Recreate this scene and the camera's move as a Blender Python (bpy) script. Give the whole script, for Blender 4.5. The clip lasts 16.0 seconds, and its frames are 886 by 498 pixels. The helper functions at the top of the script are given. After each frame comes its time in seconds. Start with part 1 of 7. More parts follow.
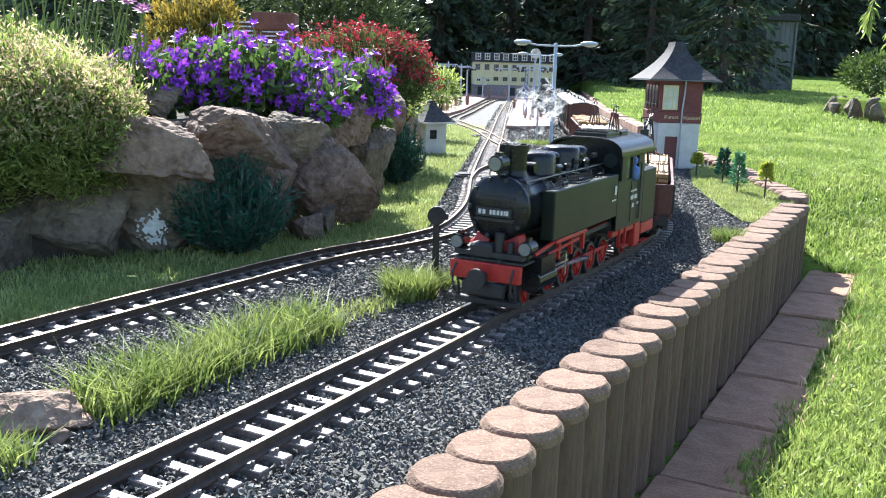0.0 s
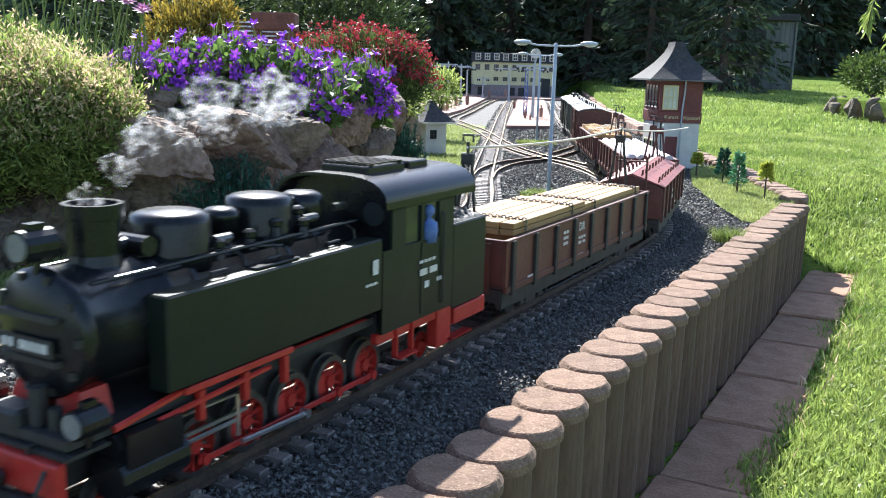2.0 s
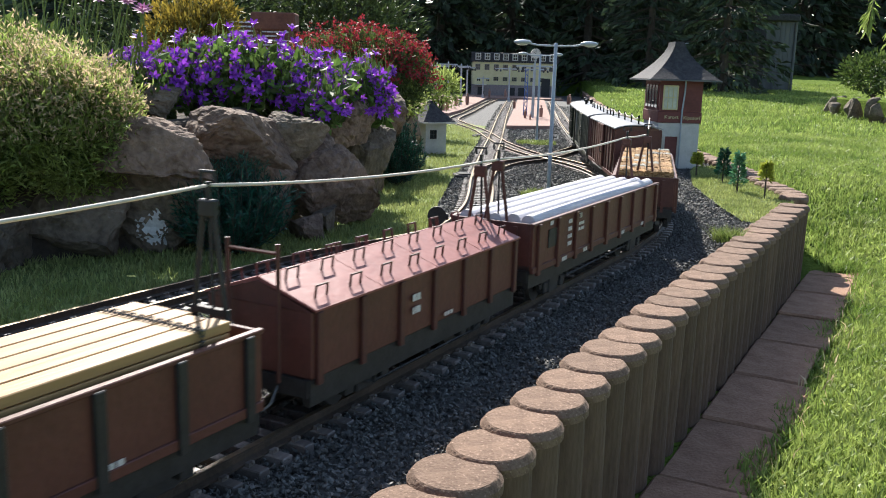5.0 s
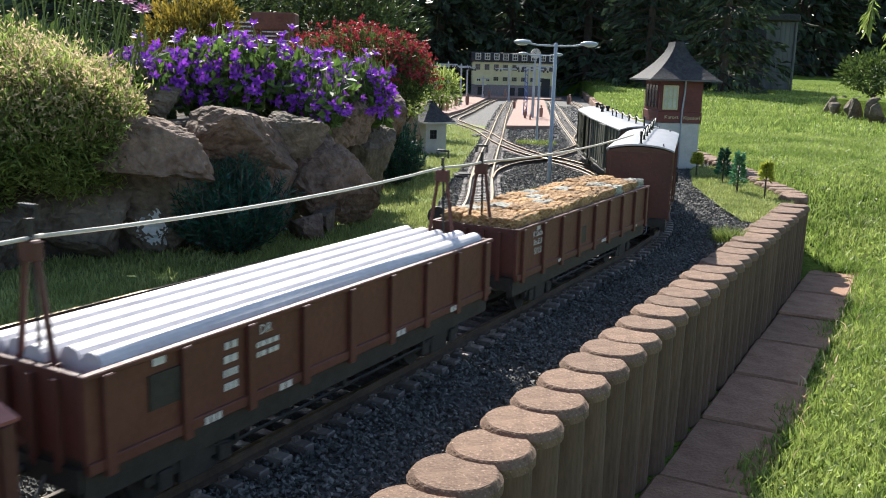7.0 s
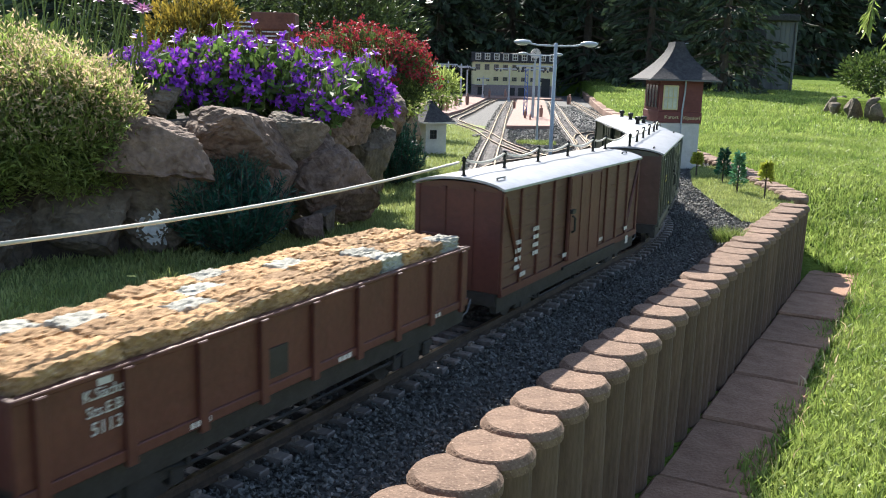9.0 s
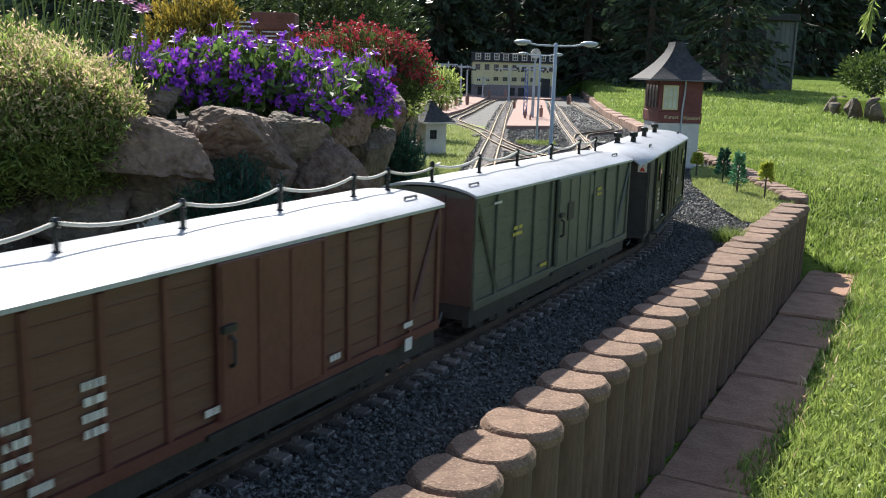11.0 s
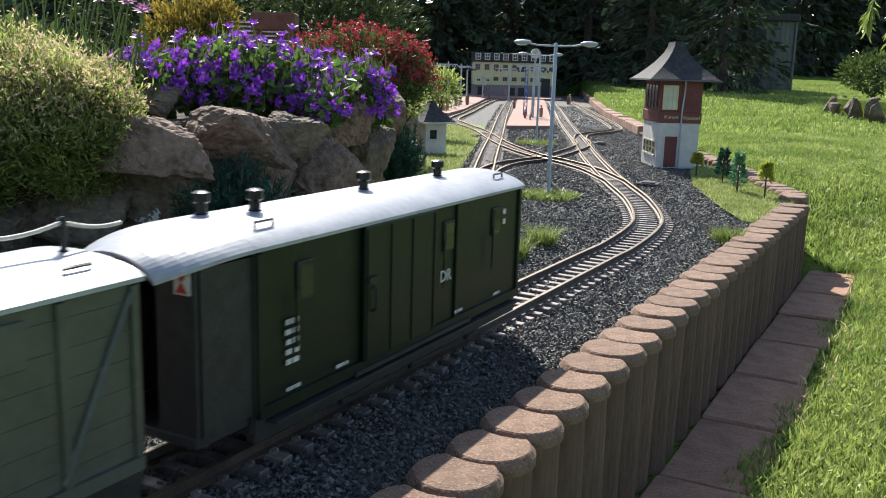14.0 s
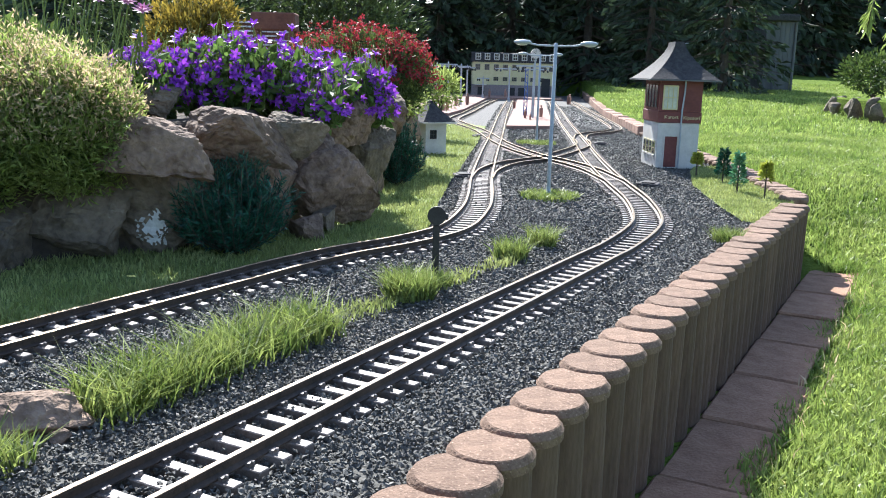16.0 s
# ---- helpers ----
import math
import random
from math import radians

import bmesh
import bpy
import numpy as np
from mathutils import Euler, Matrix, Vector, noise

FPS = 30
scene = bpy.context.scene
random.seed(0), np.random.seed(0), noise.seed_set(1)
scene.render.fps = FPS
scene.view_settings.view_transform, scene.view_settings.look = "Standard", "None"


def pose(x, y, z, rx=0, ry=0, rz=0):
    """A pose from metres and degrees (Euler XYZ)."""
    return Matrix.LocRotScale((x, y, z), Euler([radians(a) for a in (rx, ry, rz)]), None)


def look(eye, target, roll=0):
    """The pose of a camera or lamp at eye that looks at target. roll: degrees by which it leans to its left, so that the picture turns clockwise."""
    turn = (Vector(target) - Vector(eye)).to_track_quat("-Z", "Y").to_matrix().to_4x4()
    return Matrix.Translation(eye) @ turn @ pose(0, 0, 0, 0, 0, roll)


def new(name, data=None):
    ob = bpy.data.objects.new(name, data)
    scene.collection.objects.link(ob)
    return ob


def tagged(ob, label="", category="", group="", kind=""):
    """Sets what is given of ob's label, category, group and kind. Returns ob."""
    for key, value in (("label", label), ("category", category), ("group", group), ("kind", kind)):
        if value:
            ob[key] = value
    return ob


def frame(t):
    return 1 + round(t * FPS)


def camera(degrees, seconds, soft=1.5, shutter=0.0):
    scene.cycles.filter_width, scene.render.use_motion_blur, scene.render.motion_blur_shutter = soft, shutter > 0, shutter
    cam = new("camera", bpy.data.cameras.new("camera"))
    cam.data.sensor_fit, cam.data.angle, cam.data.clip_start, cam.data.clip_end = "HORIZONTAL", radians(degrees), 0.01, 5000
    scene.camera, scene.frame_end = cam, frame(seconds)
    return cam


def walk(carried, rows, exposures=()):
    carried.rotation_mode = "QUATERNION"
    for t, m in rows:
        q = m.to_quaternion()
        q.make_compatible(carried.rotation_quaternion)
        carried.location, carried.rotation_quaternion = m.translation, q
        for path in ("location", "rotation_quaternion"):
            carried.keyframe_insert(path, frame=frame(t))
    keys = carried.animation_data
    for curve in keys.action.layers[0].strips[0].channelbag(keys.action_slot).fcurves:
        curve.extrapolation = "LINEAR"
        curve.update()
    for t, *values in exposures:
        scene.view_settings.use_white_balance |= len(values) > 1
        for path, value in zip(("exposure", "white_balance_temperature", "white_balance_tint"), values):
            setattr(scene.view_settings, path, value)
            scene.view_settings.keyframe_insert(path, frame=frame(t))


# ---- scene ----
import colorsys

# ---------------------------------------------------------------- camera
EYE_Z = 0.2248
cam = camera(52.2, 16.0, 1.0, 0.35)
EYE = (0.0, 0.0, EYE_Z)
AIM = (0.0, math.cos(0.1958), EYE_Z - math.sin(0.1958))
walk(cam, [(0.0, look(EYE, AIM, 1.70)), (16.0, look(EYE, AIM, 1.70))], [(0.0, 1.85, 5950, 10), (0.7, 1.85, 5950, 10), (1.5, 1.74, 5950, 10), (3.0, 1.38, 6150, 10), (4.5, 1.07, 6350, 10), (7.0, 1.04, 6400, 10),
      (9.0, 1.28, 6400, 10), (11.3, 0.98, 6400, 10), (12.5, 0.98, 6400, 10), (14.5, 1.04, 6400, 10), (15.5, 1.28, 6250, 10), (16.0, 1.52, 5950, 10)])

# ---------------------------------------------------------------- light
SUN_EL, SUN_AZ = radians(42), radians(-12)      # behind the station, a little to the west
world = bpy.data.worlds.new("world")
scene.world = world
world.use_nodes = True
wn = world.node_tree.nodes
sky = wn.new("ShaderNodeTexSky")
sky.sky_type, sky.sun_disc = "NISHITA", False
sky.sun_elevation, sky.sun_rotation = SUN_EL, SUN_AZ
world.node_tree.links.new(sky.outputs[0], wn["Background"].inputs[0])
wn["Background"].inputs[1].default_value = 0.095
sun = new("sun", bpy.data.lights.new("sun", "SUN"))
sun.data.energy, sun.data.angle, sun.data.color = 4.9, radians(0.53), (1.0, 0.95, 0.86)
to_sun = Vector((math.sin(SUN_AZ) * math.cos(SUN_EL), math.cos(SUN_AZ) * math.cos(SUN_EL), math.sin(SUN_EL)))
sun.matrix_world = look(to_sun * 30, (0, 0, 0))


# ---------------------------------------------------------------- materials
def mat(name, c1, c2=None, scale=40.0, rough=0.7, bump=0.0, metal=0.0, fine=6.0, island=0.0, objvar=0.0, spec=0.5,
        trans=0.0, c3=None, spots=0.0, stretch=(1, 1, 1)):
    """Two colours mixed by coarse and fine noise, with relief; island/objvar: spread of brightness piece by piece."""
    m = bpy.data.materials.new(name)
    m.use_nodes = True
    nt, n, l = m.node_tree, m.node_tree.nodes, m.node_tree.links
    b = n["Principled BSDF"]
    b.inputs["Roughness"].default_value = rough
    b.inputs["Metallic"].default_value = metal
    b.inputs["Specular IOR Level"].default_value = spec
    c2 = c2 or tuple(min(1, v * 1.35) for v in c1)
    tc = n.new("ShaderNodeTexCoord")
    mp = n.new("ShaderNodeMapping")
    mp.inputs["Scale"].default_value = stretch
    l.new(tc.outputs["Object"], mp.inputs[0])
    n1 = n.new("ShaderNodeTexNoise")
    n1.inputs["Scale"].default_value = scale
    n1.inputs["Detail"].default_value = 5
    n1.inputs["Roughness"].default_value = 0.65
    l.new(mp.outputs[0], n1.inputs["Vector"])
    n2 = n.new("ShaderNodeTexNoise")
    n2.inputs["Scale"].default_value = scale * fine
    n2.inputs["Detail"].default_value = 3
    l.new(mp.outputs[0], n2.inputs["Vector"])
    add = n.new("ShaderNodeMath")
    add.operation = "MULTIPLY_ADD"
    add.inputs[1].default_value, add.inputs[2].default_value = 0.5, -0.25
    l.new(n2.outputs[0], add.inputs[0])
    sm = n.new("ShaderNodeMath")
    sm.operation = "ADD"
    l.new(n1.outputs[0], sm.inputs[0])
    l.new(add.outputs[0], sm.inputs[1])
    ramp = n.new("ShaderNodeValToRGB")
    ramp.color_ramp.elements[0].position, ramp.color_ramp.elements[1].position = 0.32, 0.68
    ramp.color_ramp.elements[0].color, ramp.color_ramp.elements[1].color = (*c1, 1), (*c2, 1)
    if c3:
        e = ramp.color_ramp.elements.new(0.82)
        e.color = (*c3, 1)
    l.new(sm.outputs[0], ramp.inputs[0])
    col = ramp.outputs[0]
    if spots:
        v = n.new("ShaderNodeTexVoronoi")
        v.inputs["Scale"].default_value = scale * fine * 0.7
        l.new(mp.outputs[0], v.inputs["Vector"])
        lt = n.new("ShaderNodeMath")
        lt.operation, lt.inputs[1].default_value = "LESS_THAN", 0.22
        l.new(v.outputs["Distance"], lt.inputs[0])
        mu = n.new("ShaderNodeMath")
        mu.operation, mu.inputs[1].default_value = "MULTIPLY", spots
        l.new(lt.outputs[0], mu.inputs[0])
        mx = n.new("ShaderNodeMix")
        mx.data_type = "RGBA"
        l.new(mu.outputs[0], mx.inputs[0])
        l.new(col, mx.inputs[6])
        mx.inputs[7].default_value = (*(min(1, q * 1.7 + 0.05) for q in c2), 1)
        col = mx.outputs[2]
    if island or objvar:
        src = n.new("ShaderNodeNewGeometry").outputs["Random Per Island"] if island else n.new("ShaderNodeObjectInfo").outputs["Random"]
        k = island or objvar
        ma = n.new("ShaderNodeMapRange")
        ma.inputs[3].default_value, ma.inputs[4].default_value = 1 - k, 1 + k
        l.new(src, ma.inputs[0])
        hs = n.new("ShaderNodeHueSaturation")
        l.new(ma.outputs[0], hs.inputs["Value"])
        l.new(col, hs.inputs["Color"])
        col = hs.outputs[0]
    l.new(col, b.inputs["Base Color"])
    if bump:
        bp = n.new("ShaderNodeBump")
        bp.inputs["Strength"].default_value = min(1, bump)
        bp.inputs["Distance"].default_value = 0.15 / scale * max(1, bump)
        l.new(sm.outputs[0], bp.inputs["Height"])
        l.new(bp.outputs[0], b.inputs["Normal"])
    if trans:
        tl = n.new("ShaderNodeBsdfTranslucent")
        l.new(col, tl.inputs[0])
        ms = n.new("ShaderNodeMixShader")
        ms.inputs[0].default_value = trans
        l.new(b.outputs[0], ms.inputs[1])
        l.new(tl.outputs[0], ms.inputs[2])
        l.new(ms.outputs[0], n["Material Output"].inputs[0])
    return m


M_GRAVEL = mat("basalt gravel", (0.062, 0.062, 0.056), (0.145, 0.142, 0.128), 300, 0.7, 0.4, island=0.5)
M_BED = mat("gravel bed", (0.03, 0.03, 0.028), (0.13, 0.128, 0.118), 220, 0.9, 1.0, fine=3)
M_FINE = mat("fine grey gravel", (0.065, 0.063, 0.06), (0.145, 0.14, 0.132), 130, 0.9, 1.0, fine=4)
M_LAWN = mat("lawn soil and turf", (0.06, 0.10, 0.016), (0.15, 0.21, 0.035), 6, 1.0, 0.8, fine=20, spec=0.05)
M_BLADE = mat("lawn blades", (0.13, 0.21, 0.035), (0.36, 0.43, 0.12), 4, 0.5, 0, island=0.4, trans=0.45)
M_BLADE2 = mat("moss green flock", (0.22, 0.27, 0.075), (0.39, 0.42, 0.16), 12, 0.6, 0, island=0.35, trans=0.4)
M_TUFT = mat("long grass blades", (0.11, 0.17, 0.03), (0.32, 0.37, 0.11), 30, 0.45, 0, island=0.45, trans=0.4)
M_FLOCK = mat("green flock mat", (0.08, 0.12, 0.025), (0.2, 0.25, 0.06), 60, 0.95, 0.6)
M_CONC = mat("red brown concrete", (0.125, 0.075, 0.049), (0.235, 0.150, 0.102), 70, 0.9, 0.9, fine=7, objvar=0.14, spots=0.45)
# Same concrete with the shade on the post sides put into its colour.
M_CONCS = mat("concrete side darkened as shade", (0.072, 0.042, 0.027), (0.135, 0.082, 0.055), 22, 0.9, 0.4, fine=9, objvar=0.16, stretch=(1, 1, 0.35))
M_SLAB = mat("red paving slab", (0.23, 0.12, 0.07), (0.37, 0.215, 0.135), 30, 0.88, 0.5, fine=9, objvar=0.14)
M_RAIL = mat("rusty brown rail web", (0.035, 0.025, 0.018), (0.085, 0.058, 0.04), 60, 0.6, 0.2, metal=0.15)
M_RTOP = mat("polished rail head", (0.40, 0.31, 0.22), (0.56, 0.46, 0.34), 60, 0.3, 0.1, metal=0.9)
M_SLEEP = mat("brown plastic sleeper", (0.12, 0.096, 0.082), (0.22, 0.19, 0.17), 150, 0.5, 0.4, objvar=0.3, stretch=(1, 0.1, 1), spec=0.45)
M_ROCK = mat("red sandstone boulder", (0.105, 0.068, 0.047), (0.28, 0.195, 0.14), 22, 0.9, 1.0, fine=6, objvar=0.2, c3=(0.42, 0.34, 0.27), spots=0.12)
M_ROCKG = mat("grey lichened boulder", (0.085, 0.066, 0.046), (0.21, 0.165, 0.12), 24, 0.9, 1.0, fine=6, c3=(0.34, 0.31, 0.26), objvar=0.2)
M_SOIL = mat("garden soil", (0.035, 0.028, 0.02), (0.09, 0.07, 0.05), 20, 0.95, 0.9)
M_BLACK = mat("satin black paint", (0.006, 0.0065, 0.008), (0.013, 0.014, 0.016), 60, 0.27, 0.05, spec=0.32)
M_BLACKM = mat("matt black paint", (0.012, 0.012, 0.012), (0.03, 0.029, 0.028), 80, 0.6, 0.2)
M_LGREEN = mat("dark green loco paint", (0.0055, 0.010, 0.007), (0.010, 0.016, 0.011), 30, 0.45, 0.03, spec=0.3)
M_RED = mat("signal red paint", (0.33, 0.016, 0.011), (0.45, 0.03, 0.022), 60, 0.45, 0.1)
M_BROWN = mat("oxide red wagon paint", (0.080, 0.024, 0.017), (0.118, 0.038, 0.027), 25, 0.55, 0.15, fine=9)
M_BROWND = mat("dark oxide end paint", (0.066, 0.020, 0.016), (0.098, 0.030, 0.023), 25, 0.55, 0.15, fine=9)
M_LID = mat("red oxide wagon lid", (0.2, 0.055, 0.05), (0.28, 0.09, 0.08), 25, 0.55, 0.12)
M_GREYG = mat("grey green van paint", (0.064, 0.070, 0.054), (0.094, 0.100, 0.078), 25, 0.5, 0.12, fine=9)
M_VGREEN = mat("deep green van paint", (0.007, 0.013, 0.007), (0.012, 0.020, 0.011), 25, 0.45, 0.06, spec=0.3)
M_ROOF = mat("silver grey wagon roof", (0.30, 0.31, 0.33), (0.40, 0.41, 0.43), 30, 0.33, 0.08)
M_PLANK = mat("fresh pine plank", (0.32, 0.175, 0.062), (0.46, 0.29, 0.12), 20, 0.6, 0.25, fine=5, objvar=0.12, stretch=(0.08, 1, 1))
M_BOARD = mat("weathered brown boards", (0.080, 0.034, 0.022), (0.118, 0.055, 0.037), 25, 0.6, 0.2, fine=9, stretch=(0.2, 1, 1))
M_PATCH = mat("flaking white paint", (0.5, 0.5, 0.49), (0.68, 0.68, 0.66), 60, 0.8, 0.4)
M_PIPE = mat("white plaster pipe", (0.50, 0.48, 0.50), (0.60, 0.58, 0.60), 60, 0.6, 0.15)
M_STRAW = mat("bundled straw", (0.27, 0.145, 0.058), (0.50, 0.31, 0.145), 170, 0.9, 1.0, objvar=0.35, c3=(0.66, 0.54, 0.36), fine=4)
M_STRAWG = mat("pale grey straw", (0.29, 0.28, 0.24), (0.46, 0.44, 0.36), 180, 0.9, 1.0, objvar=0.2)
M_STEEL = mat("blackened steel", (0.06, 0.06, 0.06), (0.16, 0.155, 0.15), 80, 0.4, 0.1, metal=0.8)
M_BRIGHT = mat("bright steel", (0.45, 0.45, 0.45), (0.6, 0.6, 0.6), 80, 0.3, 0.1, metal=0.9)
M_CORD = mat("off-white cord", (0.5, 0.46, 0.4), (0.68, 0.64, 0.57), 400, 0.9, 0.6)
M_WHITE = mat("white lettering paint", (0.52, 0.5, 0.48), (0.66, 0.64, 0.61), 60, 0.7)
M_YELL = mat("yellow lettering paint", (0.45, 0.38, 0.05), (0.55, 0.46, 0.08), 60, 0.7)
M_RENDER = mat("white render", (0.50, 0.485, 0.45), (0.62, 0.60, 0.56), 30, 0.85, 0.2, fine=12)
M_TRED = mat("brown red boarding", (0.115, 0.026, 0.024), (0.165, 0.042, 0.038), 30, 0.6, 0.15)
M_SLATE = mat("dark roofing felt", (0.026, 0.026, 0.029), (0.066, 0.063, 0.064), 90, 0.78, 0.8, fine=5, spec=0.3)
M_GLASS = mat("dark window glass", (0.02, 0.024, 0.026), (0.035, 0.04, 0.042), 5, 0.05)
M_LENS = mat("grey lamp glass", (0.16, 0.16, 0.15), (0.22, 0.22, 0.21), 60, 0.12)
M_CURT = mat("pale window glass with curtain", (0.42, 0.44, 0.36), (0.6, 0.62, 0.52), 40, 0.3)
M_GALV = mat("grey painted lamp steel", (0.3, 0.34, 0.38), (0.4, 0.44, 0.48), 60, 0.4, 0.1)
M_CREAM = mat("cream render", (0.56, 0.5, 0.27), (0.66, 0.6, 0.35), 20, 0.85, 0.2)
M_PLINTH = mat("purple grey stone plinth", (0.2, 0.16, 0.16), (0.3, 0.25, 0.24), 60, 0.85, 0.4)
M_PAVE = mat("pink brick paving", (0.22, 0.125, 0.098), (0.34, 0.21, 0.17), 90, 0.85, 0.5)
M_EDGE = mat("brick edging", (0.27, 0.155, 0.11), (0.38, 0.24, 0.175), 40, 0.85, 0.5, objvar=0.2)
M_PLEAF = mat("dark green plastic needles", (0.008, 0.06, 0.04), (0.025, 0.13, 0.08), 40, 0.3, 0, island=0.5, trans=0.12)
M_FEATH = mat("light green plastic fronds", (0.06, 0.19, 0.09), (0.14, 0.32, 0.17), 40, 0.5, 0, island=0.3, trans=0.3)
M_LIME = mat("yellow green plastic leaves", (0.32, 0.36, 0.05), (0.5, 0.52, 0.1), 40, 0.5, 0, island=0.3, trans=0.4)
M_CONIF = mat("dark conifer foliage", (0.030, 0.048, 0.026), (0.066, 0.095, 0.045), 1.2, 0.7, 0, island=0.6, trans=0.2)
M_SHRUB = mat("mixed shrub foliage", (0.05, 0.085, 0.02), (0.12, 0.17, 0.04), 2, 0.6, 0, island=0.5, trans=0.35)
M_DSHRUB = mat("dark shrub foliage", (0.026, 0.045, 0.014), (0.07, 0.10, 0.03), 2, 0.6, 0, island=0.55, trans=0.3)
M_BARK = mat("bark", (0.05, 0.038, 0.03), (0.1, 0.08, 0.06), 20, 0.9, 0.9)
M_SEDUM = mat("green sedum leaves", (0.17, 0.24, 0.05), (0.38, 0.44, 0.14), 12, 0.45, 0, island=0.5, trans=0.58)
M_DRY = mat("dry straw coloured seed heads", (0.46, 0.34, 0.20), (0.72, 0.58, 0.38), 12, 0.7, 0, island=0.35, trans=0.5)
M_CLEAF = mat("bellflower leaves", (0.06, 0.12, 0.025), (0.14, 0.22, 0.05), 20, 0.5, 0, island=0.5, trans=0.4)
M_PURP = mat("violet petals", (0.19, 0.03, 0.42), (0.36, 0.09, 0.62), 30, 0.5, 0, island=0.45, trans=0.4)
M_REDF = mat("dark red petals", (0.24, 0.02, 0.03), (0.42, 0.05, 0.06), 30, 0.6, 0, island=0.4, trans=0.3)
M_YBUSH = mat("golden conifer foliage", (0.09, 0.085, 0.018), (0.36, 0.26, 0.04), 6, 0.6, 0, island=0.5, trans=0.35)
M_PINK = mat("pink petals", (0.42, 0.12, 0.30), (0.6, 0.28, 0.48), 30, 0.6, 0, island=0.3, trans=0.4)
M_STEM = mat("green stems", (0.12, 0.18, 0.04), (0.22, 0.28, 0.09), 20, 0.5, 0, island=0.3, trans=0.3)
M_SHED = mat("grey shed boards", (0.08, 0.085, 0.09), (0.14, 0.145, 0.15), 4, 0.8, 0.3, stretch=(1, 1, 0.2))
M_WOODB = mat("brown stained wood", (0.12, 0.04, 0.025), (0.2, 0.075, 0.045), 30, 0.7, 0.3)
M_SHAKE = mat("pale shingles", (0.5, 0.48, 0.44), (0.68, 0.66, 0.62), 60, 0.8, 0.5, objvar=0.15)
M_FIG = mat("painted figure", (0.3, 0.14, 0.1), (0.45, 0.25, 0.18), 90, 0.7, 0.1, objvar=0.6)
M_BLUE = mat("blue lattice paint", (0.05, 0.1, 0.3), (0.1, 0.17, 0.42), 90, 0.5)


# ---------------------------------------------------------------- mesh helpers
def thing(name, label, category, at=None, group="", kind=""):
    ob = new(name)
    ob.empty_display_size = 0.02
    if at is not None:
        ob.matrix_basis = at
    return tagged(ob, label, category, group, kind)


def finish(name, bm, material, smooth=False):
    me = bpy.data.meshes.new(name)
    bm.to_mesh(me)
    bm.free()
    for m in material if isinstance(material, (list, tuple)) else [material]:
        me.materials.append(m)
    if smooth:
        for q in me.polygons:
            q.use_smooth = True
    return me


def part(name, bm, material, parent, label="", smooth=False):
    ob = new(name, finish(name, bm, material, smooth))
    ob.parent = parent
    return tagged(ob, label)


def solo(name, bm, material, label, category, at=None, group="", kind="", smooth=False):
    ob = new(name, finish(name, bm, material, smooth))
    if at is not None:
        ob.matrix_basis = at
    return tagged(ob, label, category, group, kind)


def box(bm, x0, x1, y0, y1, z0, z1, bev=0.0):
    r = bmesh.ops.create_cube(bm, size=1.0)
    bmesh.ops.transform(bm, verts=r["verts"], matrix=Matrix.Translation(((x0 + x1) / 2, (y0 + y1) / 2, (z0 + z1) / 2))
                        @ Matrix.Diagonal((x1 - x0, y1 - y0, z1 - z0, 1)))
    if bev:
        ed = list({e for v in r["verts"] for e in v.link_edges})
        bmesh.ops.bevel(bm, geom=ed, offset=bev, segments=1, affect="EDGES", profile=0.5)
    return bm


def rod(bm, a, b, r0, r1=None, seg=10, caps=True):
    a, b = Vector(a), Vector(b)
    d = b - a
    q = d.to_track_quat("Z", "Y").to_matrix().to_4x4()
    bmesh.ops.create_cone(bm, cap_ends=caps, segments=seg, radius1=r0, radius2=r0 if r1 is None else r1, depth=d.length,
                          matrix=Matrix.Translation((a + b) / 2) @ q)
    return bm


def ball(bm, c, r, sx=1, sy=1, sz=1, u=12, v=8):
    bmesh.ops.create_uvsphere(bm, u_segments=u, v_segments=v, radius=r,
                              matrix=Matrix.Translation(c) @ Matrix.Diagonal((sx, sy, sz, 1)))
    return bm


def loft(bm, rings, closed=True, caps=True):
    vs = [[bm.verts.new(p) for p in ring] for ring in rings]
    k = len(rings[0])
    for a, b in zip(vs, vs[1:]):
        for i in range(k if closed else k - 1):
            bm.faces.new((a[i], a[(i + 1) % k], b[(i + 1) % k], b[i]))
    if caps and closed:
        bm.faces.new(vs[0][::-1])
        bm.faces.new(vs[-1])
    bmesh.ops.recalc_face_normals(bm, faces=bm.faces)
    return bm


def lathe(bm, prof, c=(0, 0, 0), seg=16, caps=True):
    rings = [[(c[0] + r * math.cos(2 * math.pi * i / seg), c[1] + r * math.sin(2 * math.pi * i / seg), c[2] + z)
              for i in range(seg)] for r, z in prof]
    return loft(bm, rings, True, caps)


def tube(bm, pts, r, seg=6):
    pts = [Vector(p) for p in pts]
    rings, side = [], None
    for i, p in enumerate(pts):
        d = (pts[min(i + 1, len(pts) - 1)] - pts[max(i - 1, 0)]).normalized()
        if side is None:
            side = d.orthogonal().normalized()
        side = (side - d * side.dot(d)).normalized()
        up = d.cross(side)
        rings.append([p + (side * math.cos(2 * math.pi * k / seg) + up * math.sin(2 * math.pi * k / seg)) * r for k in range(seg)])
    return loft(bm, rings)


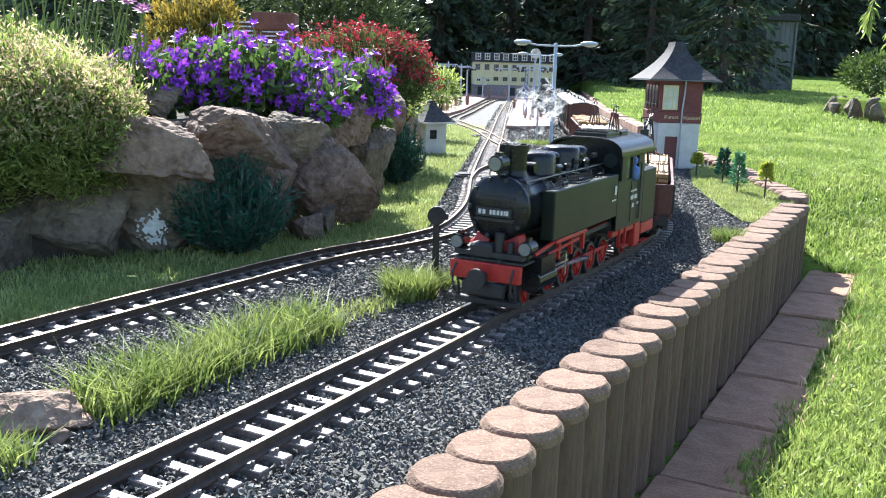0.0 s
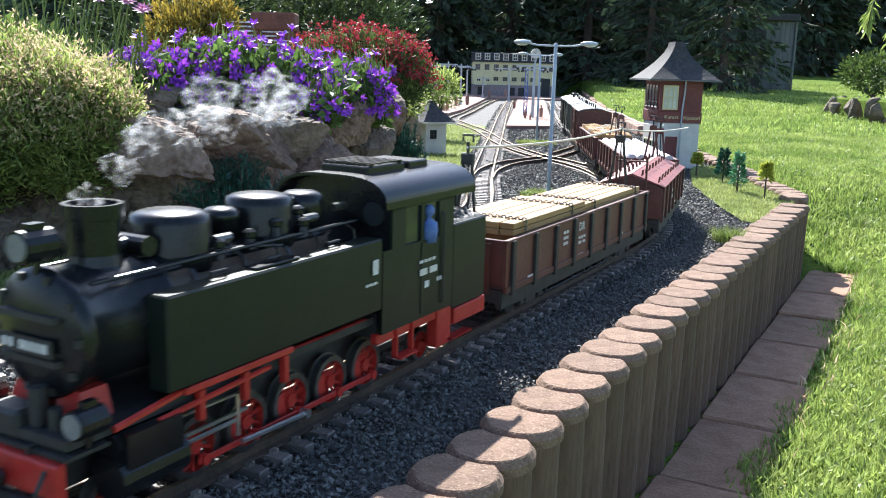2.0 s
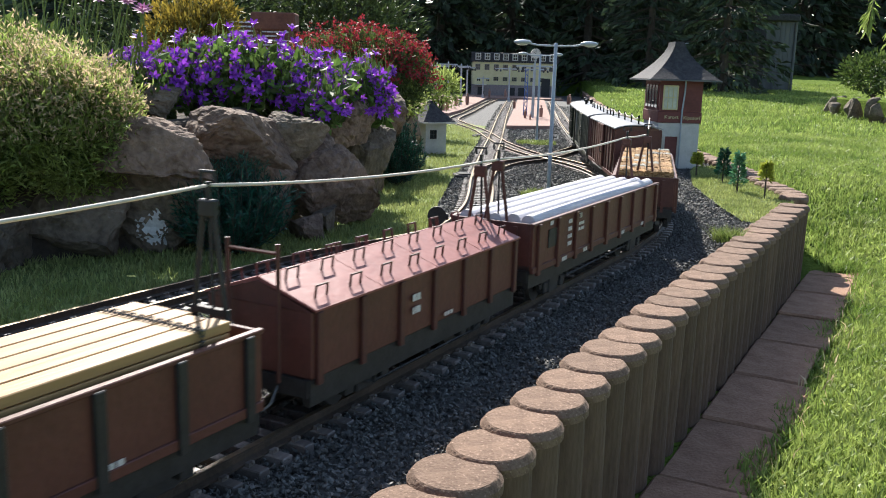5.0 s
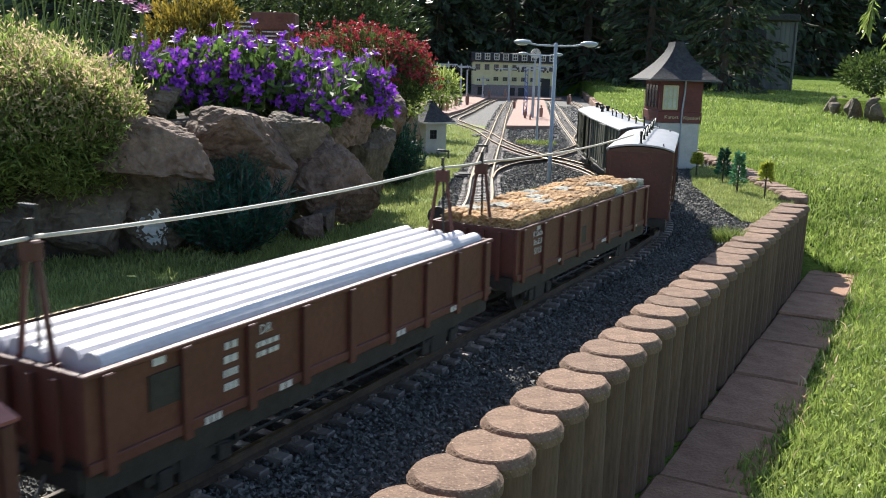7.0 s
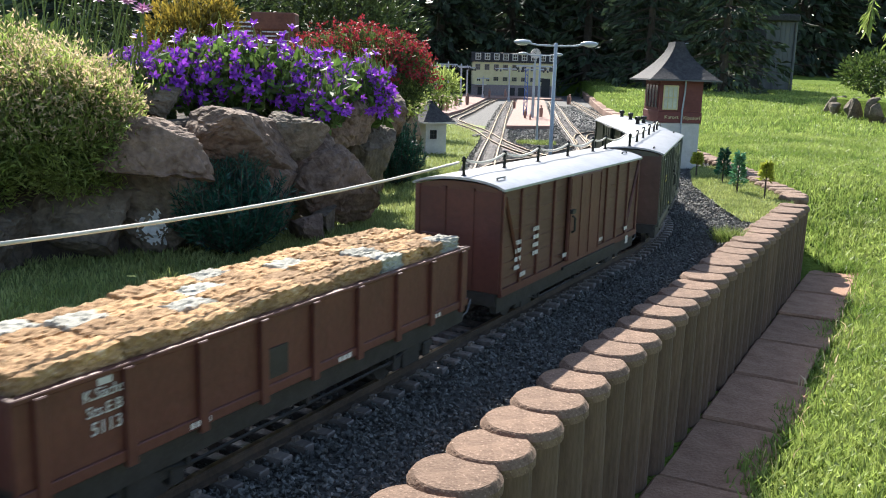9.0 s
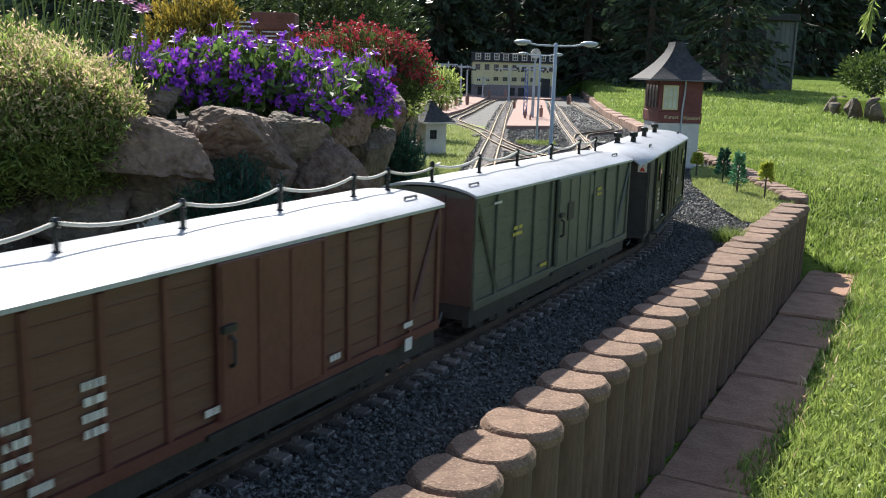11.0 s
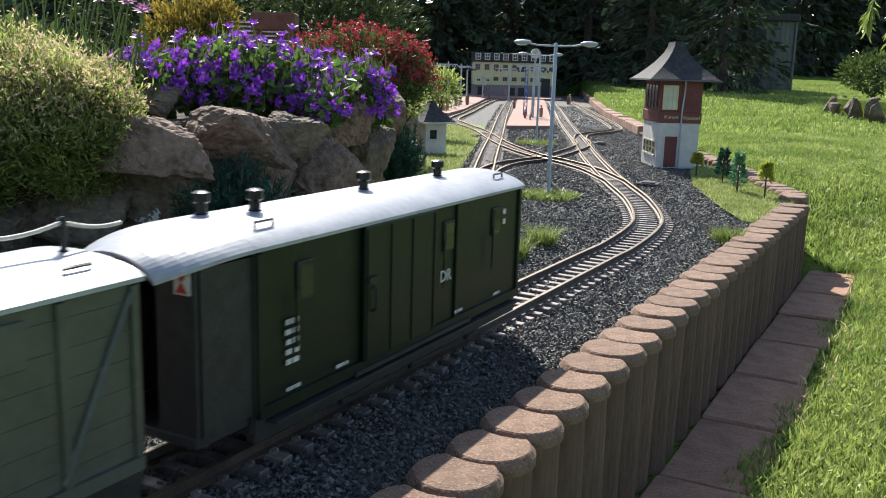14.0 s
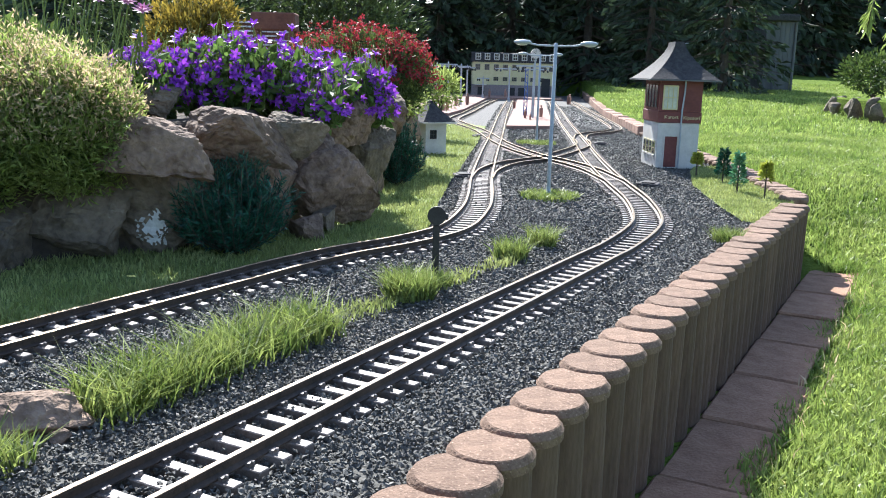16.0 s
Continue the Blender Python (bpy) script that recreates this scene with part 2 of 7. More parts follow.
def text(body, size, material, parent, m, name="lettering", label=""):
    cu = bpy.data.curves.new(name, "FONT")
    cu.body, cu.size, cu.align_x, cu.align_y, cu.extrude = body, size, "CENTER", "CENTER", 0.0002
    cu.resolution_u = 2
    tmp = bpy.data.objects.new(name, cu)
    scene.collection.objects.link(tmp)
    bpy.context.view_layer.update()
    me = bpy.data.meshes.new_from_object(tmp)
    bpy.data.objects.remove(tmp)
    me.materials.clear()
    me.materials.append(material)
    ob = new(name, me)
    ob.parent, ob.matrix_basis = parent, m
    return tagged(ob, label)


def catmull(pts, n=24):
    pts = [np.array(p, float) for p in pts]
    ext = [2 * pts[0] - pts[1]] + pts + [2 * pts[-1] - pts[-2]]
    out = []
    for i in range(1, len(ext) - 2):
        p0, p1, p2, p3 = ext[i - 1:i + 3]
        for k in range(n):
            t = k / n
            out.append(0.5 * (2 * p1 + (p2 - p0) * t + (2 * p0 - 5 * p1 + 4 * p2 - p3) * t * t + (3 * p1 - p0 - 3 * p2 + p3) * t ** 3))
    out.append(pts[-1])
    return np.array(out)


class Line:
    """A plan curve by its length."""

    def __init__(self, pts):
        self.p = catmull(pts)
        self.s = np.r_[0, np.cumsum(np.linalg.norm(np.diff(self.p, axis=0), axis=1))]
        self.length = self.s[-1]

    def at(self, s):
        return np.array([np.interp(s, self.s, self.p[:, 0]), np.interp(s, self.s, self.p[:, 1])])

    def way(self, s):
        d = self.at(s + 0.01) - self.at(s - 0.01)
        return d / np.linalg.norm(d)


def raw(name, verts, faces, material, smooth=False):
    me = bpy.data.meshes.new(name)
    me.from_pydata(verts.tolist() if hasattr(verts, "tolist") else verts, [], faces.tolist() if hasattr(faces, "tolist") else faces)
    for m in material if isinstance(material, (list, tuple)) else [material]:
        me.materials.append(m)
    if smooth:
        me.polygons.foreach_set("use_smooth", [True] * len(me.polygons))
    return me


RNG = np.random.default_rng(7)


def blades(name, base, height, width, material, lean=0.5, segs=2):
    """Many bent grass blades standing on the base points."""
    n = len(base)
    ang, h = RNG.uniform(0, 2 * np.pi, n), height * RNG.uniform(0.5, 1.25, n)
    ln, la = RNG.uniform(0, lean, n) * h, RNG.uniform(0, 2 * np.pi, n)
    side = np.stack([np.cos(ang), np.sin(ang), np.zeros(n)], 1) * (width * RNG.uniform(0.6, 1.3, n))[:, None] / 2
    tip = np.stack([np.cos(la) * ln, np.sin(la) * ln, h], 1)
    mid = np.stack([np.cos(la) * ln * 0.3, np.sin(la) * ln * 0.3, h * 0.55], 1)
    v = np.stack([base - side, base + side, base + mid + side * 0.8, base + mid - side * 0.8, base + tip], 1).reshape(-1, 3)
    o = (np.arange(n) * 5)[:, None]
    f = np.concatenate([o + [0, 1, 2], o + [0, 2, 3], o + [3, 2, 4]])
    return raw(name, v, f, material)


def leaves(name, pts, size, material, up=0.3, slim=0.45, dirs=None):
    """Many small folded leaves at the points, pointing along dirs or anyhow."""
    n = len(pts)
    d = RNG.normal(size=(n, 3)) if dirs is None else dirs + RNG.normal(size=(n, 3)) * 0.35
    d[:, 2] += up
    d /= np.linalg.norm(d, axis=1)[:, None]
    s = np.cross(d, RNG.normal(size=(n, 3)))
    s /= np.linalg.norm(s, axis=1)[:, None]
    L = (size * RNG.uniform(0.6, 1.35, n))[:, None]
    nn = np.cross(d, s) * L * 0.12
    v = np.stack([pts, pts + d * L * 0.5 + s * L * slim / 2 + nn, pts + d * L, pts + d * L * 0.5 - s * L * slim / 2 + nn], 1).reshape(-1, 3)
    o = (np.arange(n) * 4)[:, None]
    return raw(name, v, np.concatenate([o + [0, 1, 2], o + [0, 2, 3]]), material)


def stones(name, base, size, material):
    n = len(base)
    oc = np.array([(1, 0, 0), (-1, 0, 0), (0, 1, 0), (0, -1, 0), (0, 0, 1), (0, 0, -1),], float)
    s = (size * RNG.uniform(0.55, 1.25, n))[:, None, None] / 2
    v = oc[None] * s * RNG.uniform(0.6, 1.2, (n, 6, 1)) + RNG.normal(size=(n, 6, 3)) * s * 0.25
    a, b = RNG.uniform(0, 6.28, n), RNG.normal(size=n) * 0.6
    ca, sa, cb, sb = np.cos(a), np.sin(a), np.cos(b), np.sin(b)
    x, y, z = v[..., 0], v[..., 1], v[..., 2] * 0.8
    y, z = y * cb[:, None] - z * sb[:, None], y * sb[:, None] + z * cb[:, None]
    v = np.stack([x * ca[:, None] - y * sa[:, None], x * sa[:, None] + y * ca[:, None], z], -1) + base[:, None, :]
    o = (np.arange(n) * 6)[:, None]
    tri = [(0, 2, 4), (2, 1, 4), (1, 3, 4), (3, 0, 4), (2, 0, 5), (1, 2, 5), (3, 1, 5), (0, 3, 5)]
    return raw(name, v.reshape(-1, 3), np.concatenate([o + list(t) for t in tri]), material)


# ---------------------------------------------------------------- ground
TRACK_DIR, TRACK_MID = np.array([0.476, 0.8795]), np.array([0.002, 0.769])
SIDE = np.array([0.8795, -0.476])               # towards the palisade


def lawn_z(x, y):
    y = np.asarray(y, float)
    t = np.clip((y - 1.78) / 0.7, 0, 1)
    return -0.143 + 0.125 * t * t * (3 - 2 * t) + np.maximum(0, y - 2.5) * 0.02 + 0.005 * np.sin(y * 3 + np.asarray(x) * 2)


EDGE_Y = [-3, 0.813, 1.74, 1.885, 2.03, 2.18, 2.42, 2.72, 3.71, 5.52, 7.86, 9.6, 10.0]
EDGE_X = [-1.874, 0.190, 0.700, 0.715, 0.722, 0.745, 0.752, 0.765, 0.80, 0.95, 1.22, 1.42, 1.46]


def edge_x(y):
    return np.interp(y, EDGE_Y, EDGE_X)


def grid_mesh(xs, ys, fz):
    X, Y = np.meshgrid(xs, ys)
    v = np.stack([X, Y, fz(X, Y)], -1).reshape(-1, 3)
    w = len(xs)
    i = (np.arange(len(ys) - 1)[:, None] * w + np.arange(w - 1)).reshape(-1, 1)
    return v, i + [0, 1, w + 1, w]


def ground_z(X, Y):
    inside = (X < edge_x(Y) + 0.012) & (Y < 10.2)
    z = lawn_z(X, Y)
    return np.where(inside, np.minimum(z, -0.05), z)


gx = np.r_[-300, -120, -60, -30, -15, -8, -4, np.arange(-2, 3.0, 0.025), np.arange(3, 9, 0.5), 10, 15, 30, 60, 120, 300]
gy = np.r_[-60, -20, -8, -3, -1, np.arange(0, 4, 0.025), np.arange(4, 11, 0.1), np.arange(11, 30, 1), 40, 60, 100, 200, 400]
tagged(new("ground", raw("ground", *grid_mesh(gx, gy, ground_z), M_LAWN, True)), "mown green lawn sloping gently away from the railway", "ground", kind="structure")


def strip(f0, f1, ys, z, rough=0.0):
    """A sheet between two plan edges x = f0(y) and x = f1(y)."""
    k = 60
    v = []
    for y in ys:
        a, b = f0(y), f1(y)
        for i in range(k + 1):
            x = a + (b - a) * i / k
            v.append((x, y, z + rough * noise.noise((x * 14, y * 14, 0))))
    w = k + 1
    i = (np.arange(len(ys) - 1)[:, None] * w + np.arange(k)).reshape(-1, 1)
    return np.array(v), i + [0, 1, w + 1, w]


ys = np.r_[np.arange(-1.0, 3.0, 0.02), np.arange(3.0, 10, 0.1)]
tagged(new("ballast_bed", raw("ballast_bed", *strip(lambda y: -0.9, lambda y: edge_x(y) - 0.012, ys, -0.0165, 0.004), M_BED, True)),
       "dark grey gravel bed under the tracks", "gravel", kind="structure")
# ---------------------------------------------------------------- tracks
LINE_A = Line([(-2.10, -3.115), (-1.15, -1.36), (-0.45, -0.066), (-0.186, 0.421), (0.002, 0.769), (0.19, 1.116), (0.239, 1.207), (0.302, 1.353),
               (0.336, 1.476), (0.362, 1.69), (0.371, 1.93), (0.384, 2.2), (0.417, 2.65), (0.47, 3.24), (0.548, 4.2), (0.64, 5.19),
               (0.735, 6.25), (0.83, 7.3), (0.90, 8.0)])
LINE_B = Line([(-0.75, 0.02), (-0.5, 0.46), (-0.362, 0.714), (-0.306, 0.815), (-0.231, 0.944), (-0.182, 1.030), (-0.125, 1.114), (-0.045, 1.207), (0.017, 1.318),
               (0.052, 1.50), (0.067, 1.675), (0.079, 1.94), (0.096, 2.2), (0.132, 2.68), (0.183, 3.32), (0.29, 4.75), (0.46, 6.85), (0.55, 7.9)])
LINE_C = Line([(0.079, 1.94), (0.105, 2.13), (0.165, 2.31), (0.262, 2.46), (0.37, 2.72), (0.455, 3.0), (0.478, 3.32)])
LINE_D = Line([(0.373, 1.98), (0.352, 2.22), (0.30, 2.42), (0.25, 2.55), (0.2, 2.8), (0.17, 3.08), (0.183, 3.32)])
LINE_E = Line([(0.165, 3.1), (0.13, 3.55), (0.06, 4.0), (0.035, 4.35), (0.12, 5.1), (0.28, 6.6), (0.40, 7.6)])
LINE_F = Line([(0.463, 3.16), (0.53, 3.50), (0.66, 3.72), (0.735, 3.95), (0.79, 4.5), (0.90, 6.0), (1.02, 7.6)])


def rail_mesh(line, off, s0, s1, step=0.02):
    prof = [(-0.0042, -0.0085), (0.0042, -0.0085), (0.0042, -0.0075), (0.0011, -0.006), (0.0011, -0.0025), (0.002, -0.0018), (0.002, -0.0003),
            (0.0014, 0.0), (-0.0014, 0.0), (-0.002, -0.0003), (-0.002, -0.0018), (-0.0011, -0.0025), (-0.0011, -0.006), (-0.0042, -0.0075)]
    k, v, f, top = len(prof), [], [], []
    ss = np.linspace(s0, s1, max(2, int((s1 - s0) / step)))
    for s in ss:
        c, d = line.at(s), line.way(s)
        n = np.array([d[1], -d[0]])
        for u, z in prof:
            q = c + n * (off + u)
            v.append((q[0], q[1], z))
    for i in range(len(ss) - 1):
        for j in range(k):
            f.append((i * k + j, i * k + (j + 1) % k, (i + 1) * k + (j + 1) % k, (i + 1) * k + j))
            top.append(1 if j in (6, 7, 8) else 0)
    f += [tuple(range(k)), tuple(range((len(ss) - 1) * k, len(ss) * k))]
    top += [0, 0]
    me = raw("rail", v, f, [M_RAIL, M_RTOP])
    me.polygons.foreach_set("material_index", top)
    return me


def sleeper_mesh(half=0.040):
    bm = bmesh.new()
    box(bm, -half, half, -0.0046, 0.0046, -0.019, -0.0088, 0.0007)
    for g in (-0.0225, 0.0225):
        for u in (-0.0062, 0.0062):
            box(bm, g + u - 0.0016, g + u + 0.0016, -0.0028, 0.0028, -0.0089, -0.0062)
            ball(bm, (g + u * 1.35, 0, -0.0062), 0.0013, u=6, v=4)
    return finish("sleeper", bm, M_SLEEP)


SLEEPER = sleeper_mesh()


def lay_track(line, label, s0=0.0, s1=None, pitch=0.0222, single=True):
    s1 = line.length if s1 is None else s1
    t = thing("railway_track", label, "railway track", kind="structure")
    for off in (-0.0225, 0.0225):
        r = new("rail", rail_mesh(line, off, s0, s1))
        r.parent = t
        tagged(r, "brown rail with a polished head")
    if single:
        for i in range(int((s1 - s0) / pitch)):
            s = s0 + (i + 0.5) * pitch
            c, d = line.at(s), line.way(s)
            o = new("sleeper", SLEEPER)
            o.parent = t
            o.matrix_basis = pose(c[0], c[1], 0, 0, 0, math.degrees(math.atan2(d[1], d[0])) - 90 + random.uniform(-1, 1))
    return t


# lengths along the line, between the station end and the near end of the shown stretch
def s_at(line, y):
    return float(np.interp(y, line.p[:, 1], line.s))


lay_track(LINE_A, "brown model railway track on dark gravel, polished rail heads", s_at(LINE_A, 0.25), s_at(LINE_A, 7.4))
lay_track(LINE_B, "brown model railway track curving beside mossy grass", s_at(LINE_B, 0.35), s_at(LINE_B, 7.5))
for ln, lb in ((LINE_C, "curved crossover track between two main lines"), (LINE_D, "second curved crossover track of the scissors crossing"),
               (LINE_E, "siding track along the far platform edge"), (LINE_F, "siding track beside the low boundary wall")):
    t = lay_track(ln, lb, single=False)
    vv, ff = [], []
    for i in range(int(ln.length / 0.03)):
        s = (i + 0.5) * 0.03
        c, d = ln.at(s), ln.way(s)
        n = np.array([d[1], -d[0]])
        b = len(vv)
        for z in (-0.019, -0.0095):
            for u, w in ((-1, -1), (1, -1), (1, 1), (-1, 1)):
                q = c + n * u * 0.036 + d * w * 0.0046
                vv.append((q[0], q[1], z))
        ff += [(b + 4, b + 5, b + 6, b + 7), (b, b + 1, b + 5, b + 4), (b + 2, b + 3, b + 7, b + 6), (b + 1, b + 2, b + 6, b + 5), (b + 3, b, b + 4, b + 7)]
    o = new("sleepers", raw("sleepers", vv, ff, M_SLEEP))
    o.parent = t
    tagged(o, kind="stuff")

# ---------------------------------------------------------------- gravel
def near_line(p, line, dist):
    q = line.p[::4]
    return (np.min((p[:, None, 0] - q[None, :, 0]) ** 2 + (p[:, None, 1] - q[None, :, 1]) ** 2, axis=1)) < dist ** 2


def green_strip(p):
    """The long grass between the two near tracks."""
    a = (p - TRACK_MID) @ TRACK_DIR
    b = (p - TRACK_MID) @ SIDE
    mid = -0.118 + 0.06 * np.clip(a, 0, 0.5)
    return (a > -0.285) & (a < 0.42) & (np.abs(b - mid) < np.where(a < -0.02, 0.028, 0.009 + 0.006 * np.sin(a * 40)))


def left_grass(p):
    """The mossy strip between the boulders and the second track."""
    x, y = p[:, 0], p[:, 1]
    q = LINE_B.p
    o = np.argsort(q[:, 1])
    return x < np.interp(y, q[o, 1], q[o, 0]) - np.interp(y, [0.3, 1.0, 1.35, 1.6, 2.2, 3.0, 4.0], [0.06, 0.048, 0.05, 0.075, 0.06, 0.055, 0.06])


def pad_right(p):
    """The flat green mat beside the signal box."""
    x, y = p[:, 0], p[:, 1]
    lo = np.interp(y, [1.44, 1.5, 1.7, 2.0, 2.25, 2.4], [0.56, 0.50, 0.515, 0.55, 0.61, 0.66])
    return (x > lo) & (x < edge_x(y) - 0.02) & (y > 1.45) & (y < 2.4)


def random_in(x0, x1, y0, y1, n):
    return np.stack([RNG.uniform(x0, x1, n), RNG.uniform(y0, y1, n)], 1)


def gravel(x0, x1, y0, y1, n, size, name):
    p = random_in(x0, x1, y0, y1, n)
    p = p[(p[:, 0] < edge_x(p[:, 1]) - 0.022) & ~left_grass(p) & ~pad_right(p)]
    onrail = near_line(p, LINE_A, 0.043) | near_line(p, LINE_B, 0.043)
    z = np.where(onrail, -0.0134, -0.0125) + RNG.normal(size=len(p)) * 0.0016
    z = z + np.array([0.004 * noise.noise((a * 14, b * 14, 0)) for a, b in p])
    tagged(new(name, stones(name, np.c_[p, z], size, M_GRAVEL)), "loose dark basalt gravel between the tracks", "gravel", kind="stuff")


gravel(-0.45, 0.45, 0.33, 0.95, 84000, 0.0037, "gravel")
gravel(-0.30, 0.62, 0.95, 1.55, 62000, 0.0041, "gravel")
gravel(-0.05, 0.75, 1.55, 2.6, 42000, 0.0052, "gravel")
gravel(-0.05, 0.85, 2.6, 4.2, 24000, 0.0072, "gravel")
gravel(-0.08, 1.1, 4.2, 6.6, 12000, 0.010, "gravel")

# ---------------------------------------------------------------- palisade and paving
PAL_R, PAL_STEP = 0.0279, 0.0472


def palisade_mesh(height):
    """An upright with a bevelled head, hollowed on one side for its neighbour."""
    seg = 28
    def outline(r):
        out = []
        for i in range(seg):
            a = 2 * math.pi * i / seg
            x, y = r * math.cos(a), r * math.sin(a)
            dx = x - PAL_STEP
            d = math.hypot(dx, y)
            rr = PAL_R + 0.0008 + (PAL_R - r)
            if d < rr:
                x, y = PAL_STEP + dx / d * rr, y / d * rr
            out.append((x, y))
        return out
    bm = bmesh.new()
    o0, o1, o2 = outline(PAL_R), outline(PAL_R * 0.90), outline(PAL_R * 0.865)
    side = outline(PAL_R * 0.925)
    rings = [[(x, y, -height) for x, y in side], [(x, y, -0.0105) for x, y in side], [(x, y, -0.0100) for x, y in o0], [(x, y, -0.0045) for x, y in o0],
             [(x, y, -0.0008) for x, y in o1], [(x, y, 0.0) for x, y in o2]]
    loft(bm, rings)
    # Shaft faces get the shade-darkened concrete, the head the plain one.
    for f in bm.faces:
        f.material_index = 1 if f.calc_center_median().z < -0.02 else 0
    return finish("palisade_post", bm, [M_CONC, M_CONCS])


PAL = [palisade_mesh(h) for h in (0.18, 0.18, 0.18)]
pal = thing("palisade_wall", "row of round reddish concrete palisade posts edging the railway", "palisade", kind="structure")
dirv = np.array([0.476, 0.8795])
p0 = np.array([0.1905, 0.813])
ang = math.degrees(math.atan2(dirv[1], dirv[0]))
for i in range(-13, 21):
    q = p0 + dirv * PAL_STEP * i
    o = new("palisade_post", random.choice(PAL))
    o.parent = pal
    o.matrix_basis = pose(q[0], q[1], 0.0005 + random.uniform(-0.0012, 0.0012), random.uniform(-0.8, 0.8), random.uniform(-0.8, 0.8), ang)
far = Line([(0.660, 1.722), (0.700, 1.80), (0.712, 1.92), (0.716, 2.03), (0.745, 2.18), (0.752, 2.42), (0.763, 2.72), (0.78, 3.2), (0.80, 3.7)])
for i in range(1, int(far.length / PAL_STEP)):
    q, d = far.at(i * PAL_STEP), far.way(i * PAL_STEP)
    o = new("palisade_post", random.choice(PAL))
    o.parent = pal
    o.matrix_basis = pose(q[0], q[1], 0.002 + random.uniform(-0.0015, 0.0015), 0, 0, math.degrees(math.atan2(d[1], d[0])))

path = thing("paving_path", "sunken path of reddish concrete slabs along the palisade", "paving", kind="structure")
for i in range(-4, 9):
    w = 0.175 + random.uniform(-0.004, 0.004)
    bm = bmesh.new()
    box(bm, 0, w - 0.006, -0.090 + random.uniform(-0.006, 0.006), 0, -0.02, 0, 0.003)
    bmesh.ops.subdivide_edges(bm, edges=bm.edges[:], cuts=2, use_grid_fill=True)
    for v in bm.verts:
        v.co.z += 0.0015 * noise.noise((v.co.x * 30 + i * 9, v.co.y * 30, 0))
    o = part("slab", bm, M_SLAB, path)
    q = TRACK_MID + dirv * (0.115 + 0.175 * i) + SIDE * 0.169
    o.matrix_basis = pose(q[0], q[1], -0.1385 + random.uniform(-0.0025, 0.0025), random.uniform(-0.7, 0.7), random.uniform(-0.7, 0.7), ang)
# ---------------------------------------------------------------- the train
# Vehicles: x forward, y to the left, z up from the rail heads, origin at mid length.
SPEED = 0.254
S_ZERO = s_at(LINE_A, 0.769)
WHEELS = []                                     # (wheel, radius, x)
RODS = []                                       # (rod, crank radius, wheel radius, home)


def wheel_mesh(r, spokes=0, wide=0.006, red=False):
    bm = bmesh.new()
    prof = [(r * 0.25, -wide / 2), (r, -wide / 2), (r, wide / 2 - 0.001), (r * 1.12, wide / 2 - 0.001), (r * 1.12, wide / 2), (r * 0.25, wide / 2)]
    if spokes:
        lathe(bm, [(r * 0.8, -wide / 2), (r, -wide / 2), (r, wide / 2 - 0.001), (r * 1.1, wide / 2 - 0.001), (r * 1.1, wide / 2), (r * 0.8, wide / 2), (r * 0.8, -wide / 2)], seg=20, caps=False)
        rod(bm, (0, 0, -wide / 2), (0, 0, wide / 2), r * 0.25, seg=10)
        for i in range(spokes):
            a = 2 * math.pi * i / spokes
            rod(bm, (r * 0.2 * math.cos(a), r * 0.2 * math.sin(a), 0), (r * 0.85 * math.cos(a), r * 0.85 * math.sin(a), 0), 0.0012, seg=5)
        c = [(r * 0.45, 0, 0)]
        box(bm, -r * 0.75, -r * 0.3, -r * 0.5, r * 0.5, -wide * 0.3, wide * 0.3)
    else:
        lathe(bm, prof, seg=18)
        rod(bm, (0, 0, -wide * 0.8), (0, 0, wide * 0.8), r * 0.3, seg=8)
    bmesh.ops.rotate(bm, verts=bm.verts, cent=(0, 0, 0), matrix=Euler((radians(90), 0, 0)).to_matrix())
    for fc in bm.faces:
        c = fc.calc_center_median()
        fc.material_index = 1 if math.hypot(c.x, c.z) > r * 0.88 else 0
    return finish("wheel", bm, [M_RED if red else M_BLACKM, M_STEEL])


W_WAGON = wheel_mesh(0.0145)
W_DRIVE = wheel_mesh(0.0178, spokes=10, red=True)
W_LEAD = wheel_mesh(0.0130, spokes=8, red=True)


def put_wheel(mesh, x, y, r, parent):
    w = new("wheel", mesh)
    w.parent = parent
    w.matrix_basis = pose(x, y, r)
    WHEELS.append((w, r, x, y, parent))
    return w


def bogie(parent, x):
    bm = bmesh.new()
    for y in (-0.034, 0.034):
        box(bm, x - 0.034, x + 0.034, y - 0.0015, y + 0.0015, 0.014, 0.019)
        box(bm, x - 0.012, x + 0.012, y - 0.003, y + 0.003, 0.007, 0.024, 0.001)
        for dx in (-0.022, 0.022):
            box(bm, x + dx - 0.005, x + dx + 0.005, y - 0.004, y + 0.004, 0.009, 0.02, 0.001)
            box(bm, x + dx - 0.009, x + dx + 0.009, y - 0.002, y + 0.002, 0.019, 0.022)
    box(bm, x - 0.006, x + 0.006, -0.034, 0.034, 0.016, 0.028)
    part("bogie_frame", bm, M_BLACKM, parent, "black bogie frame")
    for dx in (-0.022, 0.022):
        for y in (-0.0225, 0.0225):
            put_wheel(W_WAGON, x + dx, y * 1.0, 0.0145, parent)
        bm = bmesh.new()
        rod(bm, (x + dx, -0.022, 0.0145), (x + dx, 0.022, 0.0145), 0.002, seg=6)
        part("axle", bm, M_STEEL, parent)


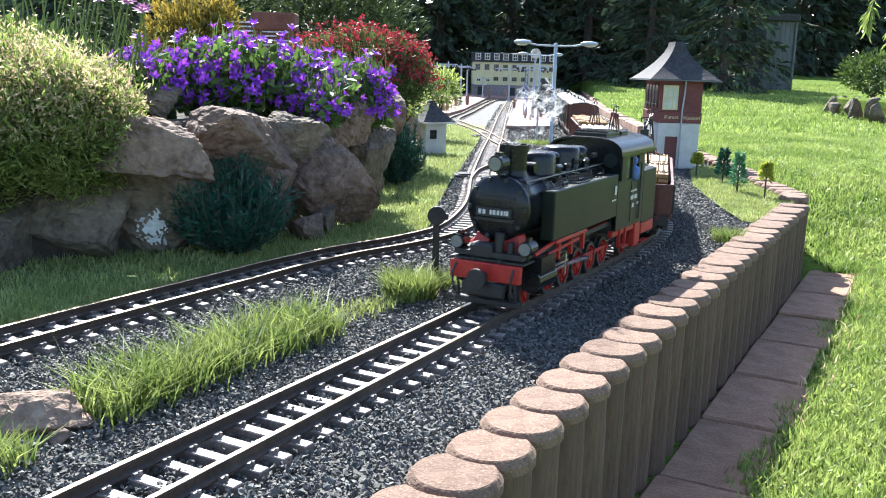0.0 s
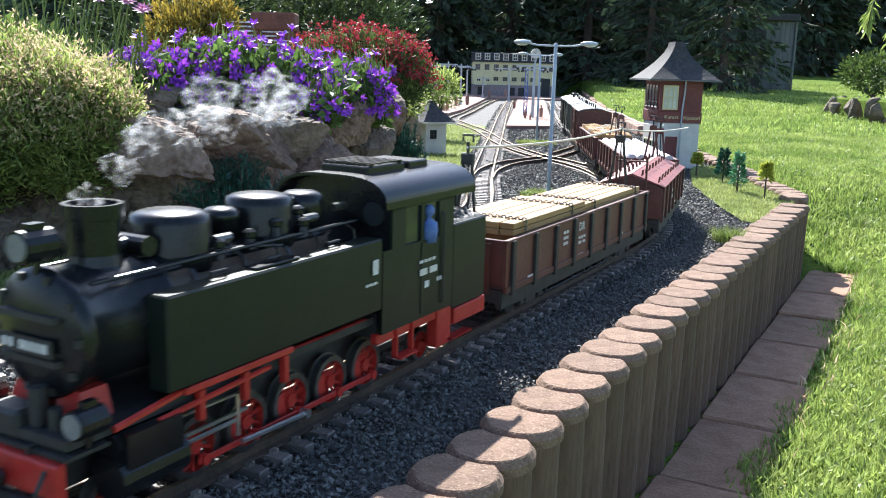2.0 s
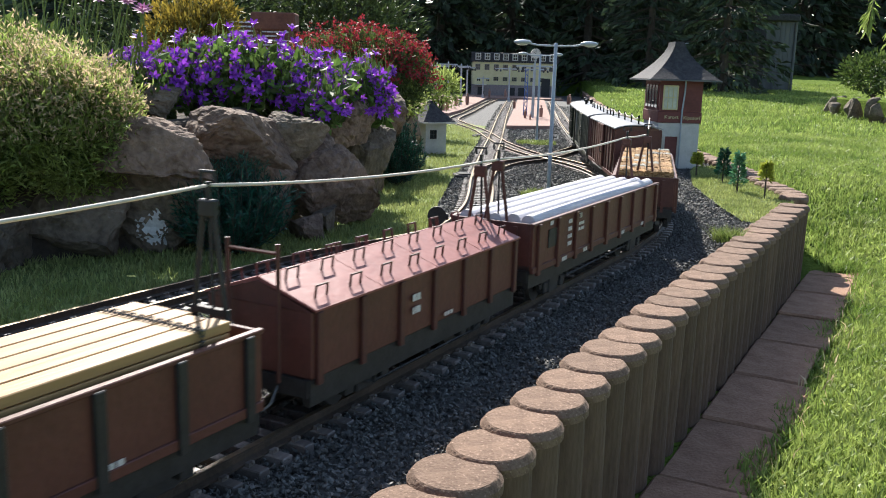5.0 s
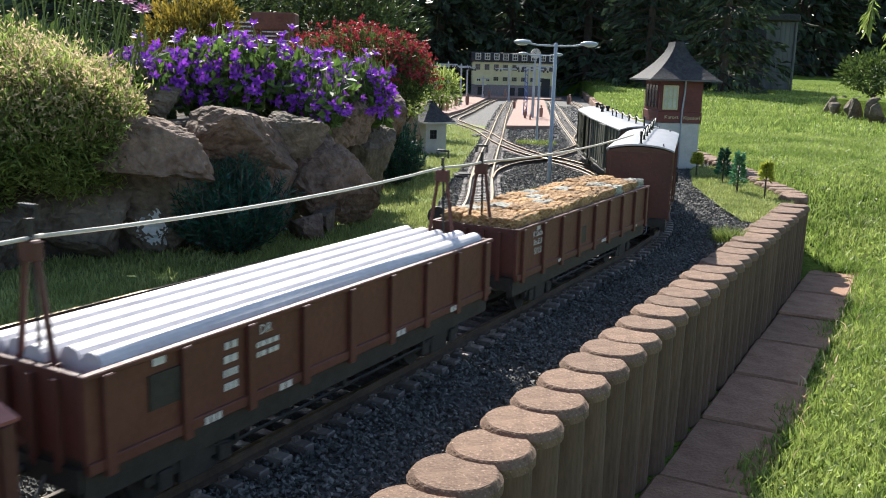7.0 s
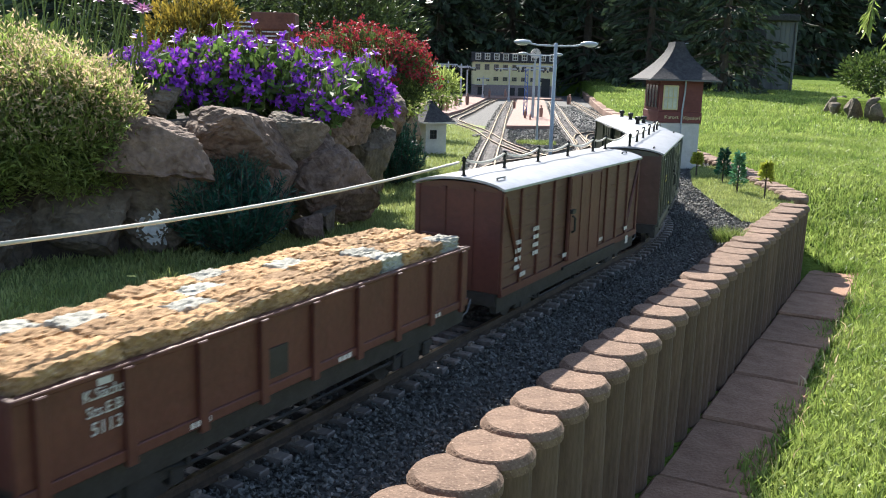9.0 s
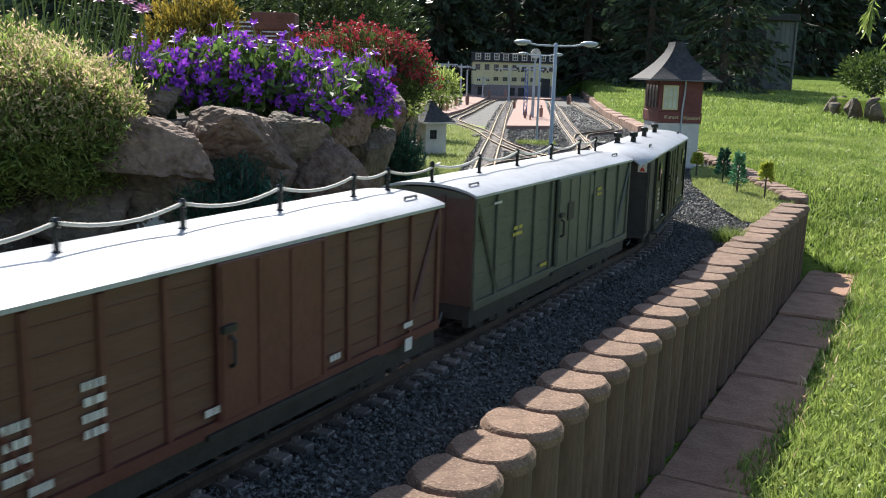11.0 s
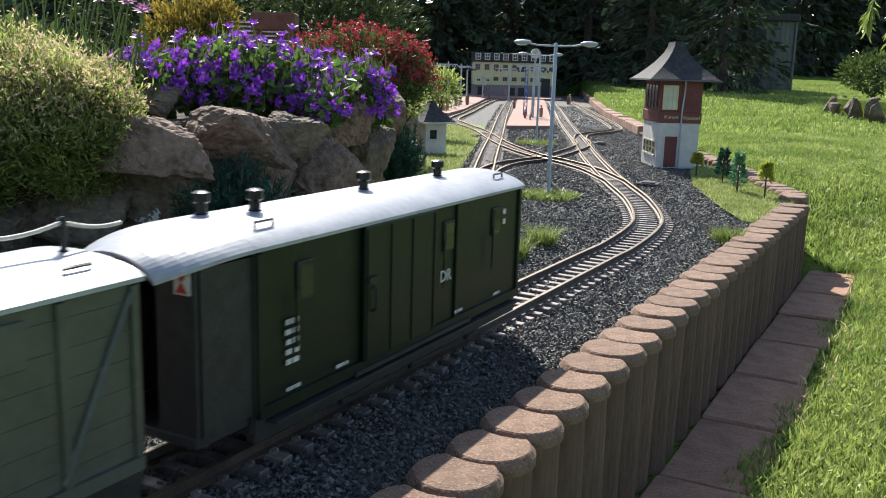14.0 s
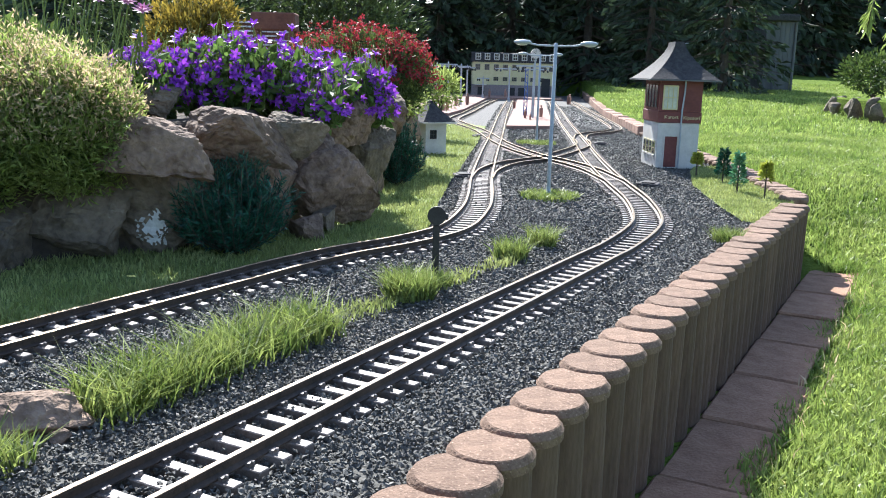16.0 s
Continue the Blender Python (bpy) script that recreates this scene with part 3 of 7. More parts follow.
def underframe(parent, L, bottom, half=0.0415):
    bm = bmesh.new()
    for y in (-half + 0.004, half - 0.004):
        box(bm, -L / 2, L / 2, y - 0.003, y + 0.003, bottom - 0.018, bottom - 0.0005)
        for k in (-0.25, 0.0, 0.25):
            box(bm, L * k - 0.001, L * k + 0.001, y - 0.002, y + 0.002, bottom - 0.024, bottom - 0.009)
        rod(bm, (-L * 0.25, y, bottom - 0.024), (L * 0.25, y, bottom - 0.024), 0.0011, seg=5)
        rod(bm, (-L * 0.40, y, bottom - 0.01), (-L * 0.25, y, bottom - 0.024), 0.0011, seg=5)
        rod(bm, (L * 0.40, y, bottom - 0.01), (L * 0.25, y, bottom - 0.024), 0.0011, seg=5)
    box(bm, -L / 2 - 0.002, -L / 2 + 0.004, -half + 0.002, half - 0.002, bottom - 0.012, bottom - 0.0004)
    box(bm, L / 2 - 0.004, L / 2 + 0.002, -half + 0.002, half - 0.002, bottom - 0.012, bottom - 0.0004)
    # Slab added to stop sunlight passing under the wagon body.
    box(bm, -L / 2 + 0.006, L / 2 - 0.006, -half + 0.009, half - 0.009, bottom - 0.011, bottom - 0.0006)
    box(bm, -0.055, 0.045, -half + 0.012, half - 0.012, bottom - 0.022, bottom - 0.010)
    part("underframe", bm, M_BLACKM, parent, "black steel underframe with truss rods and an added sun-blocking slab")
    for e in (-1, 1):
        bm = bmesh.new()
        rod(bm, (e * (L / 2), 0, bottom - 0.008), (e * (L / 2 + 0.014), 0, bottom - 0.008), 0.0028, seg=8)
        box(bm, e * (L / 2 + 0.014) - 0.002, e * (L / 2 + 0.014) + 0.002, -0.008, 0.008, bottom - 0.013, bottom - 0.003, 0.001)
        for y in (-0.016, 0.016):
            tube(bm, [(e * L / 2, y, bottom - 0.006), (e * (L / 2 + 0.008), y, bottom - 0.018), (e * (L / 2 + 0.012), y * 0.8, bottom - 0.022)], 0.0011, 5)
        part("coupler", bm, M_STEEL, parent, "central buffer and coupling chain")


def bars(parent, x, z, n, w, h, y=0.044, material=None, gap=1.9, name="stencil_mark", broken=True):
    """Unreadable lettering as small bars on the left side."""
    bm = bmesh.new()
    for i in range(n):
        zz = z - i * h * gap
        if broken:
            k, u = random.randint(2, 4), -w / 2
            for j in range(k):
                ww = w / k * random.uniform(0.55, 0.85)
                box(bm, x + u, x + u + ww, y, y + 0.0004, zz - h / 2, zz + h / 2)
                u += w / k
        else:
            box(bm, x - w / 2, x + w / 2, y, y + 0.0004, zz - h / 2, zz + h / 2)
    return part(name, bm, material or M_WHITE, parent, "small painted marking")


def side_text(body, size, x, z, parent, material, y=0.0441):
    return text(body, size, material, parent, pose(x, y, z, 90, 0, 180))


def aframe(parent, x, z0, material, top=0.150):
    bm = bmesh.new()
    for y in (-1, 1):
        rod(bm, (x, y * 0.020, z0), (x, y * 0.012, z0 + 0.022), 0.0019, seg=6)
        rod(bm, (x, y * 0.012, z0 + 0.022), (x, y * 0.004, top - 0.016), 0.0017, seg=6)
        rod(bm, (x - 0.012, y * 0.020, z0), (x, y * 0.012, z0 + 0.02), 0.0012, seg=5)
    box(bm, x - 0.002, x + 0.002, -0.014, 0.014, z0 + 0.020, z0 + 0.024)
    box(bm, x - 0.003, x + 0.003, -0.006, 0.006, top - 0.02, top - 0.010, 0.001)
    part("brake_mast", bm, material, parent, "trestle mast carrying the brake cord")
    bm = bmesh.new()
    rod(bm, (x, 0, top - 0.012), (x, 0, top), 0.0016, seg=6)
    tube(bm, [(x, -0.005, top), (x, -0.005, top + 0.006), (x, 0.005, top + 0.006), (x, 0.005, top)], 0.0012, 5)
    rod(bm, (x, 0.003, z0), (x, 0.001, top - 0.01), 0.0010, seg=5)
    part("cord_guide", bm, M_BLACKM, parent, "black guide fork")


def cord(parent, pts, sag=0.012):
    """Brake cord through the points, sagging a little."""
    out = []
    for a, b in zip(pts, pts[1:]):
        a, b = Vector(a), Vector(b)
        L = (b - a).length
        for k in range(8):
            t = k / 8
            p = a.lerp(b, t)
            p.z -= 4 * t * (1 - t) * min(0.0055, L * sag)
            out.append(p)
    out.append(Vector(pts[-1]))
    bm = bmesh.new()
    tube(bm, out, 0.0011, 6)
    part("brake_cord", bm, M_CORD, parent, "off-white brake cord", True)


def gondola(name, label, L, posts, post_mat, top=0.087, bottom=0.043):
    v = thing(name, label, "freight wagon", group="wagons of the train")
    bm = bmesh.new()
    box(bm, -L / 2, L / 2, -0.0405, 0.0405, bottom, bottom + 0.004)
    part("floor_plate", bm, M_BLACKM, v)
    for s in (-1, 1):
        bm = bmesh.new()
        box(bm, -L / 2, L / 2, s * 0.042 - 0.0015, s * 0.042 + 0.0015, bottom, top - 0.0025, 0.0004)
        part("side_wall", bm, M_BROWN, v, "oxide red side wall")
        bm = bmesh.new()
        box(bm, -L / 2 - 0.001, L / 2 + 0.001, s * 0.0425 - 0.0024, s * 0.0425 + 0.0024, top - 0.0026, top, 0.0005)
        part("top_rail", bm, M_BROWN, v)
        bm = bmesh.new()
        box(bm, -L / 2, L / 2, s * 0.043 - 0.002, s * 0.043 + 0.002, bottom - 0.003, bottom + 0.003, 0.0005)
        part("sill_beam", bm, M_BROWN, v)
        for i in range(posts):
            x = -L / 2 + 0.012 + (L - 0.024) * i / (posts - 1)
            bm = bmesh.new()
            box(bm, x - 0.0032, x + 0.0032, s * 0.045 - 0.0018, s * 0.045 + 0.0018, bottom - 0.006, top - 0.0015, 0.0006)
            part("post", bm, post_mat, v)
        bm = bmesh.new()
        box(bm, s * (L / 2 - 0.0015) - 0.0015, s * (L / 2 - 0.0015) + 0.0015, -0.0405, 0.0405, bottom, top - 0.0005, 0.0004)
        ew = part("end_wall", bm, M_BROWND, v)
        for y in (-0.026, -0.009, 0.009, 0.026):
            bm = bmesh.new()
            box(bm, s * (L / 2 + 0.0012) - 0.0015, s * (L / 2 + 0.0012) + 0.0015, y - 0.002, y + 0.002, bottom - 0.004, top - 0.004)
            part("end_post", bm, M_BROWND, ew)
    underframe(v, L, bottom)
    bogie(v, L / 2 - 0.075)
    bogie(v, -L / 2 + 0.075)
    return v


def chain(bm, a, b, n, z=0.0):
    for i in range(n):
        p = Vector(a).lerp(Vector(b), (i + 0.5) / n)
        d = (Vector(b) - Vector(a)) / n * 0.75
        up = Vector((0, 0, 0.0016)) if i % 2 else Vector((0.0016, 0, 0.0004))
        for s in (-1, 1):
            rod(bm, p - d / 1.4 + up * s, p + d / 1.4 + up * s, 0.00055, seg=4)
        for s in (-1, 1):
            rod(bm, p + s * d / 1.4 - up, p + s * d / 1.4 + up, 0.00055, seg=4)


def plank_wagon():
    L = 0.433
    v = gondola("plank_wagon", "oxide red open wagon with black posts, loaded with chained pine planks", L, 9, M_BLACKM, 0.0795, 0.0345)
    for x0, x1, rows, z in ((0.004, 0.19, 5, 0.0900), (-0.200, 0.002, 5, 0.0865)):
        for layer in (0, 1):
            for i in range(rows):
                y0 = -0.0375 + i * 0.075 / rows
                bm = bmesh.new()
                j = random.uniform(-0.004, 0.004)
                box(bm, x0 + j, x1 + j, y0, y0 + 0.075 / rows - 0.0012, z - 0.0062 * (layer + 1) + 0.0006, z - 0.0062 * layer, 0.0005)
                part("plank", bm, M_PLANK, v)
        bm = bmesh.new()
        box(bm, x0 + 0.01, x1 - 0.01, -0.036, 0.036, 0.0386, z - 0.0126, 0.001)
        part("plank_bundle", bm, M_PLANK, v, "lower layers of pine planks")
    for x, z in ((0.165, 0.0910), (0.045, 0.0910), (-0.025, 0.0875), (-0.175, 0.0875)):
        bm = bmesh.new()
        chain(bm, (x, -0.0375, z), (x, 0.0382, z), 22)
        chain(bm, (x, 0.0385, z), (x, 0.0385, z - 0.012), 4)
        part("chain", bm, M_STEEL, v, "rusty load chain")
    aframe(v, L / 2 - 0.004, 0.04, M_BLACKM, 0.163)
    aframe(v, -L / 2 - 0.006, 0.06, M_BLACKM, 0.158)
    cord(v, [(L / 2 - 0.002, 0, 0.158), (-L / 2 - 0.006, 0, 0.156)])
    cord(v, [(-L / 2 - 0.006, 0, 0.156), (-L / 2 - 0.36, 0.0, 0.143)])
    text("DR", 0.013, M_WHITE, v, pose(0.028, 0.0441, 0.0665, 90, 0, 180))
    bars(v, 0.028, 0.0555, 2, 0.022, 0.0028)
    bars(v, 0.075, 0.067, 3, 0.014, 0.003)
    bars(v, 0.03, 0.0365, 1, 0.02, 0.003)
    bars(v, -0.11, 0.0385, 1, 0.012, 0.004)
    bars(v, 0.16, 0.038, 1, 0.016, 0.003, broken=False, gap=1.4)
    return v, L


def lid_wagon():
    L = 0.305
    v = thing("lidded_wagon", "oxide red bulk wagon with a hinged pitched steel lid", "freight wagon", group="wagons of the train")
    bm = bmesh.new()
    box(bm, -L / 2, L / 2, -0.042, 0.042, 0.034, 0.0775, 0.0008)
    part("body", bm, M_BROWN, v, "oxide red body")
    for s in (-1, 1):
        for i in range(7):
            x = -L / 2 + 0.006 + (L - 0.012) * i / 6
            bm = bmesh.new()
            box(bm, x - 0.0028, x + 0.0028, s * 0.0433 - 0.0016, s * 0.0433 + 0.0016, 0.030, 0.077, 0.0006)
            part("post", bm, M_BROWND, v)
        for i in range(4):
            a, b = -L / 2 + L * i / 4, -L / 2 + L * (i + 1) / 4
            bm = bmesh.new()
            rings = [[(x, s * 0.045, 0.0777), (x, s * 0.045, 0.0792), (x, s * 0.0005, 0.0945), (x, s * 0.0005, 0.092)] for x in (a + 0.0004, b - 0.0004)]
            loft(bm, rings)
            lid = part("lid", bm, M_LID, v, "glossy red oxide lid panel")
            for k in (0.25, 0.75):
                x = a + (b - a) * k
                for yy, zz in ((0.0115, 0.0906), (0.0345, 0.0827)):
                    bm = bmesh.new()
                    tube(bm, [(x - 0.006, s * yy, zz), (x - 0.006, s * (yy + 0.001), zz + 0.008), (x + 0.006, s * (yy + 0.001), zz + 0.008), (x + 0.006, s * yy, zz)], 0.0009, 5)
                    h = part("handle", bm, M_BROWND, lid)
    for e in (-1, 1):
        bm = bmesh.new()
        loft(bm, [[(e * L / 2 - 0.0006, -0.042, 0.0773), (e * L / 2 - 0.0006, 0.042, 0.0773), (e * L / 2 - 0.0006, 0, 0.0922)],
                  [(e * L / 2 + 0.0006, -0.042, 0.0773), (e * L / 2 + 0.0006, 0.042, 0.0773), (e * L / 2 + 0.0006, 0, 0.0922)]])
        part("gable", bm, M_BROWND, v)
    underframe(v, L, 0.034)
    bogie(v, L / 2 - 0.07)
    bogie(v, -L / 2 + 0.07)
    aframe(v, -L / 2 - 0.006, 0.055, M_BROWND, 0.150)
    bm = bmesh.new()
    for y in (-0.02, 0.02):
        rod(bm, (L / 2 + 0.005, y, 0.03), (L / 2 + 0.005, y, 0.118), 0.0015, seg=6)
    rod(bm, (L / 2 + 0.005, -0.02, 0.112), (L / 2 + 0.005, 0.02, 0.112), 0.0012, seg=5)
    part("hand_rail", bm, M_BROWND, v)
    cord(v, [(-L / 2 - 0.006, 0, 0.143), (-L / 2 - 0.050, 0, 0.143)])
    bars(v, 0.03, 0.062, 2, 0.012, 0.005)
    bars(v, -0.02, 0.039, 1, 0.015, 0.003)
    return v, L


def pipe_wagon():
    L = 0.418
    v = gondola("pipe_wagon", "oxide red open wagon loaded with white pipes", L, 9, M_BROWN, 0.0865, 0.0415)
    for layer, n in ((0, 5), (1, 5)):
        for i in range(n):
            y = -0.0316 + i * 0.0158
            bm = bmesh.new()
            e = random.uniform(-0.004, 0.004)
            rod(bm, (-L / 2 + 0.012 + e, y, 0.0840 - layer * 0.0156), (L / 2 - 0.012 + e, y, 0.0840 - layer * 0.0156), 0.0076, seg=20)
            part("pipe", bm, M_PIPE, v)
    bm = bmesh.new()
    box(bm, -L / 2 + 0.012, L / 2 - 0.012, -0.0385, 0.0385, 0.0455, 0.0600)
    part("bedding", bm, M_PLANK, v)
    aframe(v, L / 2 - 0.010, 0.06, M_BROWND, 0.152)
    aframe(v, -L / 2 + 0.010, 0.06, M_BROWND, 0.152)
    cord(v, [(L / 2 - 0.010, 0, 0.143), (-L / 2 + 0.010, 0, 0.144), (-L / 2 - 0.075, 0, 0.143)])
    text("DR", 0.008, M_WHITE, v, pose(0.085, 0.0441, 0.079, 90, 0, 180))
    bars(v, 0.085, 0.071, 2, 0.022, 0.003)
    bars(v, 0.115, 0.077, 4, 0.012, 0.004)
    bars(v, 0.165, 0.083, 1, 0.008, 0.006, broken=False)
    for x in (0.13, 0.07, -0.06, -0.14):
        bars(v, x, 0.041, 1, 0.013, 0.004, y=0.0453)
    bm = bmesh.new()
    box(bm, 0.150, 0.172, 0.0437, 0.0445, 0.058, 0.076)
    part("notice_board", bm, M_BLACKM, v)
    return v, L


def straw_wagon():
    L = 0.411
    v = gondola("straw_wagon", "oxide red open wagon loaded with small straw bundles", L, 9, M_BROWN, 0.0865, 0.0415)
    nx, ny = 14, 4
    for i in range(nx):
        for j in range(ny):
            bm = bmesh.new()
            a, b = (L - 0.014) / nx, 0.077 / ny
            bmesh.ops.create_icosphere(bm, subdivisions=4, radius=1)
            for q in bm.verts:
                c = q.co
                m = max(abs(c.x), abs(c.y), abs(c.z)) ** 0.85
                k = 1 + 0.10 * noise.noise(Vector((c.x * 5 + i * 7, c.y * 3 + j * 5, c.z * 3))) + 0.16 * noise.noise(Vector((c.x * 9 + i * 7, c.y * 5 + j * 5, c.z * 5))) + 0.10 * noise.noise(c * 16 + Vector((i, j, 0)))
                q.co = Vector((c.x / m * a * 0.53 * k, c.y / m * b * 0.53 * k, c.z / m * 0.0085 * k))
            o = part("straw_bale", bm, M_STRAWG if random.random() < 0.16 else M_STRAW, v)
            o.matrix_basis = pose(-L / 2 + 0.007 + a * (i + 0.5), -0.0385 + b * (j + 0.5), 0.0865 + random.uniform(-0.0015, 0.0012), random.uniform(-4, 4), random.uniform(-3, 3), random.uniform(-4, 4))
    bm = bmesh.new()
    box(bm, -L / 2 + 0.006, L / 2 - 0.006, -0.0385, 0.0385, 0.0456, 0.0805)
    part("straw_bed", bm, M_STRAW, v)
    aframe(v, L / 2 - 0.010, 0.06, M_BROWND, 0.152)
    cord(v, [(L / 2 - 0.010, 0, 0.143), (-L / 2 - 0.062, 0, 0.146)])
    bm = bmesh.new()
    box(bm, 0.026, 0.050, 0.0437, 0.0445, 0.048, 0.066)
    part("notice_board", bm, M_BLACKM, v)
    for body, size, z in (("K.Sächs.", 0.0078, 0.0765), ("Sts.E.B.", 0.0078, 0.0685), ("5113", 0.0092, 0.0600)):
        text(body, size, M_WHITE, v, pose(0.158, 0.0441, z, 90, 0, 180))
    bm = bmesh.new()
    box(bm, 0.154, 0.162, 0.0437, 0.0441, 0.0800, 0.0832)
    for x in (0.155, 0.158, 0.161):
        rod(bm, (x, 0.0439, 0.0832), (x, 0.0439, 0.0856), 0.0007, seg=4)
    part("crown_mark", bm, M_WHITE, v)
    for x in (0.1, -0.03, -0.15):
        bars(v, x, 0.0415, 1, 0.016, 0.003, y=0.0453)
    return v, L


def arc_roof(bm, x0, x1, half, z0, z1, th=0.0022, n=30):
    def prof(o):
        return [(half * math.sin(a), z0 + (z1 - z0) * (math.cos(a) - math.cos(1.15)) / (1 - math.cos(1.15)) + o)
                for a in np.linspace(-1.15, 1.15, n)]
    k = half / math.sin(1.15) / half
    up = [(y * k, z) for y, z in prof(0)]
    dn = [(y * k, z - th) for y, z in prof(0)][::-1]
    loft(bm, [[(x, y, z) for y, z in up + dn] for x in (x0, x1)])


def van(name, label, L, paint, end_paint, panels, doors, top=0.1265, crest=0.1325, bottom=0.0335, board=None, plain=False):
    v = thing(name, label, "freight wagon", group="wagons of the train")
    bm = bmesh.new()
    n = 24
    prof = [(-0.042, bottom), (0.042, bottom)] + [(0.042 * math.sin(a) / math.sin(1.15), top - 0.003 + (crest - top) * (math.cos(a) - math.cos(1.15)) / (1 - math.cos(1.15)))
                                                  for a in np.linspace(1.15, -1.15, n)]
    loft(bm, [[(x, y, z) for y, z in prof] for x in (-L / 2, L / 2)])
    part("body", bm, board or paint, v)
    bm = bmesh.new()
    arc_roof(bm, -L / 2 - 0.003, L / 2 + 0.003, 0.0455, top - 0.0005, crest + 0.001)
    part("roof", bm, M_ROOF, v, "silver grey curved roof", False)
    for s in (-1, 1):
        for i in range(panels + 1):
            x = -L / 2 + 0.002 + (L - 0.004) * i / panels
            bm = bmesh.new()
            box(bm, x - 0.0022, x + 0.0022, s * 0.043 - 0.0013, s * 0.043 + 0.0013, bottom, top - 0.004, 0.0005)
            part("post", bm, paint, v)
        bm = bmesh.new()
        for z in () if plain else np.linspace(bottom + 0.012, top - 0.012, 6):
            box(bm, -L / 2 + 0.003, L / 2 - 0.003, s * 0.0422 - 0.0004, s * 0.0422 + 0.0004, z - 0.0004, z + 0.0004)
        box(bm, -L / 2, L / 2, s * 0.0432 - 0.0016, s * 0.0432 + 0.0016, bottom - 0.003, bottom + 0.004)
        part("trim_strip", bm, paint, v)
        for x0, x1 in () if plain else ((L / 2 - 0.004, L / 2 - 0.045), (-L / 2 + 0.004, -L / 2 + 0.045)):
            bm = bmesh.new()
            rod(bm, (x0, s * 0.0433, top - 0.008), (x1, s * 0.0433, bottom + 0.006), 0.0018, seg=4)
            part("brace", bm, paint, v)
        for x0, x1 in doors:
            bm = bmesh.new()
            box(bm, x0, x1, s * 0.045 - 0.0016, s * 0.045 + 0.0016, bottom + 0.003, top - 0.003, 0.0006)
            d = part("sliding_door", bm, paint, v)
            for k in (0.03, 0.36, 0.66, 0.97):
                x = x0 + (x1 - x0) * k
                bm = bmesh.new()
                box(bm, x - 0.0016, x + 0.0016, s * 0.0467 - 0.0008, s * 0.0467 + 0.0008, bottom + 0.004, top - 0.005)
                part("door_batten", bm, paint, d)
            bm = bmesh.new()
            xx = x1 - 0.008
            tube(bm, [(xx, s * 0.047, 0.083), (xx, s * 0.05, 0.081), (xx, s * 0.05, 0.068), (xx, s * 0.047, 0.066)], 0.0012, 6)
            box(bm, xx - 0.002, xx + 0.008, s * 0.0485 - 0.0015, s * 0.0485 + 0.0015, 0.086, 0.090)
            part("handle", bm, M_BLACKM, d, "black door handle")
            bm = bmesh.new()
            box(bm, x0 - 0.06, x1 + 0.01, s * 0.0455 - 0.0015, s * 0.0455 + 0.0015, bottom - 0.004, bottom - 0.001)
            part("door_rail", bm, M_BLACKM, v)
    for e in (-1, 1):
        bm = bmesh.new()
        box(bm, e * (L / 2 + 0.0003) - 0.0006, e * (L / 2 + 0.0003) + 0.0006, -0.0405, 0.0405, bottom, top - 0.004)
        ew = part("end_wall", bm, end_paint, v)
        for y in (-0.0405, -0.014, 0.014, 0.0405):
            bm = bmesh.new()
            box(bm, e * (L / 2 + 0.0009) - 0.001, e * (L / 2 + 0.0009) + 0.001, y - 0.002, y + 0.002, bottom, top - 0.002)
            part("end_post", bm, end_paint, ew)
    for e in (-1, 1):
        bm = bmesh.new()
        tube(bm, [(e * (L / 2 - 0.030), 0.030, crest - 0.006), (e * (L / 2 - 0.030), 0.030, crest + 0.0005), (e * (L / 2 - 0.014), 0.030, crest + 0.0005), (e * (L / 2 - 0.014), 0.030, crest - 0.006)], 0.0009, 5)
        part("roof_handle", bm, M_STEEL, v)
    for y in (-0.030, -0.012):
        bm = bmesh.new()
        rod(bm, (L / 2 + 0.010, y, bottom - 0.004), (L / 2 + 0.010, y * 0.9, 0.082), 0.0013, seg=6)
        part("end_rail_post", bm, end_paint, v)
    bm = bmesh.new()
    tube(bm, [(L / 2 + 0.001, -0.034, 0.078), (L / 2 + 0.010, -0.030, 0.082), (L / 2 + 0.010, -0.008, 0.082), (L / 2 + 0.010, -0.006, 0.06), (L / 2 + 0.001, -0.006, 0.058)], 0.0013, 6)
    part("end_rail", bm, end_paint, v)
    bm = bmesh.new()
    box(bm, L / 2 + 0.001, L / 2 + 0.012, -0.036, -0.004, bottom - 0.005, bottom - 0.0025)
    part("end_platform", bm, M_BLACKM, v)
    underframe(v, L, bottom)
    bogie(v, L / 2 - 0.075)
    bogie(v, -L / 2 + 0.075)
    return v


def cord_posts(v, xs, z, y=0.0):
    for x in xs:
        bm = bmesh.new()
        lathe(bm, [(0.0034, 0), (0.0030, 0.002), (0.0016, 0.003), (0.0015, 0.014), (0.0022, 0.0145), (0.0022, 0.0175), (0.001, 0.019)], (x, y, z - 0.001), 8)
        part("cord_post", bm, M_BLACK, v, "black roof post guiding the brake cord")


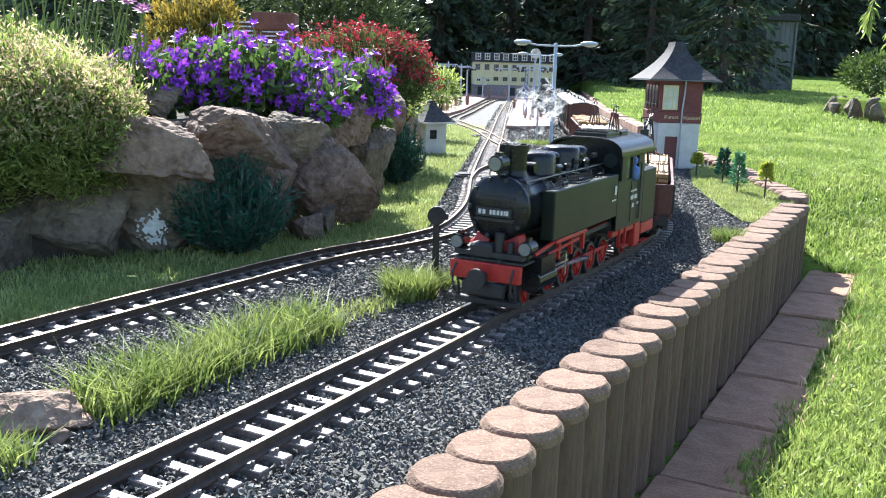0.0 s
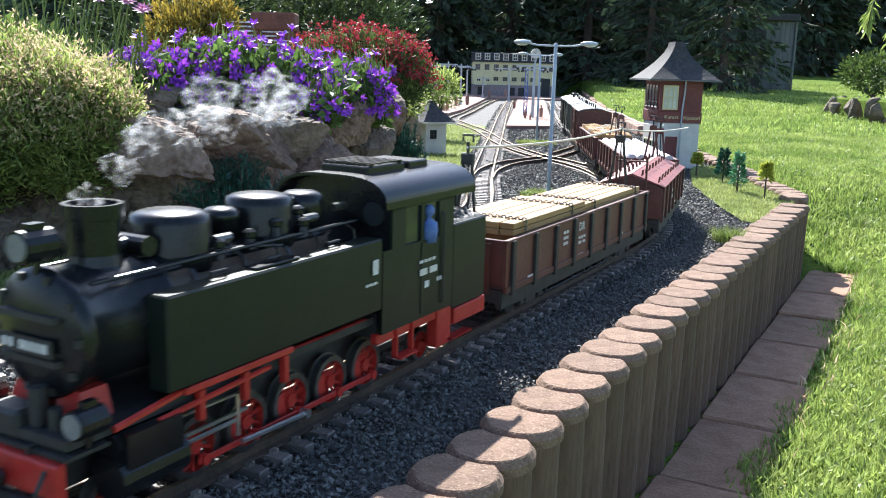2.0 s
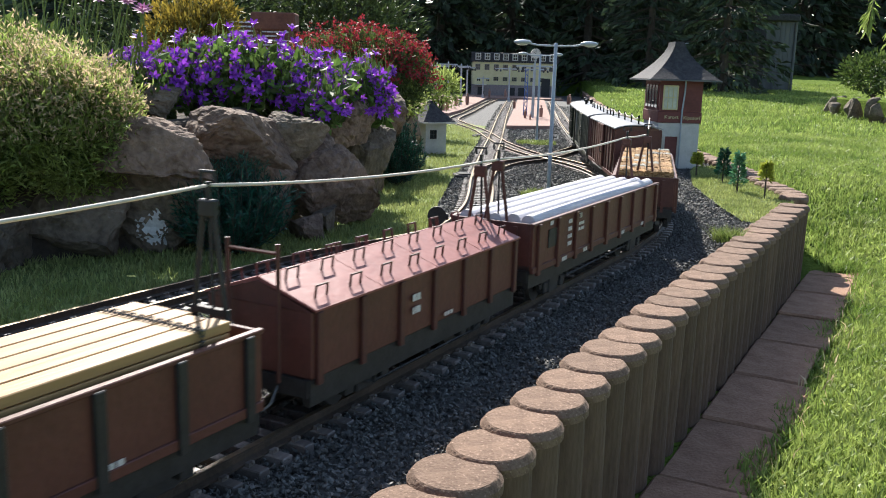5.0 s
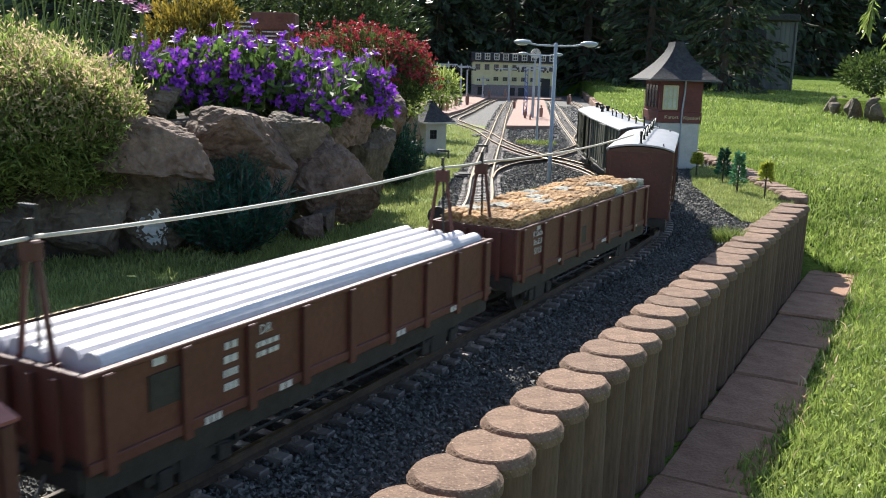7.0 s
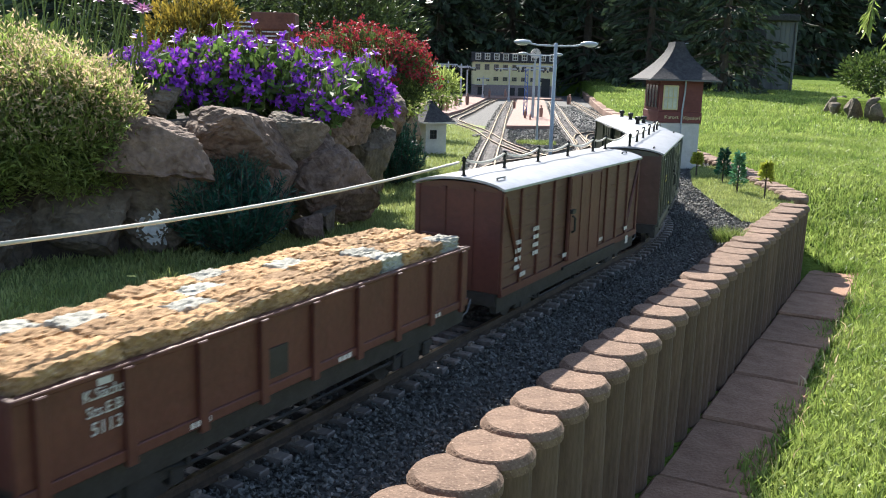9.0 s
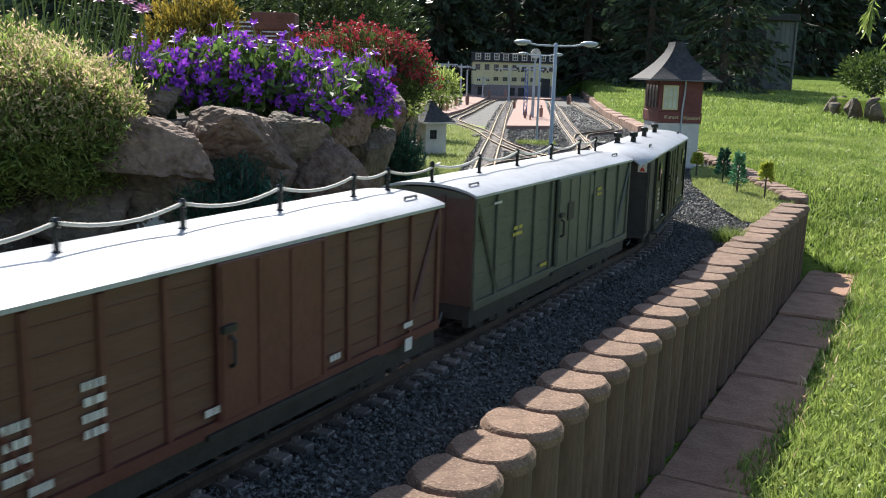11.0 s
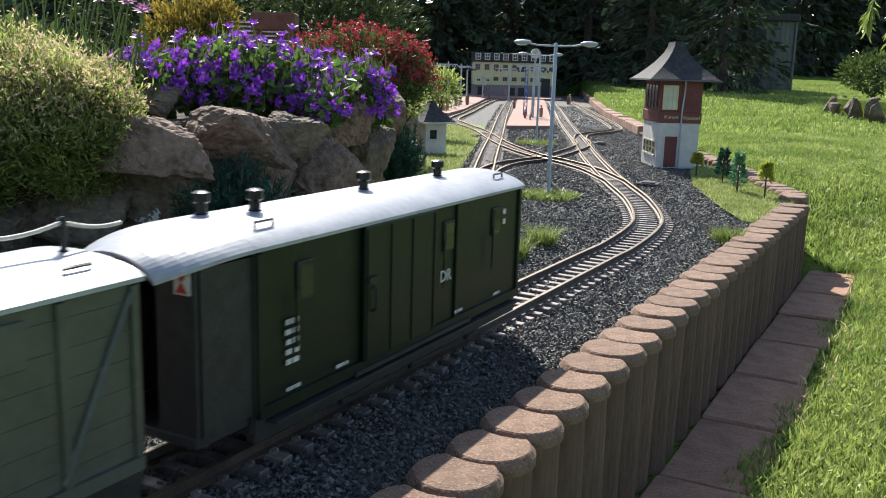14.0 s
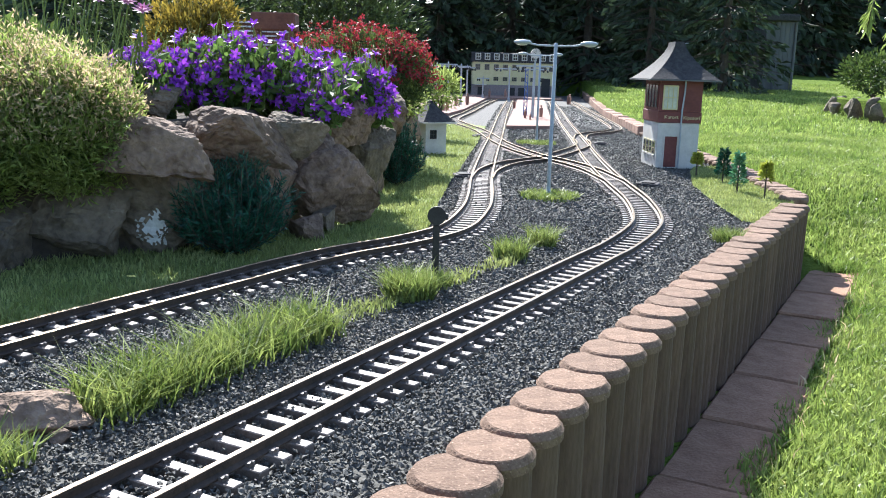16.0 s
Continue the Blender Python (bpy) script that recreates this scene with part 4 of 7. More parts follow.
def brown_van():
    L = 0.396
    v = van("brown_box_van", "oxide red covered van with a silver roof and cord posts", L, M_BROWN, M_BROWND, 10, [(-0.05, 0.045)], board=M_BOARD)
    xs = [L / 2 - 0.008, 0.105, 0.022, -0.063, -0.146, -L / 2 + 0.006]
    cord_posts(v, xs, 0.1325)
    cord(v, [(x, 0, 0.1480) for x in xs] + [(-L / 2 - 0.075, 0, 0.148)], 0.065)
    bars(v, 0.165, 0.075, 4, 0.014, 0.004)
    bars(v, 0.125, 0.082, 4, 0.014, 0.004)
    for x in (0.155, 0.05, -0.06, -0.15):
        bars(v, x, 0.0445, 1, 0.012, 0.004, y=0.0453)
    bars(v, -0.145, 0.032, 1, 0.009, 0.009, y=0.049, broken=False)
    return v, L


def grey_van():
    L = 0.411
    v = van("grey_box_van", "grey green covered van with a silver roof and cord posts", L, M_GREYG, mat("rusty brown end", (0.065, 0.034, 0.026), (0.095, 0.052, 0.042), 20, 0.6, 0.2), 10, [(-0.06, 0.03)])
    xs = [L / 2 - 0.004, 0.114, 0.030, -0.059, -0.1445, -L / 2 + 0.005]
    cord_posts(v, xs, 0.1325)
    cord(v, [(x, 0, 0.1480) for x in xs] + [(-L / 2 - 0.03, 0, 0.143)], 0.065)
    bars(v, 0.122, 0.089, 2, 0.020, 0.003, material=M_YELL)
    bars(v, 0.165, 0.116, 1, 0.015, 0.002)
    bars(v, -0.095, 0.102, 2, 0.014, 0.003, material=M_YELL)
    bars(v, 0.06, 0.0445, 1, 0.016, 0.003, y=0.0453, material=M_YELL)
    bm = bmesh.new()
    box(bm, -0.010, 0.006, 0.0467, 0.0480, 0.080, 0.098, 0.0004)
    part("notice_board", bm, M_BLACKM, v)
    for x0 in (-0.145, -0.075):
        bm = bmesh.new()
        box(bm, x0, x0 + 0.028, 0.0429, 0.0445, 0.098, 0.119, 0.0005)
        part("vent_hatch", bm, M_GREYG, v)
    return v, L


def luggage_van():
    L = 0.358
    v = van("luggage_van", "deep green luggage van with a silver roof and black ventilators", L, M_VGREEN, M_BLACKM, 3, [(-0.02, 0.075)], 0.1265, 0.1365, 0.0290, plain=True)
    for x, y in ((0.163, -0.012), (0.134, 0.004), (0.009, 0.0), (-0.102, 0.0)):
        bm = bmesh.new()
        lathe(bm, [(0.006, 0), (0.0035, 0.003), (0.0035, 0.008), (0.0055, 0.0095), (0.0055, 0.0145), (0.003, 0.0155)], (x, y, 0.1355), 12)
        part("ventilator", bm, M_BLACK, v, "black roof ventilator")
    for x in (0.135, -0.045, -0.13):
        bm = bmesh.new()
        box(bm, x - 0.008, x + 0.008, 0.0423, 0.0437, 0.088, 0.112, 0.0005)
        w = part("window", bm, M_BLACKM, v)
        bm = bmesh.new()
        box(bm, x - 0.0062, x + 0.0062, 0.0438, 0.0441, 0.090, 0.110)
        part("pane", bm, M_GLASS, w, "dark glass pane")
        bm = bmesh.new()
        rod(bm, (x + 0.013, 0.0465, 0.062), (x + 0.013, 0.0465, 0.098), 0.001, seg=5)
        part("grab_rail", bm, M_BLACK, v)
    text("DR", 0.013, M_WHITE, v, pose(-0.032, 0.0483, 0.0715, 90, 0, 180))
    bars(v, 0.150, 0.078, 5, 0.014, 0.0032)
    bars(v, -0.143, 0.107, 2, 0.005, 0.0045, broken=False)
    for x in (0.15, 0.1, -0.06, -0.13):
        bars(v, x, 0.0375, 1, 0.014, 0.0022, y=0.0451)
    # open end platform under the lengthened roof
    bm = bmesh.new()
    rings = []
    for k in range(9):
        u = k / 8
        half, drop = 0.0455 * (1 - 0.32 * u ** 2.6), 0.0085 * u ** 2.2
        ring = [(half * math.sin(a) / math.sin(1.15), 0.126 + 0.0115 * (math.cos(a) - math.cos(1.15)) / (1 - math.cos(1.15)) - drop) for a in np.linspace(-1.15, 1.15, 24)]
        rings.append([(L / 2 + 0.0032 + 0.060 * u, y, z) for y, z in ring] + [(L / 2 + 0.0032 + 0.060 * u, y, z - 0.0022) for y, z in ring[::-1]])
    loft(bm, rings)
    part("platform_roof", bm, M_ROOF, v, "silver grey roof over the end platform")
    bm = bmesh.new()
    box(bm, L / 2 + 0.0035, L / 2 + 0.045, -0.039, 0.039, 0.023, 0.029, 0.0006)
    part("platform_floor", bm, M_BLACKM, v)
    for y in (-0.0385, 0.0385):
        bm = bmesh.new()
        rod(bm, (L / 2 + 0.043, y, 0.029), (L / 2 + 0.043, y, 0.1225), 0.0016, seg=6)
        part("platform_post", bm, M_BLACKM, v)
        bm = bmesh.new()
        box(bm, L / 2 + 0.0418, L / 2 + 0.0438, min(y, y * 0.3), max(y, y * 0.3), 0.029, 0.118)
        part("platform_panel", bm, M_BLACKM, v, "black end platform panel")
        bm = bmesh.new()
        box(bm, L / 2 + 0.001, L / 2 + 0.0415, y * 1.04 - 0.001, y * 1.04 + 0.001, 0.029, 0.121)
        part("platform_side", bm, M_BLACKM, v, "black end platform side")
    bm = bmesh.new()
    box(bm, L / 2 + 0.0442, L / 2 + 0.0450, 0.026, 0.037, 0.107, 0.120)
    sb = part("end_signal_board", bm, M_WHITE, v, "white tail board with red diagonals")
    bm = bmesh.new()
    for s in (-1, 1):
        loft(bm, [[(x, 0.0275, 0.1135 + s * 0.0055), (x, 0.0355, 0.1135 + s * 0.0055), (x, 0.0315, 0.1138)] for x in (L / 2 + 0.0451, L / 2 + 0.0456)])
    part("red_triangle", bm, M_RED, sb)
    bm = bmesh.new()
    for s in (-1, 1):
        box(bm, -L / 2 + 0.01, L / 2 - 0.01, s * 0.0445 - 0.004, s * 0.0445 + 0.004, 0.021, 0.023)
    part("footboard", bm, M_BLACKM, v)
    bm = bmesh.new()
    box(bm, -L / 2 - 0.018, -L / 2 - 0.001, -0.022, 0.022, 0.029, 0.0315)
    part("end_step", bm, M_BRIGHT, v)
    return v, L


def locomotive():
    v = thing("steam_locomotive", "black and dark green narrow gauge tank locomotive with red running gear", "locomotive")
    # boiler and smokebox
    bm = bmesh.new()
    rings = []
    for x, r in ((-0.08, 0.0302), (0.108, 0.0302), (0.1085, 0.0314), (0.112, 0.0314), (0.1125, 0.0306), (0.160, 0.0306), (0.162, 0.0322), (0.168, 0.0322), (0.1695, 0.0295), (0.173, 0.0215), (0.1745, 0.009)):
        rings.append([(x, r * math.cos(a), 0.0960 + r * math.sin(a)) for a in np.linspace(0, 2 * math.pi, 33)[:-1]])
    loft(bm, rings)
    boiler = part("boiler", bm, M_BLACK, v, "satin black boiler and smokebox", True)
    for x in (0.09, 0.05, 0.01):
        bm = bmesh.new()
        loft(bm, [[(xx, 0.0308 * math.cos(a), 0.0960 + 0.0308 * math.sin(a)) for a in np.linspace(0, 2 * math.pi, 33)[:-1]] for xx in (x, x + 0.003)])
        part("boiler_band", bm, M_BLACK, boiler)
    for z in (0.0855, 0.1065):
        bm = bmesh.new()
        box(bm, 0.1725, 0.1765, -0.020, 0.020, z - 0.0015, z + 0.0015)
        part("door_hinge", bm, M_BLACKM, boiler)
    for i in range(10):
        a = 2 * math.pi * i / 10
        bm = bmesh.new()
        box(bm, 0.1685, 0.1715, 0.0285 * math.cos(a) - 0.0018, 0.0285 * math.cos(a) + 0.0018, 0.0960 + 0.0285 * math.sin(a) - 0.0018, 0.0960 + 0.0285 * math.sin(a) + 0.002)
        part("door_clamp", bm, M_BLACKM, boiler)
    bm = bmesh.new()
    box(bm, 0.1762, 0.1772, -0.0185, 0.0185, 0.0885, 0.0970)
    pl = part("number_plate", bm, M_BLACKM, v)
    bm = bmesh.new()
    u = -0.016
    for w in (0.0045, 0.0045, 0, 0.0032, 0.0042, 0.0042, 0.0032, 0.002, 0.0042):
        if w:
            box(bm, 0.1772, 0.1776, u, u + w * 0.62, 0.0905, 0.0950)
        u += w if w else 0.003
    part("plate_mark", bm, M_WHITE, pl)
    # chimney, domes
    def top(name, x, prof, material=M_BLACK, y=0.0, seg=20):
        b2 = bmesh.new()
        lathe(b2, prof, (x, y, 0), seg)
        return part(name, b2, material, v, "", True)
    bm = bmesh.new()
    lathe(bm, [(0.0165, 0.119), (0.0140, 0.1245), (0.0128, 0.130), (0.0132, 0.1475), (0.0146, 0.1480), (0.0148, 0.1552), (0.0122, 0.1552), (0.0112, 0.140), (0.001, 0.139)], (0.135, 0, 0), 24)
    part("chimney", bm, M_BLACK, v, "black chimney", False)
    top("sand_dome", 0.0835, [(0.0245, 0.114), (0.0222, 0.123), (0.0222, 0.1395), (0.0208, 0.1435), (0.016, 0.1452), (0.001, 0.1458)], seg=28)
    top("steam_dome", 0.0095, [(0.0235, 0.114), (0.0212, 0.124), (0.0212, 0.1405), (0.0198, 0.1450), (0.015, 0.1466), (0.001, 0.1472)], seg=28)
    top("safety_valve", 0.044, [(0.0125, 0.116), (0.0105, 0.135), (0.0115, 0.1355), (0.0115, 0.1395), (0.0075, 0.142), (0.001, 0.1428)])
    top("second_sand_dome", -0.033, [(0.0165, 0.116), (0.0150, 0.137), (0.0142, 0.1415), (0.010, 0.1438), (0.001, 0.1442)], seg=24)
    bm = bmesh.new()
    box(bm, -0.060, 0.118, -0.020, 0.020, 0.1135, 0.1215, 0.003)
    part("dome_saddle", bm, M_BLACK, v, "black cladding under the domes")
    for y in (-1, 1):
        for x in (0.060, 0.030, -0.010, -0.050):
            bm = bmesh.new()
            tube(bm, [(x, y * 0.010, 0.1225), (x, y * 0.022, 0.1235), (x - 0.004, y * 0.0275, 0.118), (x - 0.004, y * 0.0285, 0.112)], 0.0010, 6)
            part("feed_pipe", bm, M_BLACK, v)
        for x, k, z in ((0.070, 0.0185, 0.1285), (-0.010, 0.0190, 0.1300), (-0.046, 0.0160, 0.1330)):
            bm = bmesh.new()
            rod(bm, (x, y * k, z), (x - 0.013, y * k, z), 0.0029, seg=8)
            part("injector_valve", bm, M_STEEL, v, "dark steel valve")
    for x, y, z in ((0.112, 0.006, 0.129), (0.068, 0.020, 0.124), (0.043, 0.021, 0.126), (0.018, 0.02, 0.129), (-0.008, 0.016, 0.133), (-0.012, 0.006, 0.138), (-0.004, 0.024, 0.127), (0.068, -0.020, 0.124), (0.018, -0.02, 0.129)):
        bm = bmesh.new()
        lathe(bm, [(0.0042, -0.006), (0.0030, 0.000), (0.0042, 0.001), (0.0042, 0.004), (0.002, 0.0055)], (x, y, z), 8)
        part("fitting", bm, M_BLACK, v)
    bm = bmesh.new()
    rod(bm, (0.112, -0.012, 0.131), (0.112, 0.014, 0.131), 0.0055, seg=12)
    rod(bm, (0.124, 0, 0.131), (0.100, 0, 0.131), 0.004, seg=10)
    part("turbo_generator", bm, M_BLACK, v)
    for y in (-1, 1):
        bm = bmesh.new()
        tube(bm, [(0.158, y * 0.0235, 0.1215), (0.07, y * 0.0245, 0.1225), (-0.06, y * 0.0255, 0.1235)], 0.0012, 6)
        tube(bm, [(0.10, y * 0.012, 0.1255), (0.06, y * 0.022, 0.1235), (0.02, y * 0.026, 0.119)], 0.0010, 6)
        part("hand_rail", bm, M_BLACK, v)
    # side tanks, cab, bunker
    for s in (-1, 1):
        bm = bmesh.new()
        box(bm, -0.066, 0.130, min(s * 0.029, s * 0.0435), max(s * 0.029, s * 0.0435), 0.062, 0.1120, 0.0012)
        part("side_tank", bm, M_LGREEN, v, "dark green side tank")
        bm = bmesh.new()
        box(bm, 0.02, 0.06, min(s * 0.031, s * 0.0405), max(s * 0.031, s * 0.0405), 0.1121, 0.1137, 0.0005)
        part("tank_lid", bm, M_BLACK, v)
        for x in (0.04, -0.02, 0.085):
            bm = bmesh.new()
            tube(bm, [(x - 0.006, s * 0.0355, 0.1120), (x - 0.006, s * 0.0355, 0.1160), (x + 0.006, s * 0.0355, 0.1160), (x + 0.006, s * 0.0355, 0.1120)], 0.0009, 5)
            part("tank_grip", bm, M_BLACK, v)
        bm = bmesh.new()
        box(bm, -0.1675, -0.0665, s * 0.0425 - 0.0010, s * 0.0425 + 0.0010, 0.044, 0.1025)
        for a, b in ((-0.1675, -0.1440), (-0.1220, -0.1175), (-0.0960, -0.0780)):
            box(bm, a, b, s * 0.0425 - 0.0010, s * 0.0425 + 0.0010, 0.1024, 0.1350)
        box(bm, -0.1675, -0.0780, s * 0.0425 - 0.0010, s * 0.0425 + 0.0010, 0.1290, 0.1360)
        cab = part("cab_side", bm, M_LGREEN, v, "dark green cab side")
        # Dark panes stand in for the shaded inside of the open windows.
        for a, b in ((-0.144, -0.122), (-0.1175, -0.096)):
            bm = bmesh.new()
            box(bm, a, b, s * 0.0415 - 0.0002, s * 0.0415 + 0.0002, 0.1026, 0.1288)
            part("cab_dark_pane", bm, M_GLASS, cab, "dark pane standing in for the shaded cab inside")
        bm = bmesh.new()
        tube(bm, [(-0.149, s * 0.0437, 0.050), (-0.149, s * 0.0455, 0.052), (-0.149, s * 0.0455, 0.118), (-0.149, s * 0.0437, 0.120)], 0.0010, 6)
        part("grab_rail", bm, M_BLACKM, cab)
        bm = bmesh.new()
        box(bm, -0.1478, -0.1182, s * 0.0437 - 0.0004, s * 0.0437 + 0.0004, 0.048, 0.1015)
        part("cab_door", bm, M_LGREEN, cab)
    def roof_arc(half, z0, rise, n=36):
        return [(half * math.copysign(abs(math.cos(a)) ** 0.62, math.cos(a)), z0 + rise * math.sin(a) ** 0.85) for a in np.linspace(0, math.pi, n)]
    for x0, x1 in ((-0.0780, -0.0770), (-0.1675, -0.1665)):
        bm = bmesh.new()
        loft(bm, [[(x, y, z) for y, z in [(-0.0415, 0.050), (0.0415, 0.050)] + roof_arc(0.0415, 0.134, 0.0150, 14)] for x in (x0, x1)])
        part("cab_front", bm, M_BLACK, v)
    for y in (-0.029, 0.029):
        bm = bmesh.new()
        rod(bm, (-0.0768, y, 0.1260), (-0.0756, y, 0.1260), 0.0085, seg=16)
        part("spectacle_glass", bm, M_GLASS, v)
    bm = bmesh.new()
    up = roof_arc(0.0460, 0.1335, 0.0190)
    dn = [(y, z - 0.0024) for y, z in up][::-1]
    loft(bm, [[(x, y, z) for y, z in up + dn] for x in (-0.198, -0.066)])
    part("cab_roof", bm, M_BLACK, v, "curved black cab roof", False)
    for x0, x1 in ((-0.132, -0.082), (-0.166, -0.138)):
        bm = bmesh.new()
        box(bm, x0, x1, -0.020, 0.020, 0.1505, 0.1570, 0.001)
        if x0 > -0.14:
            for y in np.linspace(-0.019, 0.019, 9):
                b2 = bmesh.new()
                box(b2, x0 + 0.004, x1 - 0.004, y - 0.0008, y + 0.0008, 0.1582, 0.1592)
                part("grating_slat", b2, M_BLACK, v)
            for x in (x0 + 0.006, x1 - 0.006):
                b2 = bmesh.new()
                box(b2, x - 0.0012, x + 0.0012, -0.02, 0.02, 0.1568, 0.1583)
                part("grating_bearer", b2, M_BLACK, v)
        part("roof_ventilator", bm, M_BLACK, v)
    bm = bmesh.new()
    box(bm, -0.2260, -0.1680, -0.0435, 0.0435, 0.040, 0.1080, 0.0012)
    part("coal_bunker", bm, M_LGREEN, v, "dark green coal bunker")
    bm = bmesh.new()
    bmesh.ops.create_grid(bm, x_segments=26, y_segments=34, size=1.0)
    for q in bm.verts:
        e = min(1.0, 4 * (1 - abs(q.co.x)), 4 * (1 - abs(q.co.y)))
        h = 0.0055 * e * (0.55 + abs(noise.noise(Vector((q.co.x * 5, q.co.y * 8, 1)))) * 1.6)
        q.co = Vector((-0.197 + q.co.x * 0.027, q.co.y * 0.041, 0.1082 + h))
    part("coal", bm, M_BLACKM, v, "heap of black coal")
    bm = bmesh.new()
    tube(bm, [(-0.171, 0.018, 0.107), (-0.171, 0.018, 0.134), (-0.218, 0.018, 0.134), (-0.218, 0.018, 0.107)], 0.0013, 6)
    tube(bm, [(-0.171, -0.018, 0.107), (-0.171, -0.018, 0.134), (-0.218, -0.018, 0.134), (-0.218, -0.018, 0.107)], 0.0013, 6)
    part("bunker_rail", bm, M_BLACKM, v)
    bm = bmesh.new()
    lathe(bm, [(0.001, 0), (0.0062, 0.001), (0.0074, 0.010), (0.0066, 0.016), (0.0024, 0.0185), (0.0023, 0.0200), (0.0044, 0.0225), (0.0044, 0.0262), (0.0024, 0.0288), (0.0004, 0.0292)], (-0.131, 0.0415, 0.0985), 12)
    part("driver_figurine", bm, M_BLUE, v, "plain painted doll at the cab window", True)
    # markings
    bars(v, -0.056, 0.0940, 1, 0.0065, 0.010, y=0.0442, broken=False)
    bars(v, -0.126, 0.087, 1, 0.024, 0.0022, y=0.0442)
    bars(v, -0.126, 0.079, 1, 0.030, 0.0048, y=0.0442)
    bars(v, -0.126, 0.069, 1, 0.006, 0.005, y=0.0442, broken=False)
    bars(v, -0.144, 0.070, 1, 0.010, 0.003, y=0.0442)
    bars(v, -0.05, 0.083, 1, 0.016, 0.0018, y=0.0442)
    # frame, beams, running gear
    bm = bmesh.new()
    for y in (-0.014, 0.014):
        box(bm, -0.21, 0.190, y - 0.0015, y + 0.0015, 0.022, 0.050)
    box(bm, -0.22, 0.186, -0.036, 0.036, 0.0505, 0.0555)
    box(bm, -0.165, -0.068, -0.037, 0.037, 0.0400, 0.058)
    part("main_frame", bm, M_BLACKM, v)
    bm = bmesh.new()
    box(bm, 0.187, 0.193, -0.037, 0.037, 0.0290, 0.0460, 0.0008)
    part("buffer_beam", bm, M_RED, v, "red buffer beam")
    bm = bmesh.new()
    box(bm, 0.164, 0.1888, -0.039, 0.039, 0.0468, 0.0488)
    part("front_platform", bm, M_BLACKM, v)
    bm = bmesh.new()
    for s in (-1, 1):
        loft(bm, [[(0.150, s * 0.028, 0.049), (0.150, s * 0.008, 0.049), (0.150, s * 0.008, 0.070), (0.150, s * 0.022, 0.070)],
                  [(0.172, s * 0.028, 0.049), (0.172, s * 0.008, 0.049), (0.166, s * 0.008, 0.070), (0.166, s * 0.022, 0.070)]])
    part("saddle", bm, M_RED, v)
    bm = bmesh.new()
    box(bm, -0.231, -0.225, -0.042, 0.042, 0.0250, 0.0390, 0.0008)
    part("rear_beam", bm, M_RED, v)
    for s in (-1, 1):
        bm = bmesh.new()
        box(bm, 0.030, 0.118, s * 0.0395 - 0.0035, s * 0.0395 + 0.0035, 0.0575, 0.0615, 0.0005)
        part("running_board", bm, M_RED, v, "red running board edge")
        bm = bmesh.new()
        rod(bm, (0.118, s * 0.0395, 0.0595), (0.160, s * 0.0375, 0.0530), 0.0020, seg=6)
        part("sloping_rail", bm, M_RED, v)
        bm = bmesh.new()
        rod(bm, (0.05, s * 0.0405, 0.0535), (0.135, s * 0.0405, 0.0495), 0.0017, seg=6)
        part("reach_rod", bm, M_RED, v)
        for x in (0.035, 0.07, 0.105):
            bm = bmesh.new()
            box(bm, x - 0.002, x + 0.002, s * 0.0395 - 0.002, s * 0.0395 + 0.002, 0.040, 0.0565)
            part("bracket", bm, M_RED, v)
        bm = bmesh.new()
        box(bm, -0.2245, -0.176, s * 0.0375 - 0.005, s * 0.0375 + 0.005, 0.0255, 0.0388, 0.001)
        part("rear_frame_plate", bm, M_RED, v)
        bm = bmesh.new()
        box(bm, -0.165, -0.065, s * 0.0375 - 0.003, s * 0.0375 + 0.003, 0.036, 0.0438, 0.001)
        part("cab_support", bm, M_RED, v)
        bm = bmesh.new()
        box(bm, -0.170, -0.148, s * 0.0375 - 0.005, s * 0.0375 + 0.005, 0.013, 0.0435, 0.001)
        part("step_bracket", bm, M_RED, v)
        bm = bmesh.new()
        box(bm, -0.06, 0.03, s * 0.0335 - 0.002, s * 0.0335 + 0.002, 0.050, 0.056, 0.0005)
        part("valance", bm, M_RED, v, "red valance and brackets")
        bm = bmesh.new()
        for i in range(4):
            box(bm, -0.200 + 0.0, -0.165, s * 0.0425 - 0.004, s * 0.0425 + 0.004, 0.016 + i * 0.0, 0.0175)
        box(bm, -0.112, -0.088, s * 0.0425 - 0.004, s * 0.0425 + 0.004, 0.021, 0.0225)
        for x in (-0.111, -0.089):
            box(bm, x - 0.001, x + 0.001, s * 0.0405 - 0.002, s * 0.0405 + 0.002, 0.021, 0.048)
        part("cab_step", bm, M_RED, v)
        bm = bmesh.new()
        rod(bm, (0.118, s * 0.034, 0.027), (0.162, s * 0.034, 0.027), 0.0115, seg=16)
        rod(bm, (0.122, s * 0.033, 0.043), (0.160, s * 0.033, 0.043), 0.0075, seg=12)
        box(bm, 0.122, 0.158, s * 0.038 - 0.006, s * 0.038 + 0.006, 0.022, 0.050)
        part("cylinder", bm, M_BLACK, v, "black cylinder and valve chest")
        bm = bmesh.new()
        rod(bm, (0.118, s * 0.034, 0.027), (0.072, s * 0.034, 0.027), 0.0014, seg=6)
        box(bm, 0.062, 0.118, s * 0.034 - 0.001, s * 0.034 + 0.001, 0.0305, 0.0325)
        rod(bm, (0.118, s * 0.033, 0.043), (0.07, s * 0.033, 0.042), 0.0012, seg=6)
        rod(bm, (0.071, s * 0.035, 0.043), (0.071, s * 0.035, 0.018), 0.0014, seg=6)
        part("slide_bar", bm, M_BRIGHT, v, "bright steel slide bars and valve gear")
        # front lamps on the beam and top lamp
        bm = bmesh.new()
